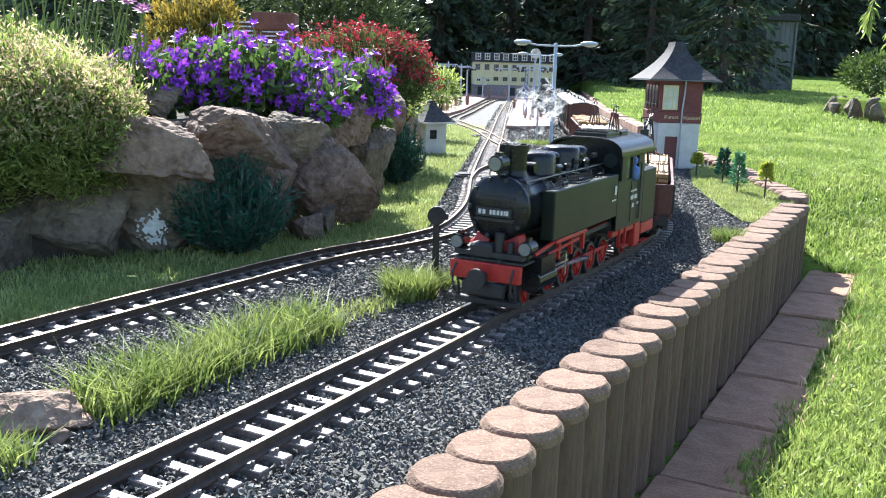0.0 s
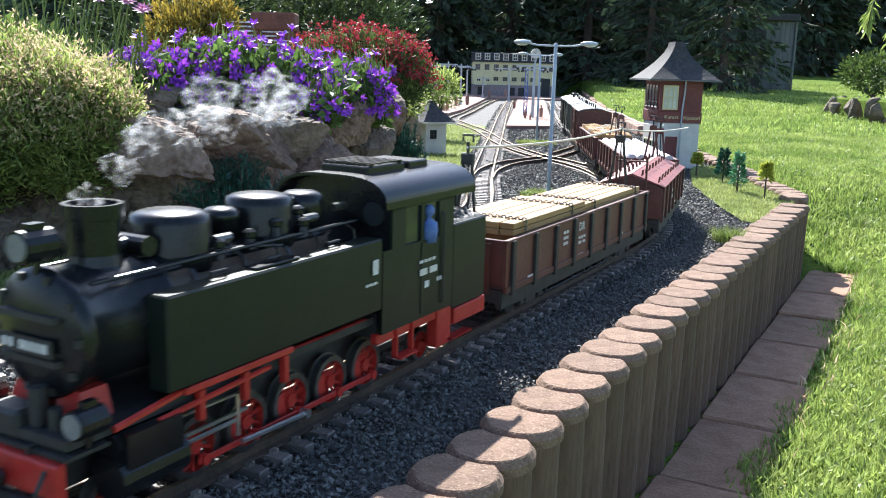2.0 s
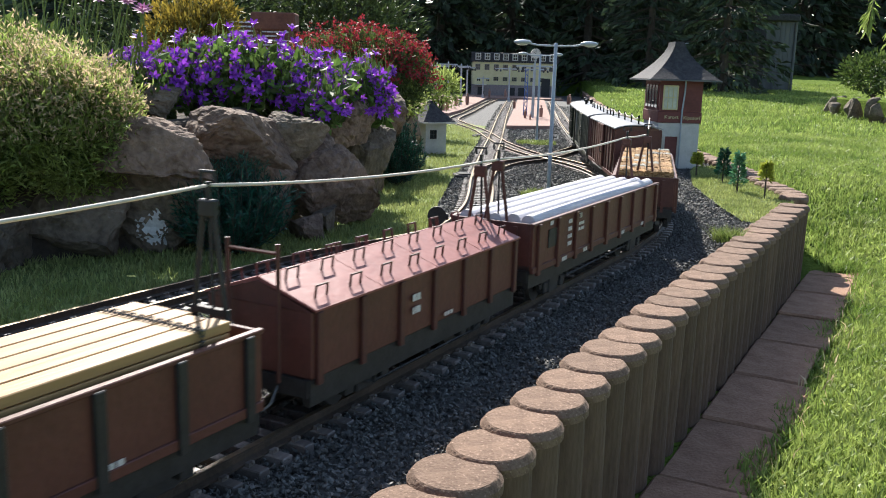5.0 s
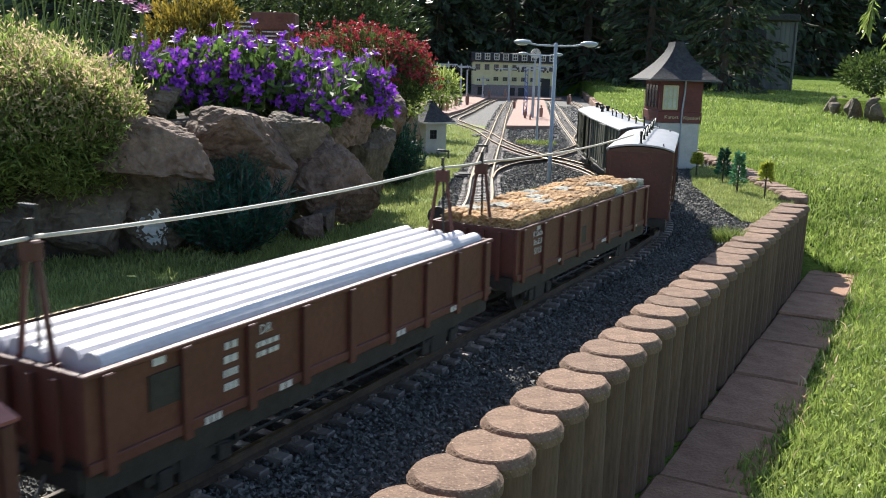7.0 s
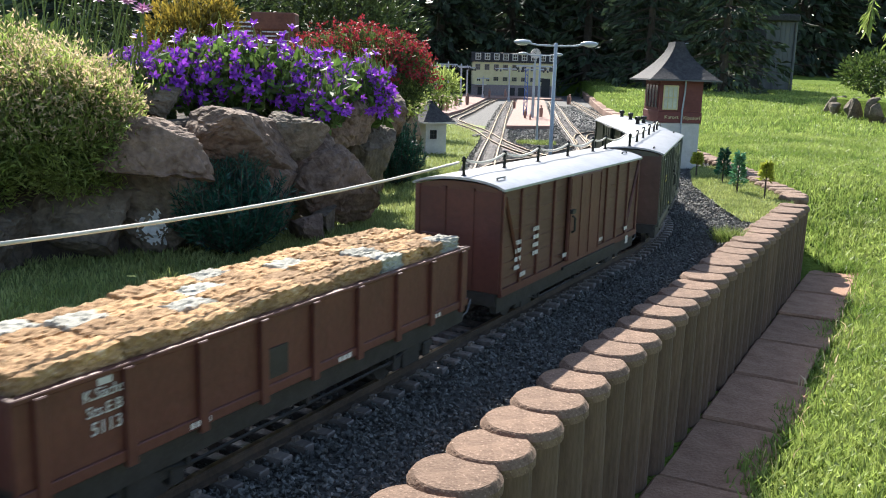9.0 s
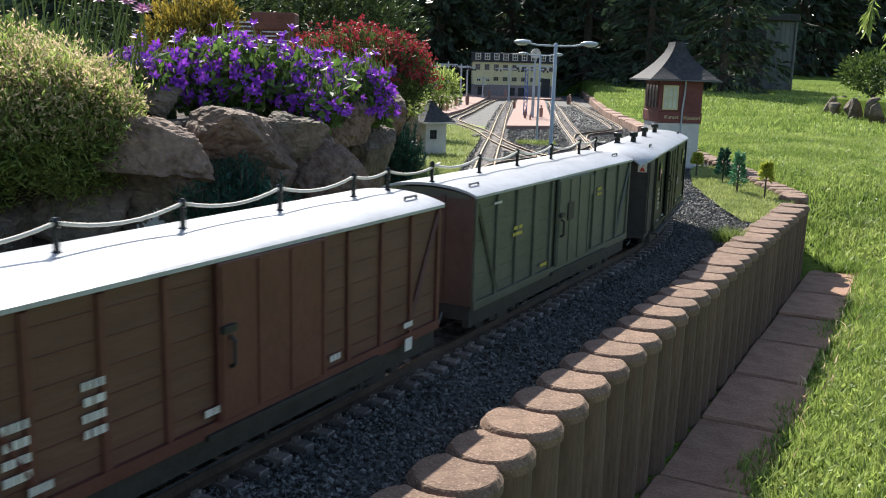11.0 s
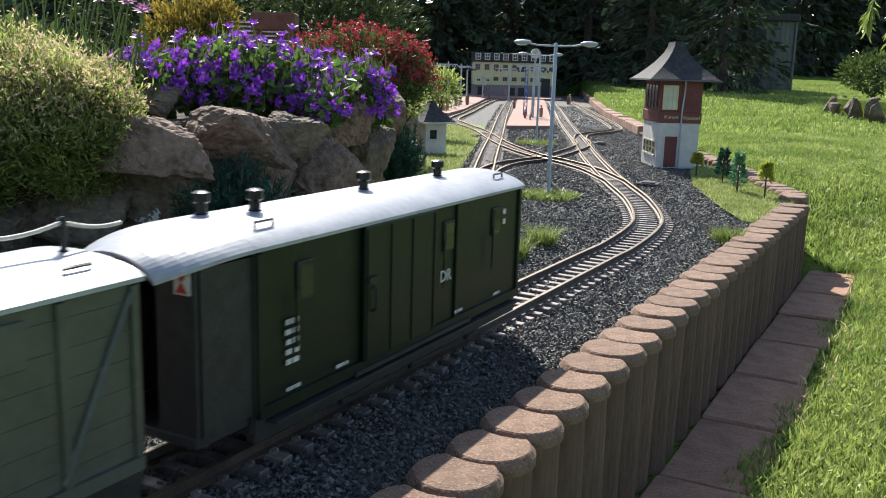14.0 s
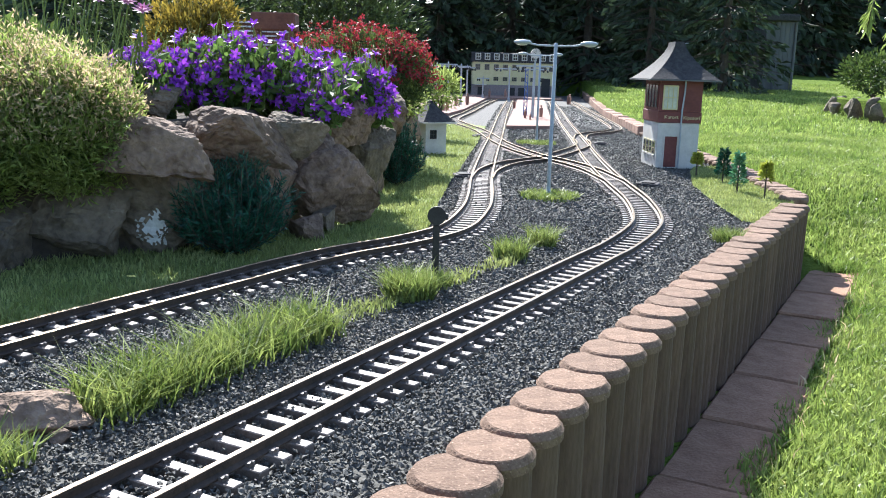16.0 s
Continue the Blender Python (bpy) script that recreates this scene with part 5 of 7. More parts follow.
        rod(bm, (0.166, s * 0.036, 0.0615), (0.182, s * 0.036, 0.0615), 0.0072, seg=14)
        rod(bm, (0.174, s * 0.036, 0.0485), (0.174, s * 0.036, 0.056), 0.002, seg=6)
        box(bm, 0.169, 0.177, s * 0.036 - 0.002, s * 0.036 + 0.002, 0.0680, 0.0715)
        lp = part("headlamp", bm, M_BLACK, v, "black headlamp")
        bm = bmesh.new()
        rod(bm, (0.182, s * 0.036, 0.0615), (0.1832, s * 0.036, 0.0615), 0.0060, seg=14)
        part("lens", bm, M_LENS, lp, "grey glass lens")
        bm = bmesh.new()
        tube(bm, [(0.193, s * 0.030, 0.043), (0.199, s * 0.031, 0.035), (0.198, s * 0.030, 0.020), (0.193, s * 0.028, 0.012)], 0.0012, 6)
        part("brake_hose", bm, M_BLACKM, v)
    bm = bmesh.new()
    rod(bm, (0.161, 0, 0.139), (0.178, 0, 0.139), 0.0080, seg=14)
    rod(bm, (0.168, 0, 0.122), (0.168, 0, 0.133), 0.0022, seg=6)
    box(bm, 0.165, 0.173, -0.003, 0.003, 0.1455, 0.1495)
    lp = part("headlamp", bm, M_BLACK, v, "black headlamp")
    bm = bmesh.new()
    rod(bm, (0.178, 0, 0.139), (0.1792, 0, 0.139), 0.0066, seg=14)
    part("lens", bm, M_LENS, lp, "grey glass lens")
    bm = bmesh.new()
    box(bm, 0.171, 0.187, -0.020, 0.004, 0.0488, 0.063, 0.002)
    rod(bm, (0.178, 0.008, 0.0488), (0.178, 0.008, 0.074), 0.0045, seg=10)
    rod(bm, (0.178, 0.020, 0.0488), (0.178, 0.020, 0.066), 0.0035, seg=10)
    part("air_pump", bm, M_BLACKM, v, "black pump and lubricator")
    bm = bmesh.new()
    rod(bm, (0.195, 0, 0.034), (0.208, 0, 0.034), 0.0045, seg=10)
    rod(bm, (0.208, 0, 0.034), (0.211, 0, 0.034), 0.0095, seg=16)
    box(bm, 0.190, 0.198, -0.022, 0.022, 0.014, 0.028, 0.002)
    part("front_buffer", bm, M_BLACKM, v, "black central buffer")
    bm = bmesh.new()
    box(bm, 0.181, 0.188, -0.034, 0.034, 0.004, 0.010, 0.001)
    for s in (-1, 1):
        rod(bm, (0.185, s * 0.03, 0.008), (0.190, s * 0.03, 0.034), 0.0015, seg=5)
    part("rail_guard", bm, M_BLACKM, v)
    for s in (-1, 1):
        for x in (0.095, 0.053, 0.011, -0.031, -0.073):
            put_wheel(W_DRIVE, x, s * 0.0235, 0.0178, v)
        for x in (0.155, -0.150):
            put_wheel(W_LEAD, x, s * 0.0235, 0.0130, v)
        bm = bmesh.new()
        box(bm, -0.078, 0.100, s * 0.0305 - 0.001, s * 0.0305 + 0.001, -0.0018, 0.0018, 0.0004)
        for x in (0.095, 0.053, 0.011, -0.031, -0.073):
            rod(bm, (x, s * 0.0285, 0), (x, s * 0.0325, 0), 0.0032, seg=10)
        r = part("coupling_rod", bm, M_RED, v, "red coupling rod")
        RODS.append((r, 0.0072, 0.0178, (0, 0, 0.0178), 0.0 if s > 0 else math.pi / 2))
        bm = bmesh.new()
        rod(bm, (0.011, s * 0.036, 0), (0.073, s * 0.038, 0.004), 0.0017, seg=6)
        for x in (0.011,):
            rod(bm, (x, s * 0.0325, 0), (x, s * 0.038, 0), 0.0030, seg=8)
        r = part("connecting_rod", bm, M_BRIGHT, v, "bright connecting rod")
        RODS.append((r, 0.0072, 0.0178, (0, 0, 0.0178), 0.0 if s > 0 else math.pi / 2))
    return v


TRAIN = []                                      # (vehicle, station of its middle at the start, half pivot base)
loco = locomotive()
TRAIN.append((loco, -0.272, 0.09))
for maker, front in ((plank_wagon, -0.541), (lid_wagon, -1.023), (pipe_wagon, -1.361), (straw_wagon, -1.833), (brown_van, -2.308), (grey_van, -2.763), (luggage_van, -3.259)):
    v, L = maker()
    TRAIN.append((v, front - L / 2, L / 2 - 0.075))

# smoke: a plume of torn puffs that follows the chimney
M_SMOKE = bpy.data.materials.new("white steam")
M_SMOKE.use_nodes = True
nt = M_SMOKE.node_tree
sb = nt.nodes["Principled BSDF"]
sb.inputs["Base Color"].default_value = (0.85, 0.86, 0.88, 1)
sb.inputs["Roughness"].default_value = 1.0
tl = nt.nodes.new("ShaderNodeBsdfTranslucent")
tl.inputs[0].default_value = (0.9, 0.9, 0.92, 1)
mx1 = nt.nodes.new("ShaderNodeMixShader")
mx1.inputs[0].default_value = 0.6
tr = nt.nodes.new("ShaderNodeBsdfTransparent")
mx2 = nt.nodes.new("ShaderNodeMixShader")
nz = nt.nodes.new("ShaderNodeTexNoise")
nz.inputs["Scale"].default_value = 55
nz.inputs["Detail"].default_value = 6
nz.inputs["Distortion"].default_value = 1.6
mr = nt.nodes.new("ShaderNodeMapRange")
mr.inputs[1].default_value, mr.inputs[2].default_value, mr.inputs[3].default_value, mr.inputs[4].default_value = 0.50, 0.80, 0.0, 0.50
nt.links.new(nt.nodes.new("ShaderNodeTexCoord").outputs["Object"], nz.inputs["Vector"])
nt.links.new(nz.outputs[0], mr.inputs[0])
nt.links.new(mr.outputs[0], mx2.inputs[0])
nt.links.new(sb.outputs[0], mx1.inputs[1])
nt.links.new(tl.outputs[0], mx1.inputs[2])
nt.links.new(tr.outputs[0], mx2.inputs[1])
nt.links.new(mx1.outputs[0], mx2.inputs[2])
nt.links.new(mx2.outputs[0], nt.nodes["Material Output"].inputs[0])
plume = thing("smoke_plume", "thin torn plume of white steam trailing from the chimney", "smoke")
PUFFS = []
for i in range(11):
    bm = bmesh.new()
    bmesh.ops.create_icosphere(bm, subdivisions=4, radius=1)
    r = 0.0072 + 0.00095 * i
    for q in bm.verts:
        k = 1 + 0.55 * noise.noise(q.co * 1.6 + Vector((i * 5, 0, 0))) + 0.25 * noise.noise(q.co * 4 + Vector((0, i * 3, 0)))
        q.co *= r * k
    o = part("smoke_puff", bm, M_SMOKE, plume, "", True)
    back = 0.003 + 0.019 * i
    PUFFS.append((o, (-back, 0.012 * math.sin(i * 1.7) - 0.0022 * i, 0.003 + 0.058 * (1 - math.exp(-i / 4.5))), i))


def place_on(line_s, half):
    a, b = LINE_A.at(line_s - half), LINE_A.at(line_s + half)
    c, d = (a + b) / 2, a - b
    return pose(c[0], c[1], 0, 0, 0, math.degrees(math.atan2(d[1], d[0])))


def run(t):
    """How far the train has gone: an even pace, a little quicker at the end."""
    return SPEED * t + float(np.interp(t, [0, 13.6, 14.4, 15.2, 16], [0, 0, 0.004, 0.0115, 0.0225]))


def draw(t):
    """How far the plume stretches: the engine shuts off steam as it passes."""
    return float(np.interp(t, [0, 0.6, 1.3, 1.9, 2.6, 16], [0.75, 0.7, 1.0, 1.0, 0.25, 0.2]))


def motions():
    times = [i * 0.2 for i in range(81)]
    for veh, mid, half in TRAIN:
        walk(veh, [(t, place_on(S_ZERO - (mid + run(t)), half)) for t in times])
    fine = [i / 15 for i in range(241)]
    for w, r, x, y, veh in WHEELS:
        walk(w, [(t, pose(x, y, r, 0, math.degrees(run(t) / r), 0)) for t in fine])
    for o, crank, r, home, ph in RODS:
        walk(o, [(t, pose(home[0] + crank * math.sin(run(t) / r + ph), home[1], home[2] + crank * math.cos(run(t) / r + ph))) for t in fine])
    walk(plume, [(t, place_on(S_ZERO - (-0.272 + run(t)), 0.09) @ pose(0.135, 0, 0.158)) for t in times])
    for o, p, i in PUFFS:
        walk(o, [(t, pose(p[0] * draw(t) - 0.006 * math.sin(t * 2.1 + i), p[1] + 0.006 * math.sin(t * 1.7 + i * 2), p[2] * draw(t) + 0.005 * math.sin(t * 2.6 + i * 1.3), 25 * t + 40 * i, 14 * t, 33 * t + 70 * i)) for t in times])




# ---------------------------------------------------------------- garden bank and boulders
WALL_Y = [0.3, 0.80, 0.95, 1.0, 1.08, 1.19, 1.34, 1.81, 2.58, 3.2, 3.8, 12]
WALL_X = [-1.6, -0.85, -0.56, -0.47, -0.37, -0.216, -0.157, -0.145, -0.143, -0.16, -0.32, -0.5]


def wall_x(y):
    return np.interp(y, WALL_Y, WALL_X)


def bank_z(X, Y):
    d = np.clip((wall_x(Y) - 0.03 - X) / 0.09, 0, 1)
    d = d * d * (3 - 2 * d)
    hump = 0.012 * np.sin(X * 23 + Y * 11) + 0.010 * np.sin(X * 9 - Y * 17)
    return -0.03 + d * (0.178 + hump + 0.03 * np.clip((wall_x(Y) - X - 0.1) / 0.6, 0, 2))


bx = np.r_[np.arange(-6, -1, 0.2), np.arange(-1, 0.02, 0.016)]
by = np.r_[np.arange(0.5, 3.6, 0.022), np.arange(3.6, 9, 0.2)]
tagged(new("flower_bed", raw("flower_bed", *grid_mesh(bx, by, bank_z), M_SOIL, True)), "raised bed of dark garden soil behind boulders", "flower bed", kind="structure")


def boulder(c, sx, sy, sz, seed, material, rot=(0, 0, 0), sub=4, name="boulder", label="rough reddish sandstone boulder in the bank", patch=None):
    bm = bmesh.new()
    bmesh.ops.create_icosphere(bm, subdivisions=sub, radius=1)
    rs = np.random.default_rng(seed)
    cuts = [(Vector(rs.normal(size=3)).normalized(), rs.uniform(0.34, 0.66)) for _ in range(15)]
    for q in bm.verts:
        p = q.co.copy()
        for n, d in cuts:
            k = p.dot(n) - d
            if k > 0:
                p -= n * k * 0.92
        o = Vector((seed * 1.7, seed * 0.6, 0))
        f = 0.15 * noise.noise(p * 1.8 + o) + 0.11 * noise.noise(p * 5 + o) + 0.075 * noise.noise(p * 11 + o) + 0.045 * noise.noise(p * 24 + o) + 0.02 * noise.noise(p * 50 + o)
        f -= 0.10 * max(0.0, 0.16 - abs(noise.noise(p * 3.1 + o * 2))) / 0.16
        f += 0.10 * abs(noise.noise(Vector((p.x * 2, p.y * 2, p.z * 7)) + o))
        p = p * (1.42 + f)
        q.co = Vector((p.x * sx / 2, p.y * sy / 2, p.z * sz / 2))
    if patch:
        m = pose(*c, *rot)
        for fc in bm.faces:
            w = m @ fc.calc_center_median()
            e = ((w.x - patch[0]) / 0.014) ** 2 + ((w.z - patch[1]) / 0.021) ** 2 + 1.3 * noise.noise(w * 90) + 1.6 * noise.noise(w * 260)
            fc.material_index = 1 if e < 0.9 and w.y < c[1] else 0
        material = [material, M_PATCH]
    return solo(name, bm, material, label, "rock", pose(*c, *rot), "boulders of the bank", "", False)


for i, (x, y, z, w, h, m, rot) in enumerate((
        (-0.338, 1.06, 0.122, 0.118, 0.095, 0, (0, -6, 8)), (-0.279, 1.15, 0.140, 0.14, 0.105, 0, (-10, 18, -10)), (-0.209, 1.21, 0.125, 0.10, 0.075, 1, (0, 5, 30)),
        (-0.154, 1.47, 0.150, 0.10, 0.095, 0, (0, -12, 60)), (-0.185, 1.31, 0.055, 0.15, 0.17, 0, (0, 4, 35)), (-0.150, 1.53, 0.065, 0.12, 0.20, 1, (4, 0, 80)),
        (-0.110, 1.78, 0.130, 0.11, 0.10, 0, (0, 0, 70)), (-0.36, 1.135, 0.035, 0.20, 0.15, 1, (0, 5, 30)), (-0.455, 1.085, 0.035, 0.18, 0.15, 1, (5, 0, 20)),
        (-0.266, 1.265, 0.045, 0.16, 0.15, 0, (0, -6, 30)), (-0.150, 1.68, 0.03, 0.13, 0.14, 0, (0, 0, 85)), (-0.155, 1.96, 0.06, 0.12, 0.18, 1, (0, 0, 80)),
        (-0.105, 2.40, 0.10, 0.12, 0.14, 0, (0, 0, 95)), (-0.150, 2.15, 0.06, 0.14, 0.18, 0, (0, 0, 90)), (-0.14, 2.75, 0.07, 0.2, 0.16, 0, (0, 0, 90)),
        (-0.55, 1.0, 0.03, 0.2, 0.14, 1, (0, 0, 25)), (-0.395, 1.25, 0.17, 0.08, 0.05, 1, (0, 0, 0)), (-0.70, 0.93, 0.03, 0.22, 0.15, 0, (0, 0, 30)))):
    boulder((x, y, z), w, w * 0.75, h, i + 3, (M_ROCK, M_ROCKG)[m], rot, 6 if i == 7 else 5 if y < 1.6 else 4, patch=(-0.357, 0.022) if i == 7 else None,
            label=("rough reddish sandstone boulder in the bank", "weathered grey brown boulder in the bank")[m])
boulder((-0.188, 1.222, 0.006), 0.066, 0.05, 0.046, 40, M_ROCK, (0, 10, -15), 3, "stone", "small tan stone at the foot of the bank")
boulder((-0.170, 1.285, 0.010), 0.044, 0.04, 0.042, 41, M_ROCKG, (0, 0, 20), 3, "stone", "small dark stone at the foot of the bank")
boulder((-0.270, 0.562, -0.004), 0.072, 0.056, 0.042, 42, M_ROCK, (0, 0, 30), 4, "stone", "flat reddish stone beside the track")
boulder((-0.2385, 0.532, -0.010), 0.013, 0.012, 0.010, 43, M_ROCK, (0, 0, 30), 3, "pebble", "small round reddish pebble on gravel")

# ---------------------------------------------------------------- grass
def sheet_left():
    q = LINE_B.p
    o = np.argsort(q[:, 1])
    off = lambda y: np.interp(y, [0.3, 1.0, 1.35, 1.6, 2.2, 3.0, 4.0], [0.06, 0.048, 0.05, 0.075, 0.06, 0.055, 0.06])
    return strip(lambda y: wall_x(y) - 0.16, lambda y: np.interp(y, q[o, 1], q[o, 0]) - off(y), np.arange(0.35, 4.0, 0.02), -0.010, 0.003)


tagged(new("grass_strip", raw("grass_strip", *sheet_left(), M_FLOCK, True)), "strip of mossy short grass below the boulders", "grass", kind="structure")
p = random_in(-0.9, 0.12, 0.35, 4.0, 300000)
p = p[left_grass(p) & (p[:, 0] > wall_x(p[:, 1]) - 0.06)]
w = RNG.uniform(size=len(p)) < np.clip(1.6 / (p[:, 1] + 0.2) ** 1.3, 0.15, 1)
p = p[w][:75000]
tagged(new("moss_grass", blades("moss_grass", np.c_[p, np.full(len(p), -0.011)], 0.0095, 0.0016, M_BLADE2, 0.8)), "short bright mossy grass between boulders and track", "grass", kind="stuff")

v, f = strip(lambda y: float(np.interp(y, [1.44, 1.5, 1.7, 2.0, 2.25, 2.4], [0.56, 0.50, 0.515, 0.55, 0.61, 0.66])), lambda y: edge_x(y) - 0.02, np.arange(1.45, 2.4, 0.02), -0.0095, 0.002)
tagged(new("grass_mat", raw("grass_mat", v, f, M_FLOCK, True)), "flat green mat of model grass beside the signal box", "grass", kind="structure")
p = random_in(0.48, 0.76, 1.45, 2.4, 24000)
p = p[pad_right(p)]
tagged(new("mat_grass", blades("mat_grass", np.c_[p, np.full(len(p), -0.0105)], 0.008, 0.0018, M_BLADE2, 0.8)), "short light green fibres of the grass mat", "grass", kind="stuff")


def tuft(x, y, r, h, n, label="tuft of bright green grass growing in gravel", wd=0.0016):
    a, d = RNG.uniform(0, 2 * np.pi, n), r * np.sqrt(RNG.uniform(0, 1, n))
    b = np.stack([x + d * np.cos(a), y + d * np.sin(a), np.full(n, -0.013)], 1)
    ob = new("grass_tuft", blades("grass_tuft", b, h, wd, M_TUFT, 1.3))
    return tagged(ob, label, "grass", "grass tufts in the gravel", "stuff")


p = random_in(-0.42, 0.16, 0.42, 1.12, 60000)
p = p[green_strip(p)]
p = p + RNG.normal(size=p.shape) * 0.006
a = (p - TRACK_MID) @ TRACK_DIR
tall = a < -0.02
keep = RNG.uniform(size=len(p)) < np.where(tall, 1.0, 0.8)
p, tall = p[keep], tall[keep]
pt, ps = p[tall][:5200], p[~tall][:3500]
tagged(new("long_grass", blades("long_grass", np.c_[pt, np.full(len(pt), -0.013)], 0.033, 0.0017, M_TUFT, 1.5)), "long bright green grass between two tracks", "grass", kind="stuff")
tagged(new("low_grass", blades("low_grass", np.c_[ps, np.full(len(ps), -0.013)], 0.011, 0.0018, M_BLADE2, 0.9)), "low green grass patch between two tracks", "grass", kind="stuff")
for x, y, r, h, n in ((-0.034, 0.93, 0.026, 0.030, 900), (-0.008, 0.985, 0.018, 0.018, 350), (0.088, 1.150, 0.022, 0.026, 420), (0.137, 1.237, 0.020, 0.028, 420), (0.417, 1.307, 0.022, 0.022, 380),
                      (-0.256, 0.498, 0.018, 0.024, 150), (0.70, 1.50, 0.02, 0.02, 100)):
    tuft(x, y, r, h, n)
for x, y, r in ((0.204, 1.745, 0.060), (0.306, 3.08, 0.07)):
    bm = bmesh.new()
    lathe(bm, [(r, 0), (r * 0.9, 0.004), (r * 0.4, 0.006), (0.002, 0.0062)], (0, 0, 0), 18)
    for q in bm.verts:
        q.co.x *= 1 + 0.25 * noise.noise(q.co * 40)
        q.co.y *= 1 + 0.25 * noise.noise(q.co * 40 + Vector((5, 0, 0)))
    solo("grass_patch", bm, M_FLOCK, "small mound of light green model grass", "grass", pose(x, y, -0.015))
    tuft(x, y, r * 0.95, 0.012, 1500, "short light green grass round a lamp post", 0.0022)

# lawn, dense near the path and thinner farther off
def lawn_blades(n, x1, y0, y1, h, wd, name):
    y = RNG.uniform(y0, y1, n)
    lo = edge_x(y) + np.where(y < 1.72, 0.124 + 0.011 * np.sin(y * 13) + 0.007 * np.sin(y * 37) + 0.01 * RNG.normal(size=n), 0.05)
    x = lo + RNG.uniform(0, 1, n) ** 0.9 * x1
    ok = x < 0.56 * y + 0.12
    x, y = x[ok], y[ok]
    tagged(new(name, blades(name, np.stack([x, y, lawn_z(x, y) - 0.003], 1), h, wd, M_BLADE, 0.9)), "sunlit green lawn blades beyond the palisade", "grass", kind="stuff")


lawn_blades(90000, 0.5, 0.45, 1.75, 0.016, 0.0026, "lawn_grass")
lawn_blades(90000, 1.0, 1.70, 3.6, 0.017, 0.0034, "lawn_grass")
lawn_blades(110000, 4.0, 3.5, 12.0, 0.020, 0.0065, "lawn_grass")
# clover leaves in the near lawn
y = RNG.uniform(0.45, 2.8, 14000)
x = edge_x(y) + 0.15 + RNG.uniform(0, 0.7, 14000)
pc = np.stack([x, y, lawn_z(x, y) + RNG.uniform(0.002, 0.013, 14000)], 1)
tagged(new("clover", leaves("clover", pc, 0.0068, M_BLADE, 0.1, 0.75)), "small round clover leaves in the lawn", "clover", kind="stuff")
p = random_in(0.1, 0.9, 0.45, 1.7, 2500)
d = p[:, 0] - edge_x(p[:, 1])
p = p[(d > 0.115) & (d < 0.16)]
tagged(new("dry_grass", blades("dry_grass", np.c_[p, np.full(len(p), -0.142)], 0.016, 0.002, M_DRY, 1.2)), "dry straw coloured grass at the path edge", "grass", kind="stuff")


# ---------------------------------------------------------------- plants of the bed
def clump(c, r, n, flat=1.0, shell=0.55):
    d = RNG.normal(size=(n, 3))
    d /= np.linalg.norm(d, axis=1)[:, None]
    k = RNG.uniform(shell, 1, n)[:, None] * (1 + 0.22 * np.array([noise.noise(Vector(q) * 2.3 + Vector((c[0] * 9, c[1] * 9, 0))) for q in d]))[:, None]
    return np.array(c) + d * k * np.array(r) * [1, 1, flat], d


def plant(name, label, category, bits):
    t = thing(name, label, category)
    for nm, me, lb, kd in bits:
        o = new(nm, me)
        o.parent = t
        tagged(o, lb, kind=kd)
    return t


def mound(c, r, n):
    pts, d = clump(c, r, n, 1.0, 0.75)
    return pts, d


P1, D1 = [], []
for c, r, n in (((-0.53, 1.10, 0.155), (0.13, 0.12, 0.095), 6500), ((-0.445, 1.06, 0.150), (0.095, 0.09, 0.072), 7000), ((-0.395, 1.06, 0.155), (0.045, 0.06, 0.050), 1500),
                ((-0.54, 0.985, 0.115), (0.10, 0.06, 0.060), 3400), ((-0.62, 1.02, 0.14), (0.12, 0.1, 0.10), 3200), ((-0.415, 1.03, 0.120), (0.040, 0.05, 0.042), 1600)):
    a, b = mound(c, r, n)
    P1.append(a), D1.append(b)
P1, D1 = np.concatenate(P1) - [0.014, 0, 0], np.concatenate(D1)
up = RNG.uniform(size=len(P1)) < np.clip((P1[:, 2] - 0.125) / 0.07, 0, 0.95) * (D1[:, 2] > -0.25)
P1 = P1 + D1 * (RNG.uniform(0, 1, len(P1)) ** 5 * 0.022)[:, None]
plant("sedum_cushion", "overhanging cushion of green leaves with dry straw coloured seed heads", "plant",
      [("leaf_mass", leaves("leaf_mass", np.repeat(P1, 2, axis=0) + RNG.normal(size=(2 * len(P1), 3)) * 0.004, 0.0098, M_SEDUM, 0.35, 0.22, np.repeat(D1, 2, axis=0) * 0.4), "narrow green leaves", "stuff"),
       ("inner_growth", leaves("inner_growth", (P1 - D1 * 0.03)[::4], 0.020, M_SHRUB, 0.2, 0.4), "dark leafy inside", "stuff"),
       ("seed_head_mass", leaves("seed_head_mass", np.repeat(P1[up] + D1[up] * 0.009, 2, axis=0) + RNG.normal(size=(2 * int(up.sum()), 3)) * 0.003, 0.0066, M_DRY, 0.4, 0.30), "dry straw coloured seed heads", "stuff")])

# bellflowers
C, R = [], []
for c, r, n in (((-0.42, 1.32, 0.185), (0.085, 0.07, 0.05), 900), ((-0.33, 1.36, 0.195), (0.11, 0.08, 0.065), 1500), ((-0.235, 1.42, 0.185), (0.09, 0.08, 0.06), 1300), ((-0.155, 1.52, 0.185), (0.06, 0.08, 0.05), 700), ((-0.19, 1.36, 0.165), (0.04, 0.05, 0.035), 420), ((-0.125, 1.50, 0.165), (0.035, 0.05, 0.04), 420), ((-0.435, 1.27, 0.18), (0.06, 0.05, 0.04), 600)):
    a, b = clump(c, r, n, 1.0, 0.4)
    C.append(a), R.append(b)
C, R = np.concatenate(C), np.concatenate(R)
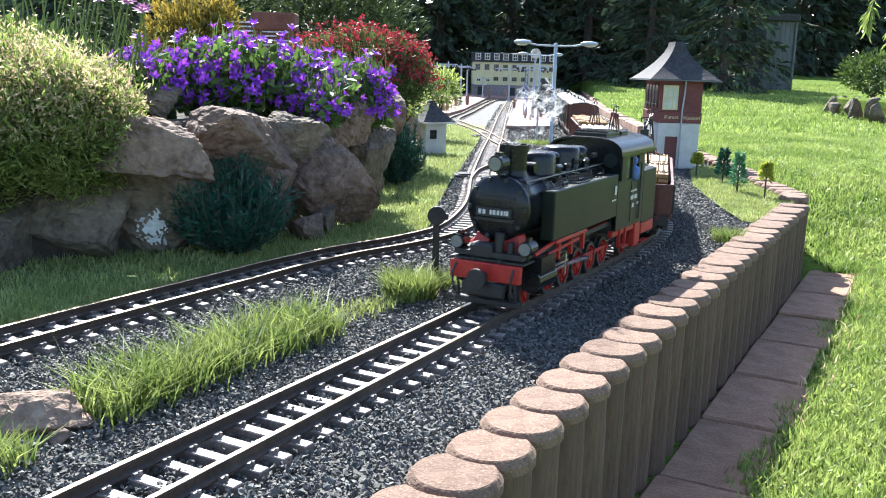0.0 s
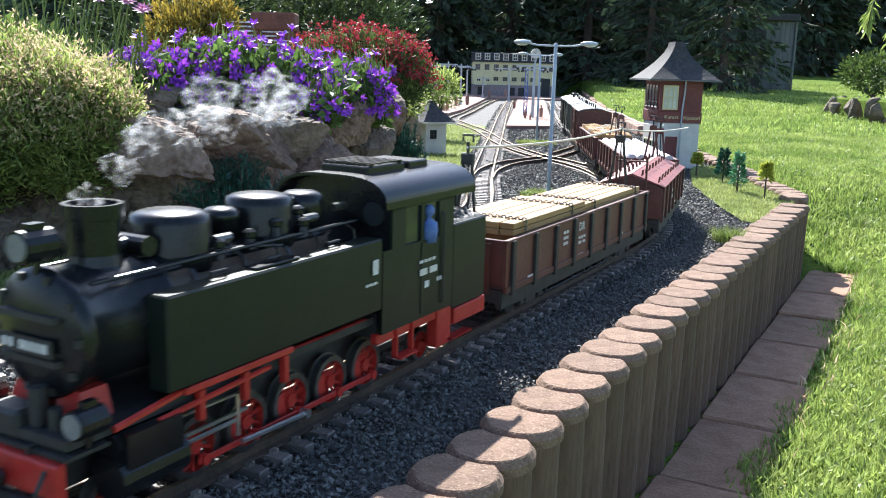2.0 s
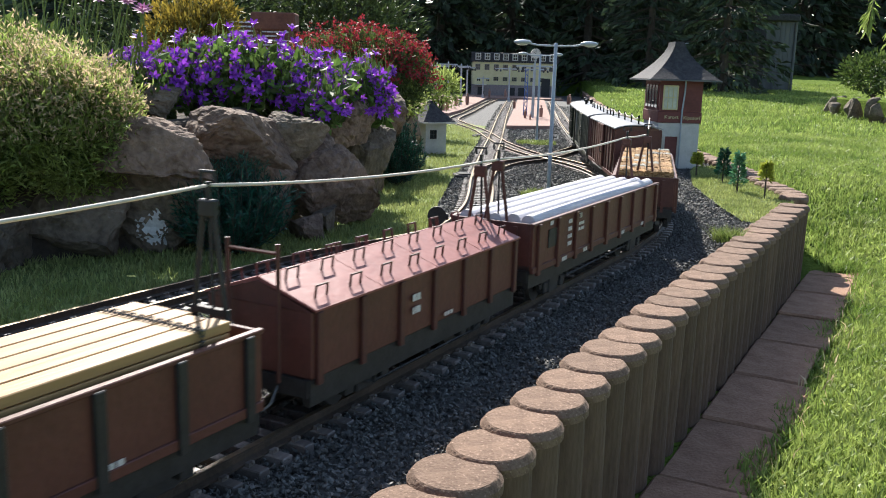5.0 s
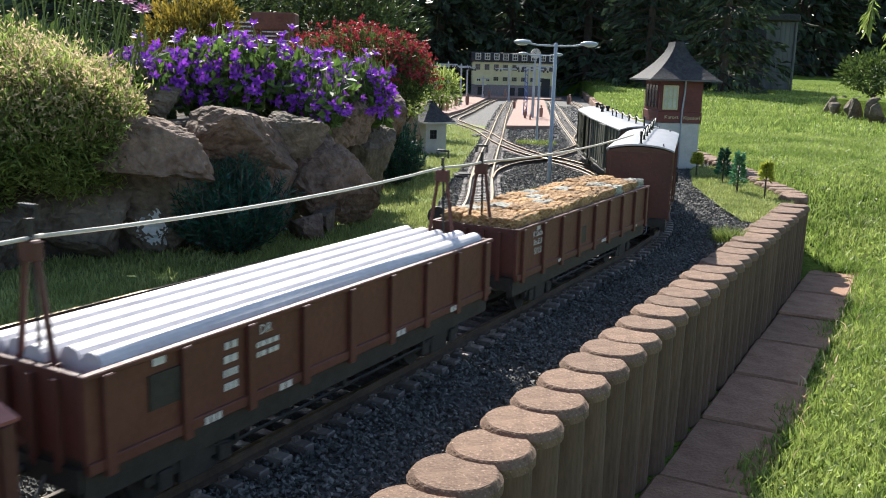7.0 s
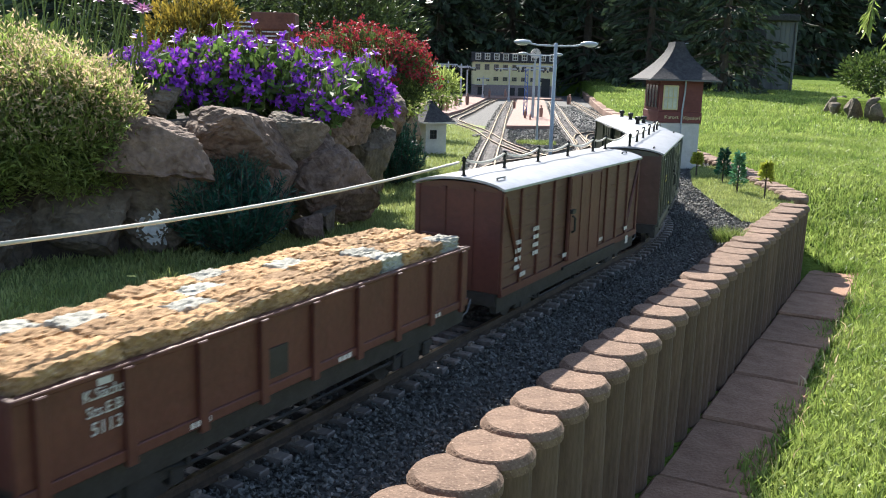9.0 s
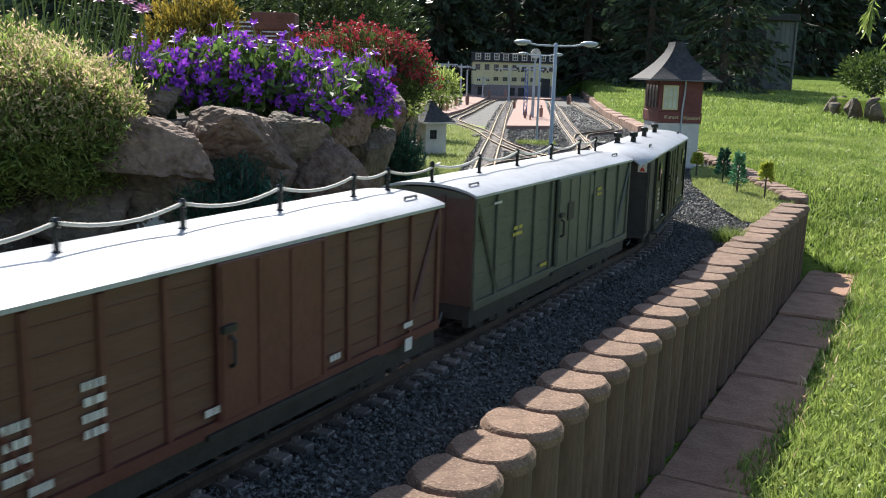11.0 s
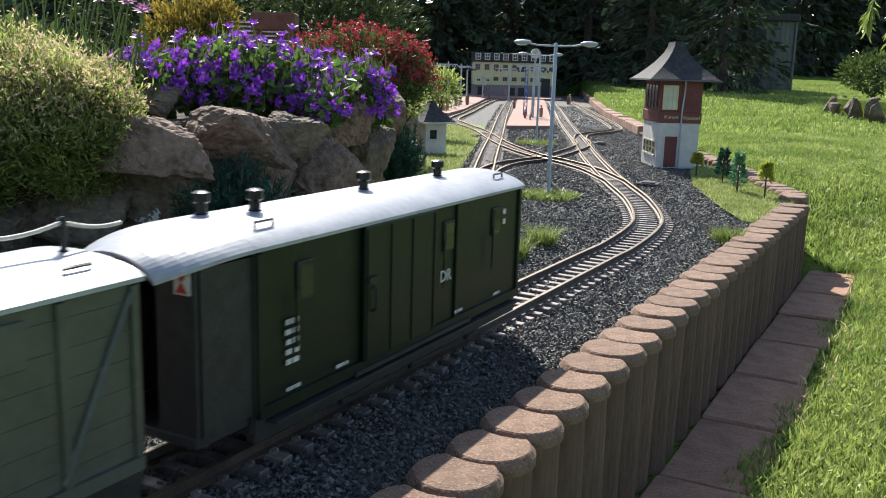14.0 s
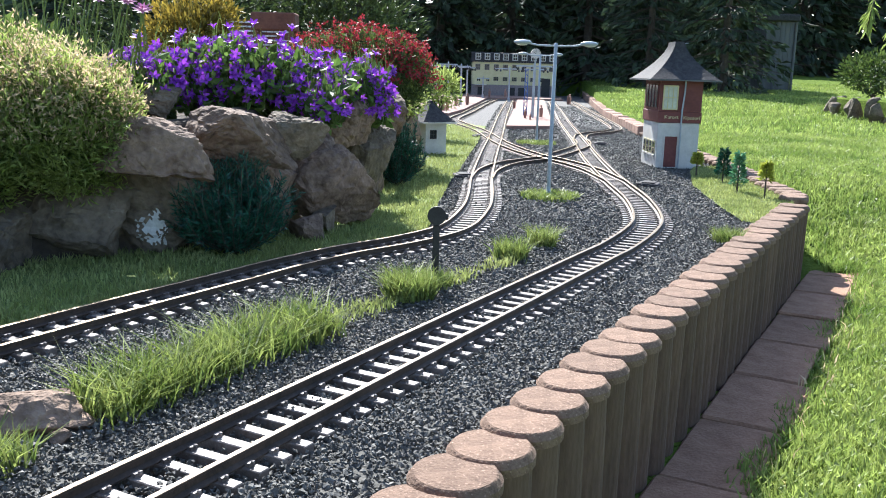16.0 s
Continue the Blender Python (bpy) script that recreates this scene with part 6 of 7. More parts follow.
st = RNG.uniform(size=len(C)) < 0.22
bell = plant("bellflower_plant", "spreading bellflower covered with violet star shaped blooms", "plant",
             [("leaf_mass", leaves("leaf_mass", C, 0.019, M_CLEAF, 0.2, 0.6), "small green leaves", "stuff"),
              ("stem_mass", blades("stem_mass", C[st], 0.05, 0.0012, M_STEM, 0.5), "thin green stems", "stuff")])


def flower_mesh(r, cup, petals, material):
    bm = bmesh.new()
    for i in range(petals):
        a = 2 * math.pi * i / petals
        w = math.pi / petals * 0.95
        pts = []
        for k, (rr, sp, z) in enumerate(((0.12, 0.9, 0.0), (0.45, 1.05, cup * 0.7), (0.72, 0.75, cup), (1.0, 0.05, cup * 1.02 + 0.08))):
            for s in (-1, 1):
                an = a + s * w * sp * (0.75 if k == 2 else 1)
                pts.append(bm.verts.new((r * rr * math.cos(an), r * rr * math.sin(an), r * z)))
        for k in range(3):
            bm.faces.new((pts[2 * k], pts[2 * k + 1], pts[2 * k + 3], pts[2 * k + 2]))
    rod(bm, (0, 0, -0.3 * r), (0, 0, 0.05 * r), 0.10 * r, 0.16 * r, 6)
    rod(bm, (0, 0, 0), (0, 0, 0.55 * r), 0.04 * r, 0.06 * r, 5)
    return finish("bloom", bm, material, False)


BELL = [flower_mesh(0.0092, c, 5, M_PURP) for c in (0.25, 0.5, 0.8)]
idx = np.nonzero((R[:, 2] > -0.45) & (R[:, 1] < 0.55))[0]
for k in RNG.permutation(idx)[:295]:
    o = new("bloom", BELL[int(RNG.integers(3))])
    o.parent = bell
    n = Vector(R[k]) + Vector((0.1, -0.55, 0.35)) + Vector(RNG.normal(size=3)) * 0.3
    s = float(RNG.uniform(0.75, 1.15))
    pos = Vector(C[k]) + Vector(R[k]) * (0.012 + 0.034 * float(RNG.uniform()) ** 2 * max(0.0, R[k][2]))
    o.matrix_basis = Matrix.Translation(pos) @ n.to_track_quat("Z", "Y").to_matrix().to_4x4() @ Matrix.Diagonal((s, s, s, 1))
for x, y, z in ((-0.332, 1.40, 0.275), (-0.318, 1.38, 0.262), (-0.392, 1.36, 0.263), (-0.300, 1.42, 0.282), (-0.285, 1.40, 0.258)):
    o = new("bloom", BELL[2])
    o.parent = bell
    o.matrix_basis = pose(x, y, z, 30, 15, 40 * x)
    bm = bmesh.new()
    rod(bm, (x, y, z), (x + 0.01, y + 0.01, 0.2), 0.0008, seg=5)
    part("stem", bm, M_STEM, bell)

# the smaller blooms deeper in the plant
fm = flower_mesh(0.0078, 0.6, 5, M_PURP)
fv = np.array([tuple(q.co) for q in fm.vertices])
ff = [tuple(q.vertices) for q in fm.polygons]
bv, bf = [], []
for k in RNG.permutation(idx)[:760]:
    n = Vector(R[k]) + Vector((0.1, -0.5, 0.2)) + Vector(RNG.normal(size=3)) * 0.45
    m = n.to_track_quat("Z", "Y").to_matrix()
    pos = C[k] + R[k] * 0.008 + RNG.normal(size=3) * 0.004
    o = len(bv) * len(fv)
    bv.append(fv @ np.array(m).T * RNG.uniform(0.7, 1.1) + pos)
    bf += [tuple(o + j for j in q) for q in ff]
o = new("bloom_mass", raw("bloom_mass", np.concatenate(bv), bf, M_PURP))
o.parent = bell
tagged(o, "dense violet blooms", kind="stuff")

# red flowered bush
C, R = [], []
for c, r, n in (((-0.215, 2.2, 0.215), (0.180, 0.12, 0.098), 5200), ((-0.11, 2.2, 0.20), (0.075, 0.10, 0.085), 1300), ((-0.33, 2.22, 0.21), (0.07, 0.1, 0.07), 900)):
    a, b = clump(c, r, n, 1.0, 0.55)
    C.append(a), R.append(b)
C, R = np.concatenate(C), np.concatenate(R)
up = R[:, 2] > -0.15
fl = up & (RNG.uniform(size=len(C)) < 0.40)
fp = np.repeat(C[fl] + R[fl] * RNG.uniform(0.004, 0.03, (int(fl.sum()), 1)), 5, axis=0) + RNG.normal(size=(5 * int(fl.sum()), 3)) * 0.002
plant("red_flowered_bush", "rounded bush covered with small dark red flowers", "shrub",
      [("leaf_mass", leaves("leaf_mass", C, 0.016, M_SHRUB, 0.3, 0.3), "fine green leaves", "stuff"),
       ("twig_mass", blades("twig_mass", C[::3] - R[::3] * 0.02, 0.04, 0.0014, M_STEM, 0.6), "thin twigs", "stuff"),
       ("bloom_mass", leaves("bloom_mass", fp, 0.0072, M_REDF, 0.1, 0.7), "small dark red flowers", "stuff")])


def bush(c, r, n, size, material, name, label, slim=0.4):
    a, b = clump(c, r, n, 1.0, 0.45)
    bm = bmesh.new()
    base = Vector((c[0], c[1], c[2] - r[2] * 1.15))
    for k in range(7):
        e = Vector(a[k * 7])
        rod(bm, base, base.lerp(e, 0.8), 0.03 * r[2] + 0.001, 0.01 * r[2] + 0.0004, 5)
    return plant(name, label, "shrub", [("leaf_mass", leaves(name, a, size, material, 0.3, slim, b * 0.6), "", "stuff"), ("branches", finish("branches", bm, M_BARK), "", "")])


bush((-0.56, 2.0, 0.26), (0.11, 0.09, 0.10), 3200, 0.017, M_YBUSH, "golden_conifer", "dense golden green dwarf conifer")
bush((-0.50, 2.02, 0.315), (0.045, 0.05, 0.05), 700, 0.015, M_YBUSH, "golden_conifer", "golden tipped dwarf conifer beside the stand")
bush((-0.02, 3.15, 0.16), (0.07, 0.06, 0.075), 1500, 0.014, M_SEDUM, "light_green_shrub", "small light green shrub behind the hut")
bush((-0.10, 2.30, 0.15), (0.05, 0.05, 0.05), 800, 0.013, M_SEDUM, "light_green_shrub", "small light green shrub at the bed edge")
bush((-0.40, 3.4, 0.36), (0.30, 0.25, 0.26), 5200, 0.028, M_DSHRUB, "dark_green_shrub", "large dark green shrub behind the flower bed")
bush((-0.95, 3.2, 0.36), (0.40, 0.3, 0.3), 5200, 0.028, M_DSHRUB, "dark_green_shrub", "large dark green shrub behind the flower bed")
bush((-0.75, 1.55, 0.2), (0.16, 0.15, 0.08), 2200, 0.022, M_SHRUB, "low_green_shrub", "low green leafy growth in the bed")

# tall stems with pink flowers
pink = thing("pink_scabious", "tall green flower stems with a few pink blooms", "plant")
for k in range(34):
    x0, y0 = -0.60 + 0.19 * random.random(), 1.22 + 0.08 * random.random()
    h, ln = random.uniform(0.12, 0.24), random.uniform(-0.03, 0.06)
    bm = bmesh.new()
    tube(bm, [(x0, y0, 0.14), (x0 + ln * 0.35, y0, 0.14 + h * 0.5), (x0 + ln, y0 - 0.01, 0.14 + h)], 0.0011, 5)
    part("stem", bm, M_STEM, pink)
b = np.stack([RNG.uniform(-0.60, -0.44, 150), RNG.uniform(1.2, 1.32, 150), np.full(150, 0.15)], 1)
o = new("long_leaves", blades("long_leaves", b, 0.11, 0.0034, M_STEM, 1.0))
o.parent = pink
tagged(o, "long narrow green leaves", kind="stuff")
for x, y, z in ((-0.396, 1.2, 0.288), (-0.452, 1.2, 0.300), (-0.425, 1.23, 0.300)):
    o = new("bloom", flower_mesh(0.0135, 0.25, 11, M_PINK))
    o.parent = pink
    o.matrix_basis = pose(x, y, z, 35, 10, 0)
    o2 = new("bloom_centre", flower_mesh(0.008, 0.5, 9, M_PINK))
    o2.parent = pink
    o2.matrix_basis = pose(x, y - 0.001, z + 0.002, 35, 10, 20)
    bm = bmesh.new()
    tube(bm, [(x, y + 0.001, z - 0.002), (x - 0.02, y + 0.02, 0.22), (x - 0.03, y + 0.03, 0.14)], 0.0012, 5)
    part("stem", bm, M_STEM, pink)


def plastic_shrub(x, y, h, wd, n, label):
    t = thing("model_shrub", label, "shrub", group="plastic model shrubs")
    bm = bmesh.new()
    pts, dirs = [], []
    for k in range(n):
        a, e = random.uniform(0, 6.283), random.uniform(0, 1) ** 0.7
        tip = Vector((x + math.cos(a) * wd * e, y + math.sin(a) * wd * e, -0.01 + h * random.uniform(0.55, 1.05) * (1 - 0.35 * e * e)))
        foot = Vector((x + math.cos(a) * wd * e * 0.12, y + math.sin(a) * wd * e * 0.12, -0.012))
        mid = foot.lerp(tip, 0.5) + Vector((math.cos(a), math.sin(a), -0.2)) * wd * 0.15
        tube(bm, [foot, mid, tip], 0.0007, 4)
        for j in range(64):
            u = 0.12 + 0.88 * j / 64
            q = foot.lerp(mid, u * 2) if u < 0.5 else mid.lerp(tip, u * 2 - 1)
            d = (tip - foot).normalized() + Vector((random.gauss(0, 0.7), random.gauss(0, 0.7), random.gauss(0, 0.4)))
            pts.append(tuple(q)), dirs.append(tuple(d.normalized()))
    o = new("needles", leaves("needles", np.array(pts), 0.0105, M_PLEAF, 0.1, 0.13, np.array(dirs)))
    o.parent = t
    tagged(o, kind="stuff")
    part("twig_frame", bm, M_BARK, t)


plastic_shrub(-0.262, 1.118, 0.120, 0.080, 190, "bushy dark green plastic conifer shrub before the boulders")
plastic_shrub(-0.098, 1.85, 0.135, 0.062, 120, "bushy dark green plastic conifer shrub on mossy grass")
plastic_shrub(-0.085, 2.72, 0.13, 0.03, 40, "small green plastic shrub beside the hut")
for x, y, h, m in ((0.610, 1.88, 0.070, M_FEATH), (0.630, 2.05, 0.065, M_PLEAF), (0.640, 1.80, 0.060, M_LIME), (0.600, 2.16, 0.045, M_LIME)):
    t = thing("model_tree", "tiny plastic model tree on the grass mat", "tree", group="tiny model trees")
    bm = bmesh.new()
    rod(bm, (x, y, -0.012), (x, y, h * 0.9), 0.0022, 0.0008, 6)
    part("trunk", bm, M_BARK, t)
    n = 420
    u = RNG.uniform(0.12, 1, n)
    if m is M_LIME:
        u = RNG.uniform(0.45, 1, n)
    a = RNG.uniform(0, 6.283, n)
    rr = (1 - u) * 0.026 + 0.002
    dirs = np.stack([np.cos(a), np.sin(a), np.full(n, 0.35)], 1)
    pts = np.stack([x + np.cos(a) * rr * 0.4, y + np.sin(a) * rr * 0.4, u * h], 1)
    o = new("crown", leaves("crown", pts, 0.012, m, 0.1, 0.3, dirs))
    o.parent = t
    tagged(o, kind="stuff")


# ---------------------------------------------------------------- railway buildings
def hip_roof(bm, hx, hy, z0, z1, rx, ry, curve=0.35, th=0.004, n=7):
    """A hipped roof with a bell-cast sweep, from eaves to a short ridge."""
    rings = [[(-hx * 0.97, -hy * 0.97, z0 - th), (hx * 0.97, -hy * 0.97, z0 - th), (hx * 0.97, hy * 0.97, z0 - th), (-hx * 0.97, hy * 0.97, z0 - th)]]
    for i in range(n + 1):
        t = i / n
        k = (1 - t) ** (1 + curve * 1.6)
        x, y = rx + (hx - rx) * k, ry + (hy - ry) * k
        z = z0 + (z1 - z0) * t
        rings.append([(-x, -y, z), (x, -y, z), (x, y, z), (-x, y, z)])
    return loft(bm, rings)


def window(parent, x0, x1, z0, z1, y, glass, frame_mat, nx=2, nz=2, depth=0.003, name="window"):
    """On a wall whose outside faces -y at y."""
    bm = bmesh.new()
    fr = min(0.003, (x1 - x0) * 0.12)
    for a, b in ((x0, x0 + fr), (x1 - fr, x1)):
        box(bm, a, b, y - depth, y + 0.0005, z0, z1)
    for a, b in ((z0, z0 + fr), (z1 - fr, z1)):
        box(bm, x0 + fr, x1 - fr, y - depth, y + 0.0005, a, b)
    for i in range(1, nx):
        xm = x0 + (x1 - x0) * i / nx
        box(bm, xm - fr * 0.3, xm + fr * 0.3, y - depth * 0.8, y, z0 + fr, z1 - fr)
    for i in range(1, nz):
        zm = z0 + (z1 - z0) * (0.5 if nz == 2 else i / nz)
        box(bm, x0 + fr, x1 - fr, y - depth * 0.75, y, zm - fr * 0.3, zm + fr * 0.3)
    w = part(name, bm, frame_mat, parent, "painted window frame")
    bm = bmesh.new()
    box(bm, x0 + fr * 0.5, x1 - fr * 0.5, y - depth * 0.4, y - 0.0002, z0 + fr * 0.5, z1 - fr * 0.5)
    part("pane", bm, glass, w)
    return w


def signal_box():
    t = thing("signal_box", "model signal box, white below, brown red boarding above, dark bell-cast roof", "building", pose(0.602, 2.455, -0.012, 0, 0, 1))
    hx, hy = 0.054, 0.082
    bm = bmesh.new()
    box(bm, -hx, hx, -hy, hy, 0, 0.118, 0.0006)
    part("lower_wall", bm, M_RENDER, t, "white rendered lower wall")
    bm = bmesh.new()
    box(bm, -hx - 0.003, hx + 0.003, -hy - 0.003, hy + 0.003, 0.1185, 0.147, 0.0008)
    part("board_band", bm, M_TRED, t, "brown red name band")
    bm = bmesh.new()
    box(bm, -hx - 0.001, hx + 0.001, -hy - 0.001, hy + 0.001, 0.1475, 0.229)
    part("upper_wall", bm, M_TRED, t, "brown red boarded upper wall")
    bm = bmesh.new()
    hip_roof(bm, hx + 0.036, hy + 0.034, 0.2295, 0.326, 0.012, 0.034, 0.40, 0.003, 10)
    roof = part("roof", bm, M_SLATE, t, "dark bell-cast felt roof")
    bm = bmesh.new()
    for sx, sy in ((1, 0), (-1, 0), (0, 1), (0, -1)):
        if sx:
            box(bm, sx * (hx + 0.037) - 0.002, sx * (hx + 0.037) + 0.002, -hy - 0.034, hy + 0.034, 0.2255, 0.2290)
        else:
            box(bm, -hx - 0.039, hx + 0.039, sy * (hy + 0.035) - 0.002, sy * (hy + 0.035) + 0.002, 0.2255, 0.2290)
    part("gutter", bm, M_SHED, roof, "grey gutter")
    bm = bmesh.new()
    tube(bm, [(0.012, -0.01, 0.316), (0.012, -0.01, 0.323), (0.028, -0.01, 0.3235)], 0.0009, 5)
    part("wire_hook", bm, M_BRIGHT, roof)
    w = window(t, -0.047, -0.008, 0.152, 0.214, -hy - 0.0015, M_CURT, M_CREAM, 3, 2)
    bm = bmesh.new()
    box(bm, -0.034, -0.002, -hy - 0.002, -hy + 0.001, 0.004, 0.083, 0.0006)
    d = part("door", bm, M_TRED, t, "brown red door")
    bm = bmesh.new()
    for a, b in ((-0.037, -0.0342), (-0.0018, 0.001)):
        box(bm, a, b, -hy - 0.003, -hy + 0.001, 0.0, 0.0862)
    box(bm, -0.0341, -0.0019, -hy - 0.003, -hy + 0.001, 0.0832, 0.0862)
    part("door_frame", bm, M_RENDER, t)
    bm = bmesh.new()
    tube(bm, [(0.008, -hy - 0.006, 0.226), (0.008, -hy - 0.0065, 0.20), (0.004, -hy - 0.0065, 0.15), (0.004, -hy - 0.0055, 0.0)], 0.0022, 8)
    part("drain_pipe", bm, M_GALV, t, "grey drain pipe")
    text("Kurort", 0.013, M_CREAM, t, pose(-0.022, -hy - 0.0036, 0.133, 90, 0, 0))
    text("Kipsdorf", 0.0128, M_CREAM, t, pose(0.031, -hy - 0.0036, 0.132, 90, 0, 0))
    # west side: office windows above, four small ones below
    for k in range(4):
        y = -hy + 0.016 + k * 0.034
        bm = bmesh.new()
        box(bm, -hx - 0.0018, -hx + 0.0005, y, y + 0.022, 0.034, 0.070, 0.0004)
        ww = part("window", bm, M_CREAM, t, "cream framed small window")
        bm = bmesh.new()
        for a in (0, 1):
            for b in (0, 1):
                box(bm, -hx - 0.0024, -hx - 0.0017, y + 0.002 + a * 0.0095, y + 0.0105 + a * 0.0095, 0.037 + b * 0.016, 0.051 + b * 0.016)
        part("pane", bm, M_GLASS, ww)
        bm = bmesh.new()
        box(bm, -hx - 0.005, -hx + 0.0005, y - 0.001, y + 0.023, 0.030, 0.0335)
        part("sill", bm, M_RENDER, ww)
        bm = bmesh.new()
        box(bm, -hx - 0.0030, -hx + 0.0005, y - 0.003, y + 0.026, 0.152, 0.218, 0.0004)
        ww = part("window", bm, M_TRED, t, "brown framed signal box window")
        bm = bmesh.new()
        box(bm, -hx - 0.0040, -hx - 0.0029, y, y + 0.023, 0.156, 0.214)
        part("pane", bm, M_GLASS, ww)


signal_box()


def hut():
    t = thing("platform_hut", "small white hut with dark tent roof on mossy grass", "building", pose(-0.047, 2.585, -0.012, 0, 0, 32))
    bm = bmesh.new()
    box(bm, -0.034, 0.034, -0.034, 0.034, 0, 0.092, 0.0006)
    part("wall", bm, M_RENDER, t)
    bm = bmesh.new()
    hip_roof(bm, 0.053, 0.053, 0.093, 0.150, 0.003, 0.003, 0.15)
    part("roof", bm, M_SLATE, t, "dark tent roof")
    bm = bmesh.new()
    for k in (-1, 1):
        box(bm, k * 0.054 - 0.001, k * 0.054 + 0.001, -0.054, 0.054, 0.0885, 0.0925)
        box(bm, -0.0525, 0.0525, k * 0.054 - 0.001, k * 0.054 + 0.001, 0.0885, 0.0925)
    part("eaves_board", bm, M_RENDER, t)
    window(t, -0.020, 0.0, 0.045, 0.070, -0.0345, M_GLASS, M_SLATE)
    bm = bmesh.new()
    box(bm, 0.0342, 0.0352, -0.012, 0.012, 0.002, 0.066)
    part("door", bm, M_CREAM, t)


hut()


def street_lamp(x, y, h, arm, label):
    t = thing("platform_lamp", label, "street lamp", pose(x, y, -0.012), "double arm lamps")
    bm = bmesh.new()
    lathe(bm, [(0.008, 0), (0.0075, 0.006), (0.0045, 0.008), (0.0038, 0.02), (0.0034, h), (0.001, h + 0.001)], seg=12)
    part("post", bm, M_GALV, t, "", True)
    for s in (-1, 1):
        bm = bmesh.new()
        tube(bm, [(0, 0, h - 0.005), (s * arm * 0.45, 0, h - 0.004), (s * arm * 0.7, 0, h - 0.001)], 0.0019, 8)
        a = part("arm", bm, M_GALV, t)
        bm = bmesh.new()
        ball(bm, (s * arm * 0.86, 0, h + 0.001), 1, arm * 0.24, 0.0085, 0.0048, u=14, v=8)
        part("lamp_head", bm, M_GALV, t, "grey drop shaped lamp head", True)
        bm = bmesh.new()
        ball(bm, (s * arm * 0.88, 0, h - 0.0025), 1, arm * 0.16, 0.0065, 0.0032, u=12, v=6)
        part("lens", bm, M_CURT, t, "clear lens")
        del a
    return t


street_lamp(0.204, 1.771, 0.292, 0.074, "grey double arm model street lamp in gravel")
street_lamp(0.314, 3.165, 0.298, 0.070, "grey double arm model street lamp before the platform")

# shunting signal
t = thing("shunting_signal", "black disc signal on a short post beside the track", "signal", pose(-0.008, 0.998, -0.014))
bm = bmesh.new()
box(bm, -0.0038, 0.0038, -0.003, 0.003, 0, 0.068, 0.0006)
part("post", bm, M_BLACKM, t)
bm = bmesh.new()
rod(bm, (0, -0.0045, 0.079), (0, -0.0015, 0.079), 0.0105, seg=20)
rod(bm, (0, -0.0015, 0.076), (0, 0.004, 0.076), 0.006, seg=12)
part("disc", bm, M_BLACKM, t, "black signal disc")
bm = bmesh.new()
rod(bm, (0.010, 0.0, 0.078), (0.013, 0.0, 0.078), 0.004, seg=10)
part("lamp", bm, M_BLACKM, t)

for x, y, r in ((0.041, 2.037, 10), (0.119, 3.304, 12), (0.447, 1.975, -20), (0.53, 3.118, 0)):
    t = thing("point_motor", "dark grey point motor box beside the switch", "point motor", pose(x, y, -0.016, 0, 0, r), "point motors")
    bm = bmesh.new()
    box(bm, -0.022, 0.022, -0.024, 0.024, 0, 0.011, 0.0015)
    part("housing", bm, M_SLATE, t)
    bm = bmesh.new()
    box(bm, -0.014, 0.014, -0.018, 0.018, 0.0112, 0.0135, 0.001)
    part("cover", bm, M_SLATE, t)

# ---------------------------------------------------------------- station
def slab_between(name, pts, z0, z1, material, label):
    bm = bmesh.new()
    loft(bm, [[(x, y, z) for x, y in pts] for z in (z0, z1)])
    return solo(name, bm, material, label, "platform", kind="structure")


slab_between("platform", [(0.249, 3.80), (0.455, 3.88), (0.80, 7.6), (0.575, 7.5)], -0.03, 0.004, M_PAVE, "pink paved island platform between tracks")
slab_between("platform", [(-0.03, 4.75), (0.005, 4.75), (0.10, 5.35), (0.34, 7.8), (1.0, 7.9), (1.0, 8.58), (-0.3, 8.58), (-0.25, 5.0)], -0.03, 0.0035, M_PAVE, "pink paved platform before the station building")
tagged(new("yard_gravel", raw("yard_gravel", *strip(lambda y: -0.1, lambda y: edge_x(y) - 0.03, np.arange(3.9, 9, 0.1), -0.0125, 0.002), M_FINE, True)), "pale grey fine gravel between the station tracks", "gravel", kind="structure")


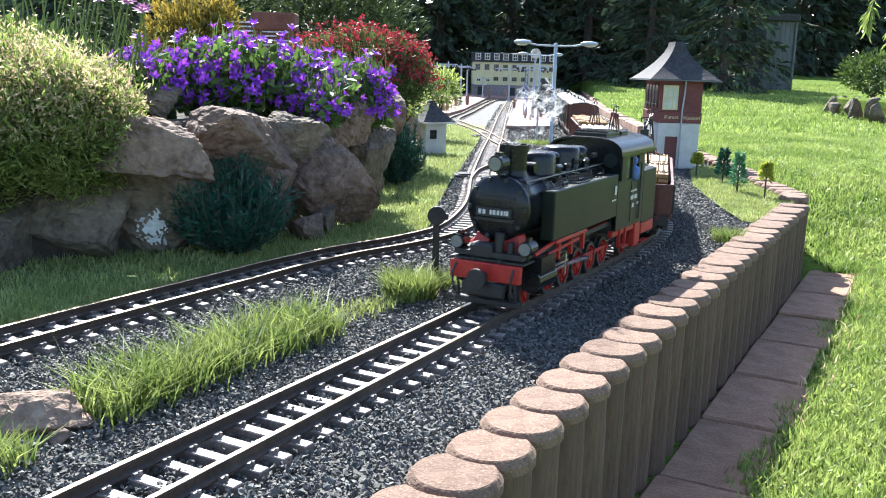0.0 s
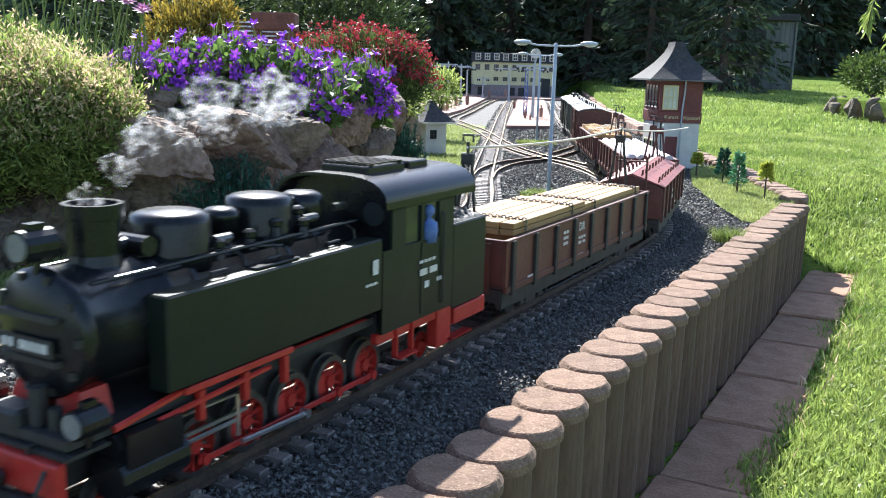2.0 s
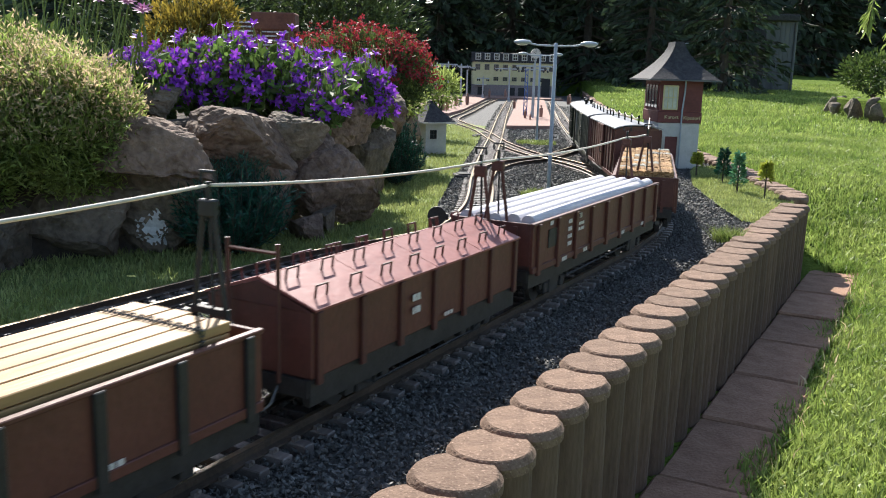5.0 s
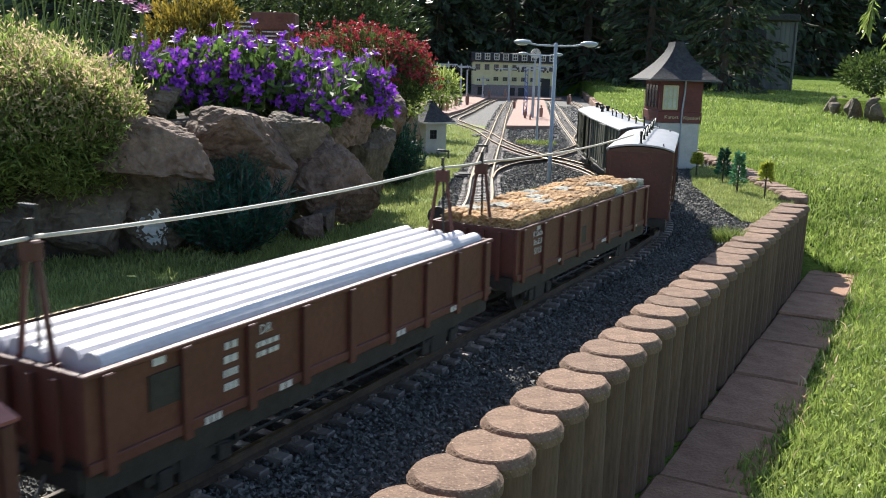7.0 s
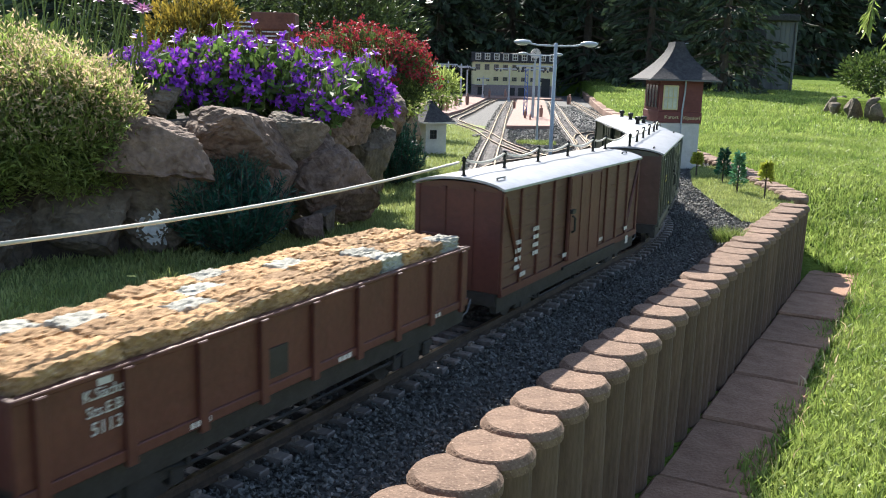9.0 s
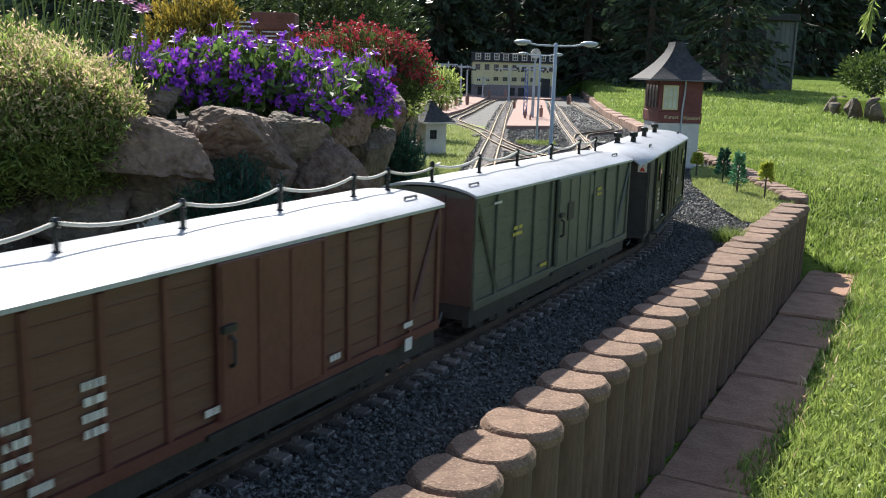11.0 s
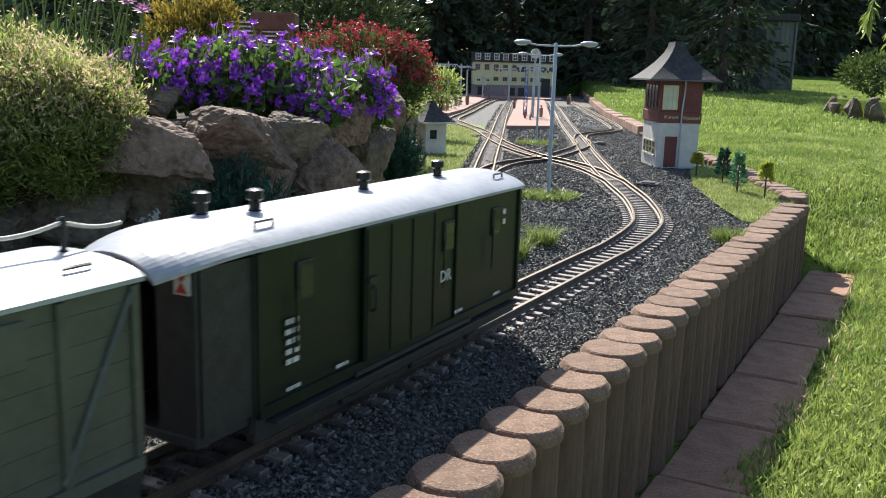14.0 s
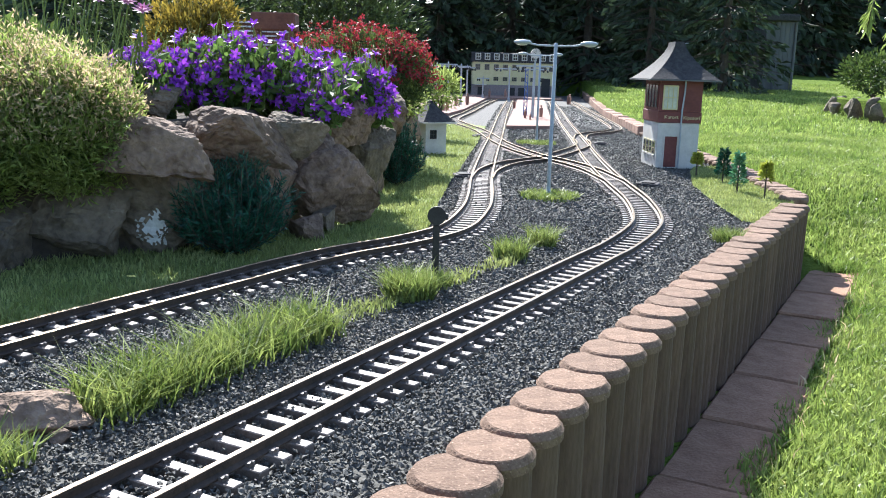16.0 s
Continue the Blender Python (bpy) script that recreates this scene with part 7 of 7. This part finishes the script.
def station():
    t = thing("station_building", "cream three storey model station with dark mansard and stone plinth", "building", pose(0.62, 8.62, -0.005))
    hx = 0.395
    bm = bmesh.new()
    box(bm, -hx, hx, 0, 0.4, 0.0, 0.105)
    part("plinth_storey", bm, M_PLINTH, t, "purple grey stone ground floor")
    bm = bmesh.new()
    box(bm, -hx + 0.002, hx - 0.002, 0.002, 0.398, 0.1052, 0.312)
    part("wall", bm, M_CREAM, t, "cream rendered wall")
    bm = bmesh.new()
    prof = [(-0.012, 0.312), (0.0, 0.395), (0.06, 0.402), (0.34, 0.402), (0.4, 0.395), (0.412, 0.312)]
    loft(bm, [[(x, y, z) for y, z in prof] for x in (-hx - 0.012, hx + 0.012)])
    part("mansard_roof", bm, M_SLATE, t, "dark mansard roof")
    for i in range(9):
        x = -0.345 + i * 0.0862
        bm = bmesh.new()
        box(bm, x - 0.026, x + 0.026, -0.020, 0.05, 0.330, 0.392, 0.001)
        d = part("dormer", bm, M_RENDER, t, "white dormer")
        bm = bmesh.new()
        for a in (-1, 1):
            for b in (-1, 1):
                box(bm, x + a * 0.0095 - 0.0078, x + a * 0.0095 + 0.0078, -0.0216, -0.0199, 0.361 + b * 0.0135 - 0.011, 0.361 + b * 0.0135 + 0.011)
        part("pane", bm, M_GLASS, d)
    for row, z0, z1 in ((0, 0.238, 0.292), (1, 0.140, 0.178)):
        for i in range(9):
            x = -0.345 + i * 0.0862
            if row == 1 and i in (0, 1, 8):
                continue
            window(t, x - 0.023, x + 0.023, z0, z1, 0.0015, M_GLASS, M_PLINTH, 3, 2, 0.004)
    bm = bmesh.new()
    box(bm, 0.255, 0.335, -0.004, 0.002, 0.0, 0.175)
    part("gateway", bm, M_BLACKM, t, "tall dark gateway")
    for x in (-0.31, -0.02, 0.07):
        bm = bmesh.new()
        box(bm, x - 0.03, x + 0.03, -0.004, 0.001, 0.0, 0.082)
        part("door", bm, M_BLACKM, t, "dark door")
    bm = bmesh.new()
    box(bm, -0.37, -0.26, -0.07, -0.001, 0.100, 0.1045)
    part("canopy", bm, M_RENDER, t)


station()


def light_mast(x, y, h, arm, label="grey lattice free mast with rows of bulbs"):
    t = thing("light_mast", label, "lamp", pose(x, y, 0.002), "masts with bulbs")
    bm = bmesh.new()
    lathe(bm, [(0.010, 0), (0.008, 0.03), (0.006, 0.031), (0.005, h), (0.001, h + 0.012)], seg=10)
    part("post", bm, M_GALV, t)
    bm = bmesh.new()
    box(bm, -arm, arm, -0.004, 0.004, h - 0.012, h - 0.004, 0.001)
    part("cross_arm", bm, M_GALV, t)
    for k in (-0.9, -0.62, 0.62, 0.9):
        bm = bmesh.new()
        ball(bm, (arm * k, -0.002, h - 0.022), 0.0075, u=10, v=8)
        rod(bm, (arm * k, -0.002, h - 0.015), (arm * k, -0.002, h - 0.010), 0.002, seg=5)
        part("bulb", bm, M_GLASS, t, "dark shiny bulb", True)
    return t


for x, y, h, a in ((-0.06, 5.0, 0.25, 0.06), (0.0, 5.5, 0.262, 0.055), (0.085, 6.0, 0.255, 0.06), (0.135, 6.5, 0.25, 0.06), (0.46, 6.9, 0.25, 0.11), (0.29, 7.6, 0.17, 0.05), (0.43, 4.62, 0.26, 0.09), (0.60, 6.4, 0.25, 0.1)):
    light_mast(x, y, h, a)
t = thing("platform_clock", "round white platform clock on a mast", "clock", pose(0.423, 4.50, 0.002))
bm = bmesh.new()
rod(bm, (0, 0, 0), (0, 0, 0.285), 0.004, seg=8)
part("post", bm, M_GALV, t)
bm = bmesh.new()
rod(bm, (0, -0.006, 0.312), (0, 0.006, 0.312), 0.024, seg=24)
dial = part("clock_case", bm, M_RENDER, t, "white clock face")
bm = bmesh.new()
for i in range(12):
    a = i * math.pi / 6
    rod(bm, (0.019 * math.sin(a), -0.0066, 0.312 + 0.019 * math.cos(a)), (0.022 * math.sin(a), -0.0066, 0.312 + 0.022 * math.cos(a)), 0.0007, seg=4)
box(bm, -0.0008, 0.0008, -0.0072, -0.0062, 0.312, 0.328)
rod(bm, (0, -0.0067, 0.312), (-0.011, -0.0067, 0.318), 0.0009, seg=4)
part("clock_hand", bm, M_BLACKM, dial)
t = thing("lattice_mast", "blue and white lattice mast on the platform", "mast", pose(0.405, 4.75, 0.002))
for sx in (-1, 1):
    for sy in (-1, 1):
        bm = bmesh.new()
        rod(bm, (sx * 0.009, sy * 0.009, 0), (sx * 0.006, sy * 0.006, 0.24), 0.0018, seg=5)
        part("leg", bm, M_BLUE, t)
for k in range(12):
    bm = bmesh.new()
    z, s = k * 0.02, 1 if k % 2 else -1
    for sy in (-1, 1):
        rod(bm, (-s * 0.0085, sy * 0.0085, z), (s * 0.0085, sy * 0.0085, z + 0.02), 0.0013, seg=4)
    part("brace", bm, M_GALV if k % 3 == 0 else M_BLUE, t)
for x, y, h in ((0.38, 4.45, 0.045), (0.392, 4.30, 0.028), (0.475, 4.62, 0.06), (0.41, 5.6, 0.055), (-0.02, 5.05, 0.075), (0.0, 5.12, 0.07), (0.055, 5.75, 0.07), (0.13, 6.0, 0.075), (0.36, 7.9, 0.07), (0.50, 7.95, 0.07), (0.87, 6.6, 0.07), (0.9, 6.75, 0.07)):
    bm = bmesh.new()
    lathe(bm, [(h * 0.13, 0), (h * 0.15, h * 0.3), (h * 0.17, h * 0.55), (h * 0.14, h * 0.76), (h * 0.05, h * 0.80), (h * 0.085, h * 0.88), (h * 0.07, h * 0.97), (0.001, h)], seg=10)
    solo("figurine", bm, M_FIG, "small painted figurine standing on the platform", "figurine", pose(x, y, 0.004 if y > 3.9 else -0.01), "platform figurines")

# low boundary wall of brick edging on the east side
wl = thing("boundary_wall", "low wall of reddish brick edging beside the lawn", "wall", kind="structure")
bl = Line([(0.80, 3.68), (0.865, 4.5), (0.955, 5.52), (1.23, 7.86), (1.43, 9.6)])
bm = bmesh.new()
box(bm, -0.047, 0.047, -0.028, 0.028, 0, 0.10, 0.004)
BRICK = finish("brick", bm, M_EDGE)
for i in range(int(bl.length / 0.098)):
    s = (i + 0.5) * 0.098
    c, d = bl.at(s), bl.way(s)
    o = new("brick", BRICK)
    o.parent = wl
    o.matrix_basis = pose(c[0], c[1], -0.078 + 0.014 * (c[1] - 3.7) / 4 + random.uniform(-0.003, 0.003), 0, random.uniform(-1, 1), math.degrees(math.atan2(d[1], d[0])))

# ---------------------------------------------------------------- garden behind
t = thing("planter_stand", "brown wooden box on slatted legs in the bed", "planter", pose(-0.487, 2.6, 0))
bm = bmesh.new()
box(bm, -0.06, 0.06, -0.04, 0.04, 0.318, 0.366, 0.003)
part("box", bm, M_WOODB, t, "brown stained wooden box")
for x in (-0.05, 0.05):
    for y in (-0.03, 0.03):
        bm = bmesh.new()
        box(bm, x - 0.005, x + 0.005, y - 0.005, y + 0.005, 0.15, 0.318)
        part("leg", bm, M_WOODB, t)
for z in np.arange(0.19, 0.31, 0.018):
    bm = bmesh.new()
    box(bm, 0.012, 0.058, -0.037, -0.035, z, z + 0.010)
    part("slat", bm, M_WOODB, t)
t = thing("model_house", "model house with pale shingled roof in the bed", "building", pose(-0.575, 2.85, 0.14, 0, 0, 10))
bm = bmesh.new()
box(bm, -0.09, 0.09, 0.0, 0.14, 0, 0.13)
part("wall", bm, M_WOODB, t)
for r in range(7):
    for c in range(9):
        bm = bmesh.new()
        x = -0.10 + c * 0.0225 + (0.011 if r % 2 else 0)
        box(bm, x, x + 0.021, -0.02 + r * 0.012, -0.02 + (r + 1) * 0.012 + 0.004, 0.128 + r * 0.0135, 0.133 + r * 0.0135)
        part("shingle", bm, M_SHAKE, t)
bm = bmesh.new()
loft(bm, [[(x, -0.015, 0.128), (x, 0.07, 0.220), (x, 0.155, 0.128)] for x in (-0.095, 0.095)])
part("roof_body", bm, M_WOODB, t)

t = thing("garden_shed", "tall grey boarded shed at the lawn's far edge", "shed", pose(3.20, 9.3, 0.12))
for i in range(6):
    bm = bmesh.new()
    box(bm, -0.135 + i * 0.045, -0.135 + i * 0.045 + 0.043, -0.30, -0.285, 0, 0.66)
    part("board", bm, M_SHED, t)
bm = bmesh.new()
box(bm, -0.13, 0.13, -0.284, 0.3, 0, 0.655)
part("shed_wall", bm, M_SHED, t)
bm = bmesh.new()
box(bm, -0.165, 0.16, -0.36, 0.34, 0.656, 0.72, 0.01)
part("shed_roof", bm, M_SLATE, t)
bm = bmesh.new()
rod(bm, (0.145, -0.31, 0), (0.145, -0.31, 0.655), 0.014, seg=8)
part("drain_pipe", bm, M_SHED, t)

bed = thing("stone_bed", "raised garden bed edged with grey stones on the lawn", "flower bed", kind="structure")
for k, (x, y) in enumerate([(2.24 + 0.06 * math.sin(i * 2.1), 5.35 - i * 0.085) for i in range(14)] + [(2.30 + i * 0.12, 5.42 + 0.02 * math.sin(i)) for i in range(10)]):
    z = float(lawn_z(x, y))
    o = boulder((x, y, z + 0.04), 0.10, 0.09, 0.12, 60 + k, M_ROCKG, (0, 0, k * 40), 2, "edging_stone")
    for key in ("category", "group", "label"):
        if key in o:
            del o[key]
    o.parent = bed
bm = bmesh.new()
box(bm, 2.25, 3.4, 4.2, 5.4, -0.1, 0.135, 0.01)
part("bed_soil", bm, M_LAWN, bed)
bush((2.72, 5.9, 0.28), (0.22, 0.2, 0.13), 1600, 0.035, M_SHRUB, "leafy_shrub", "leafy light green shrub behind the stone bed")
bush((2.62, 5.0, 0.17), (0.12, 0.15, 0.05), 600, 0.025, M_SEDUM, "low_green_shrub", "low green plants in the stone bed")


def conifer(x, y, h, r, n, label="tall dark spruce closing the garden"):
    z = float(lawn_z(x, y)) - 0.05
    t = thing("spruce_tree", label, "tree", pose(x, y, z), "dark trees behind the garden")
    bm = bmesh.new()
    rod(bm, (0, 0, 0), (0, 0, h * 0.95), r * 0.07, r * 0.01, 8)
    part("trunk", bm, M_BARK, t)
    bm = bmesh.new()
    pts, dirs = [], []
    tiers = 26
    for k in range(tiers):
        u = k / tiers
        rr = r * (1 - u) ** 0.8
        for j in range(9):
            a = random.uniform(0, 6.283)
            L = rr * random.uniform(0.7, 1.12)
            b = Vector((0, 0, h * (0.02 + 0.95 * u)))
            e = Vector((math.cos(a) * L, math.sin(a) * L, b.z - L * random.uniform(0.1, 0.35)))
            rod(bm, b, e, r * 0.012, r * 0.003, 4, False)
            m = max(4, int(n / tiers / 9))
            for q in range(m):
                w = random.uniform(0.25, 1.03)
                s = Vector((-math.sin(a), math.cos(a), 0)) * random.uniform(-0.28, 0.28) * L * (1.1 - w)
                c = b.lerp(e, w) + s + Vector((0, 0, random.uniform(-0.06, 0.03) * r))
                pts.append(tuple(c))
                dirs.append((math.cos(a), math.sin(a), -0.5))
    tagged(part("branch_mass", bm, M_BARK, t), kind="stuff")
    o = new("crown", leaves("crown", np.array(pts), r * 0.14, M_CONIF, -0.15, 0.5, np.array(dirs)))
    o.parent = t
    tagged(o, kind="stuff")


for x, y, h, r in ((2.50, 8.4, 2.6, 0.60), (1.95, 9.0, 2.6, 0.6), (1.55, 10.4, 2.8, 0.8), (0.7, 10.6, 3.0, 0.9), (-0.1, 10.4, 2.8, 0.85), (-0.9, 9.6, 2.8, 0.9), (-1.8, 9.0, 2.7, 0.9), (2.6, 10.8, 3.0, 0.9), (1.1, 12.0, 3.4, 1.1), (-0.5, 12.2, 3.4, 1.1),
                   (2.05, 12.3, 3.4, 1.1), (-2.7, 9.5, 3, 1.1), (-3.6, 10, 3, 1.2)):
    conifer(x, y, h, r, 3600)
for x, y, h, r in ((3.4, 17.5, 4.2, 1.9), (5.6, 19.0, 4.5, 2.0), (7.6, 20.0, 4.5, 2.1), (9.8, 20.5, 4.8, 2.2), (12.2, 22.0, 5, 2.4), (4.6, 22, 5.2, 2.2), (8.7, 24, 5.5, 2.4), (1.2, 17, 4.5, 2.0), (-2, 17, 4.5, 2.2), (-5.5, 15, 4.5, 2.2)):
    conifer(x, y, h, r, 3200, "tall dark tree at the far edge of the lawn")

# weeping branch that hangs into view on the east side
t = thing("weeping_tree", "young weeping tree with narrow light green leaves", "tree", pose(1.32, 2.3, float(lawn_z(1.32, 2.3)) - 0.02))
bm = bmesh.new()
tube(bm, [(0, 0, 0), (0.02, 0, 0.3), (-0.02, 0, 0.52)], 0.012, 8)
part("trunk", bm, M_BARK, t)
pts, dirs = [], []
bm = bmesh.new()
for k in range(16):
    a = random.uniform(2.2, 4.2)
    e = Vector((math.cos(a) * random.uniform(0.14, 0.30), math.sin(a) * 0.22, 0.50 + random.uniform(-0.03, 0.08)))
    f = e + Vector((-0.01, 0, -random.uniform(0.04, 0.16)))
    tube(bm, [(-0.02, 0, 0.52), tuple(e), tuple(f)], 0.0014, 4)
    for q in range(22):
        c = e.lerp(f, random.random())
        pts.append(tuple(c)), dirs.append((random.gauss(0, 0.4), random.gauss(0, 0.4), -1))
part("branches", bm, M_BARK, t)
o = new("crown", leaves("crown", np.array(pts), 0.04, M_SEDUM, -0.2, 0.14, np.array(dirs)))
o.parent = t
tagged(o, kind="stuff")


motions()
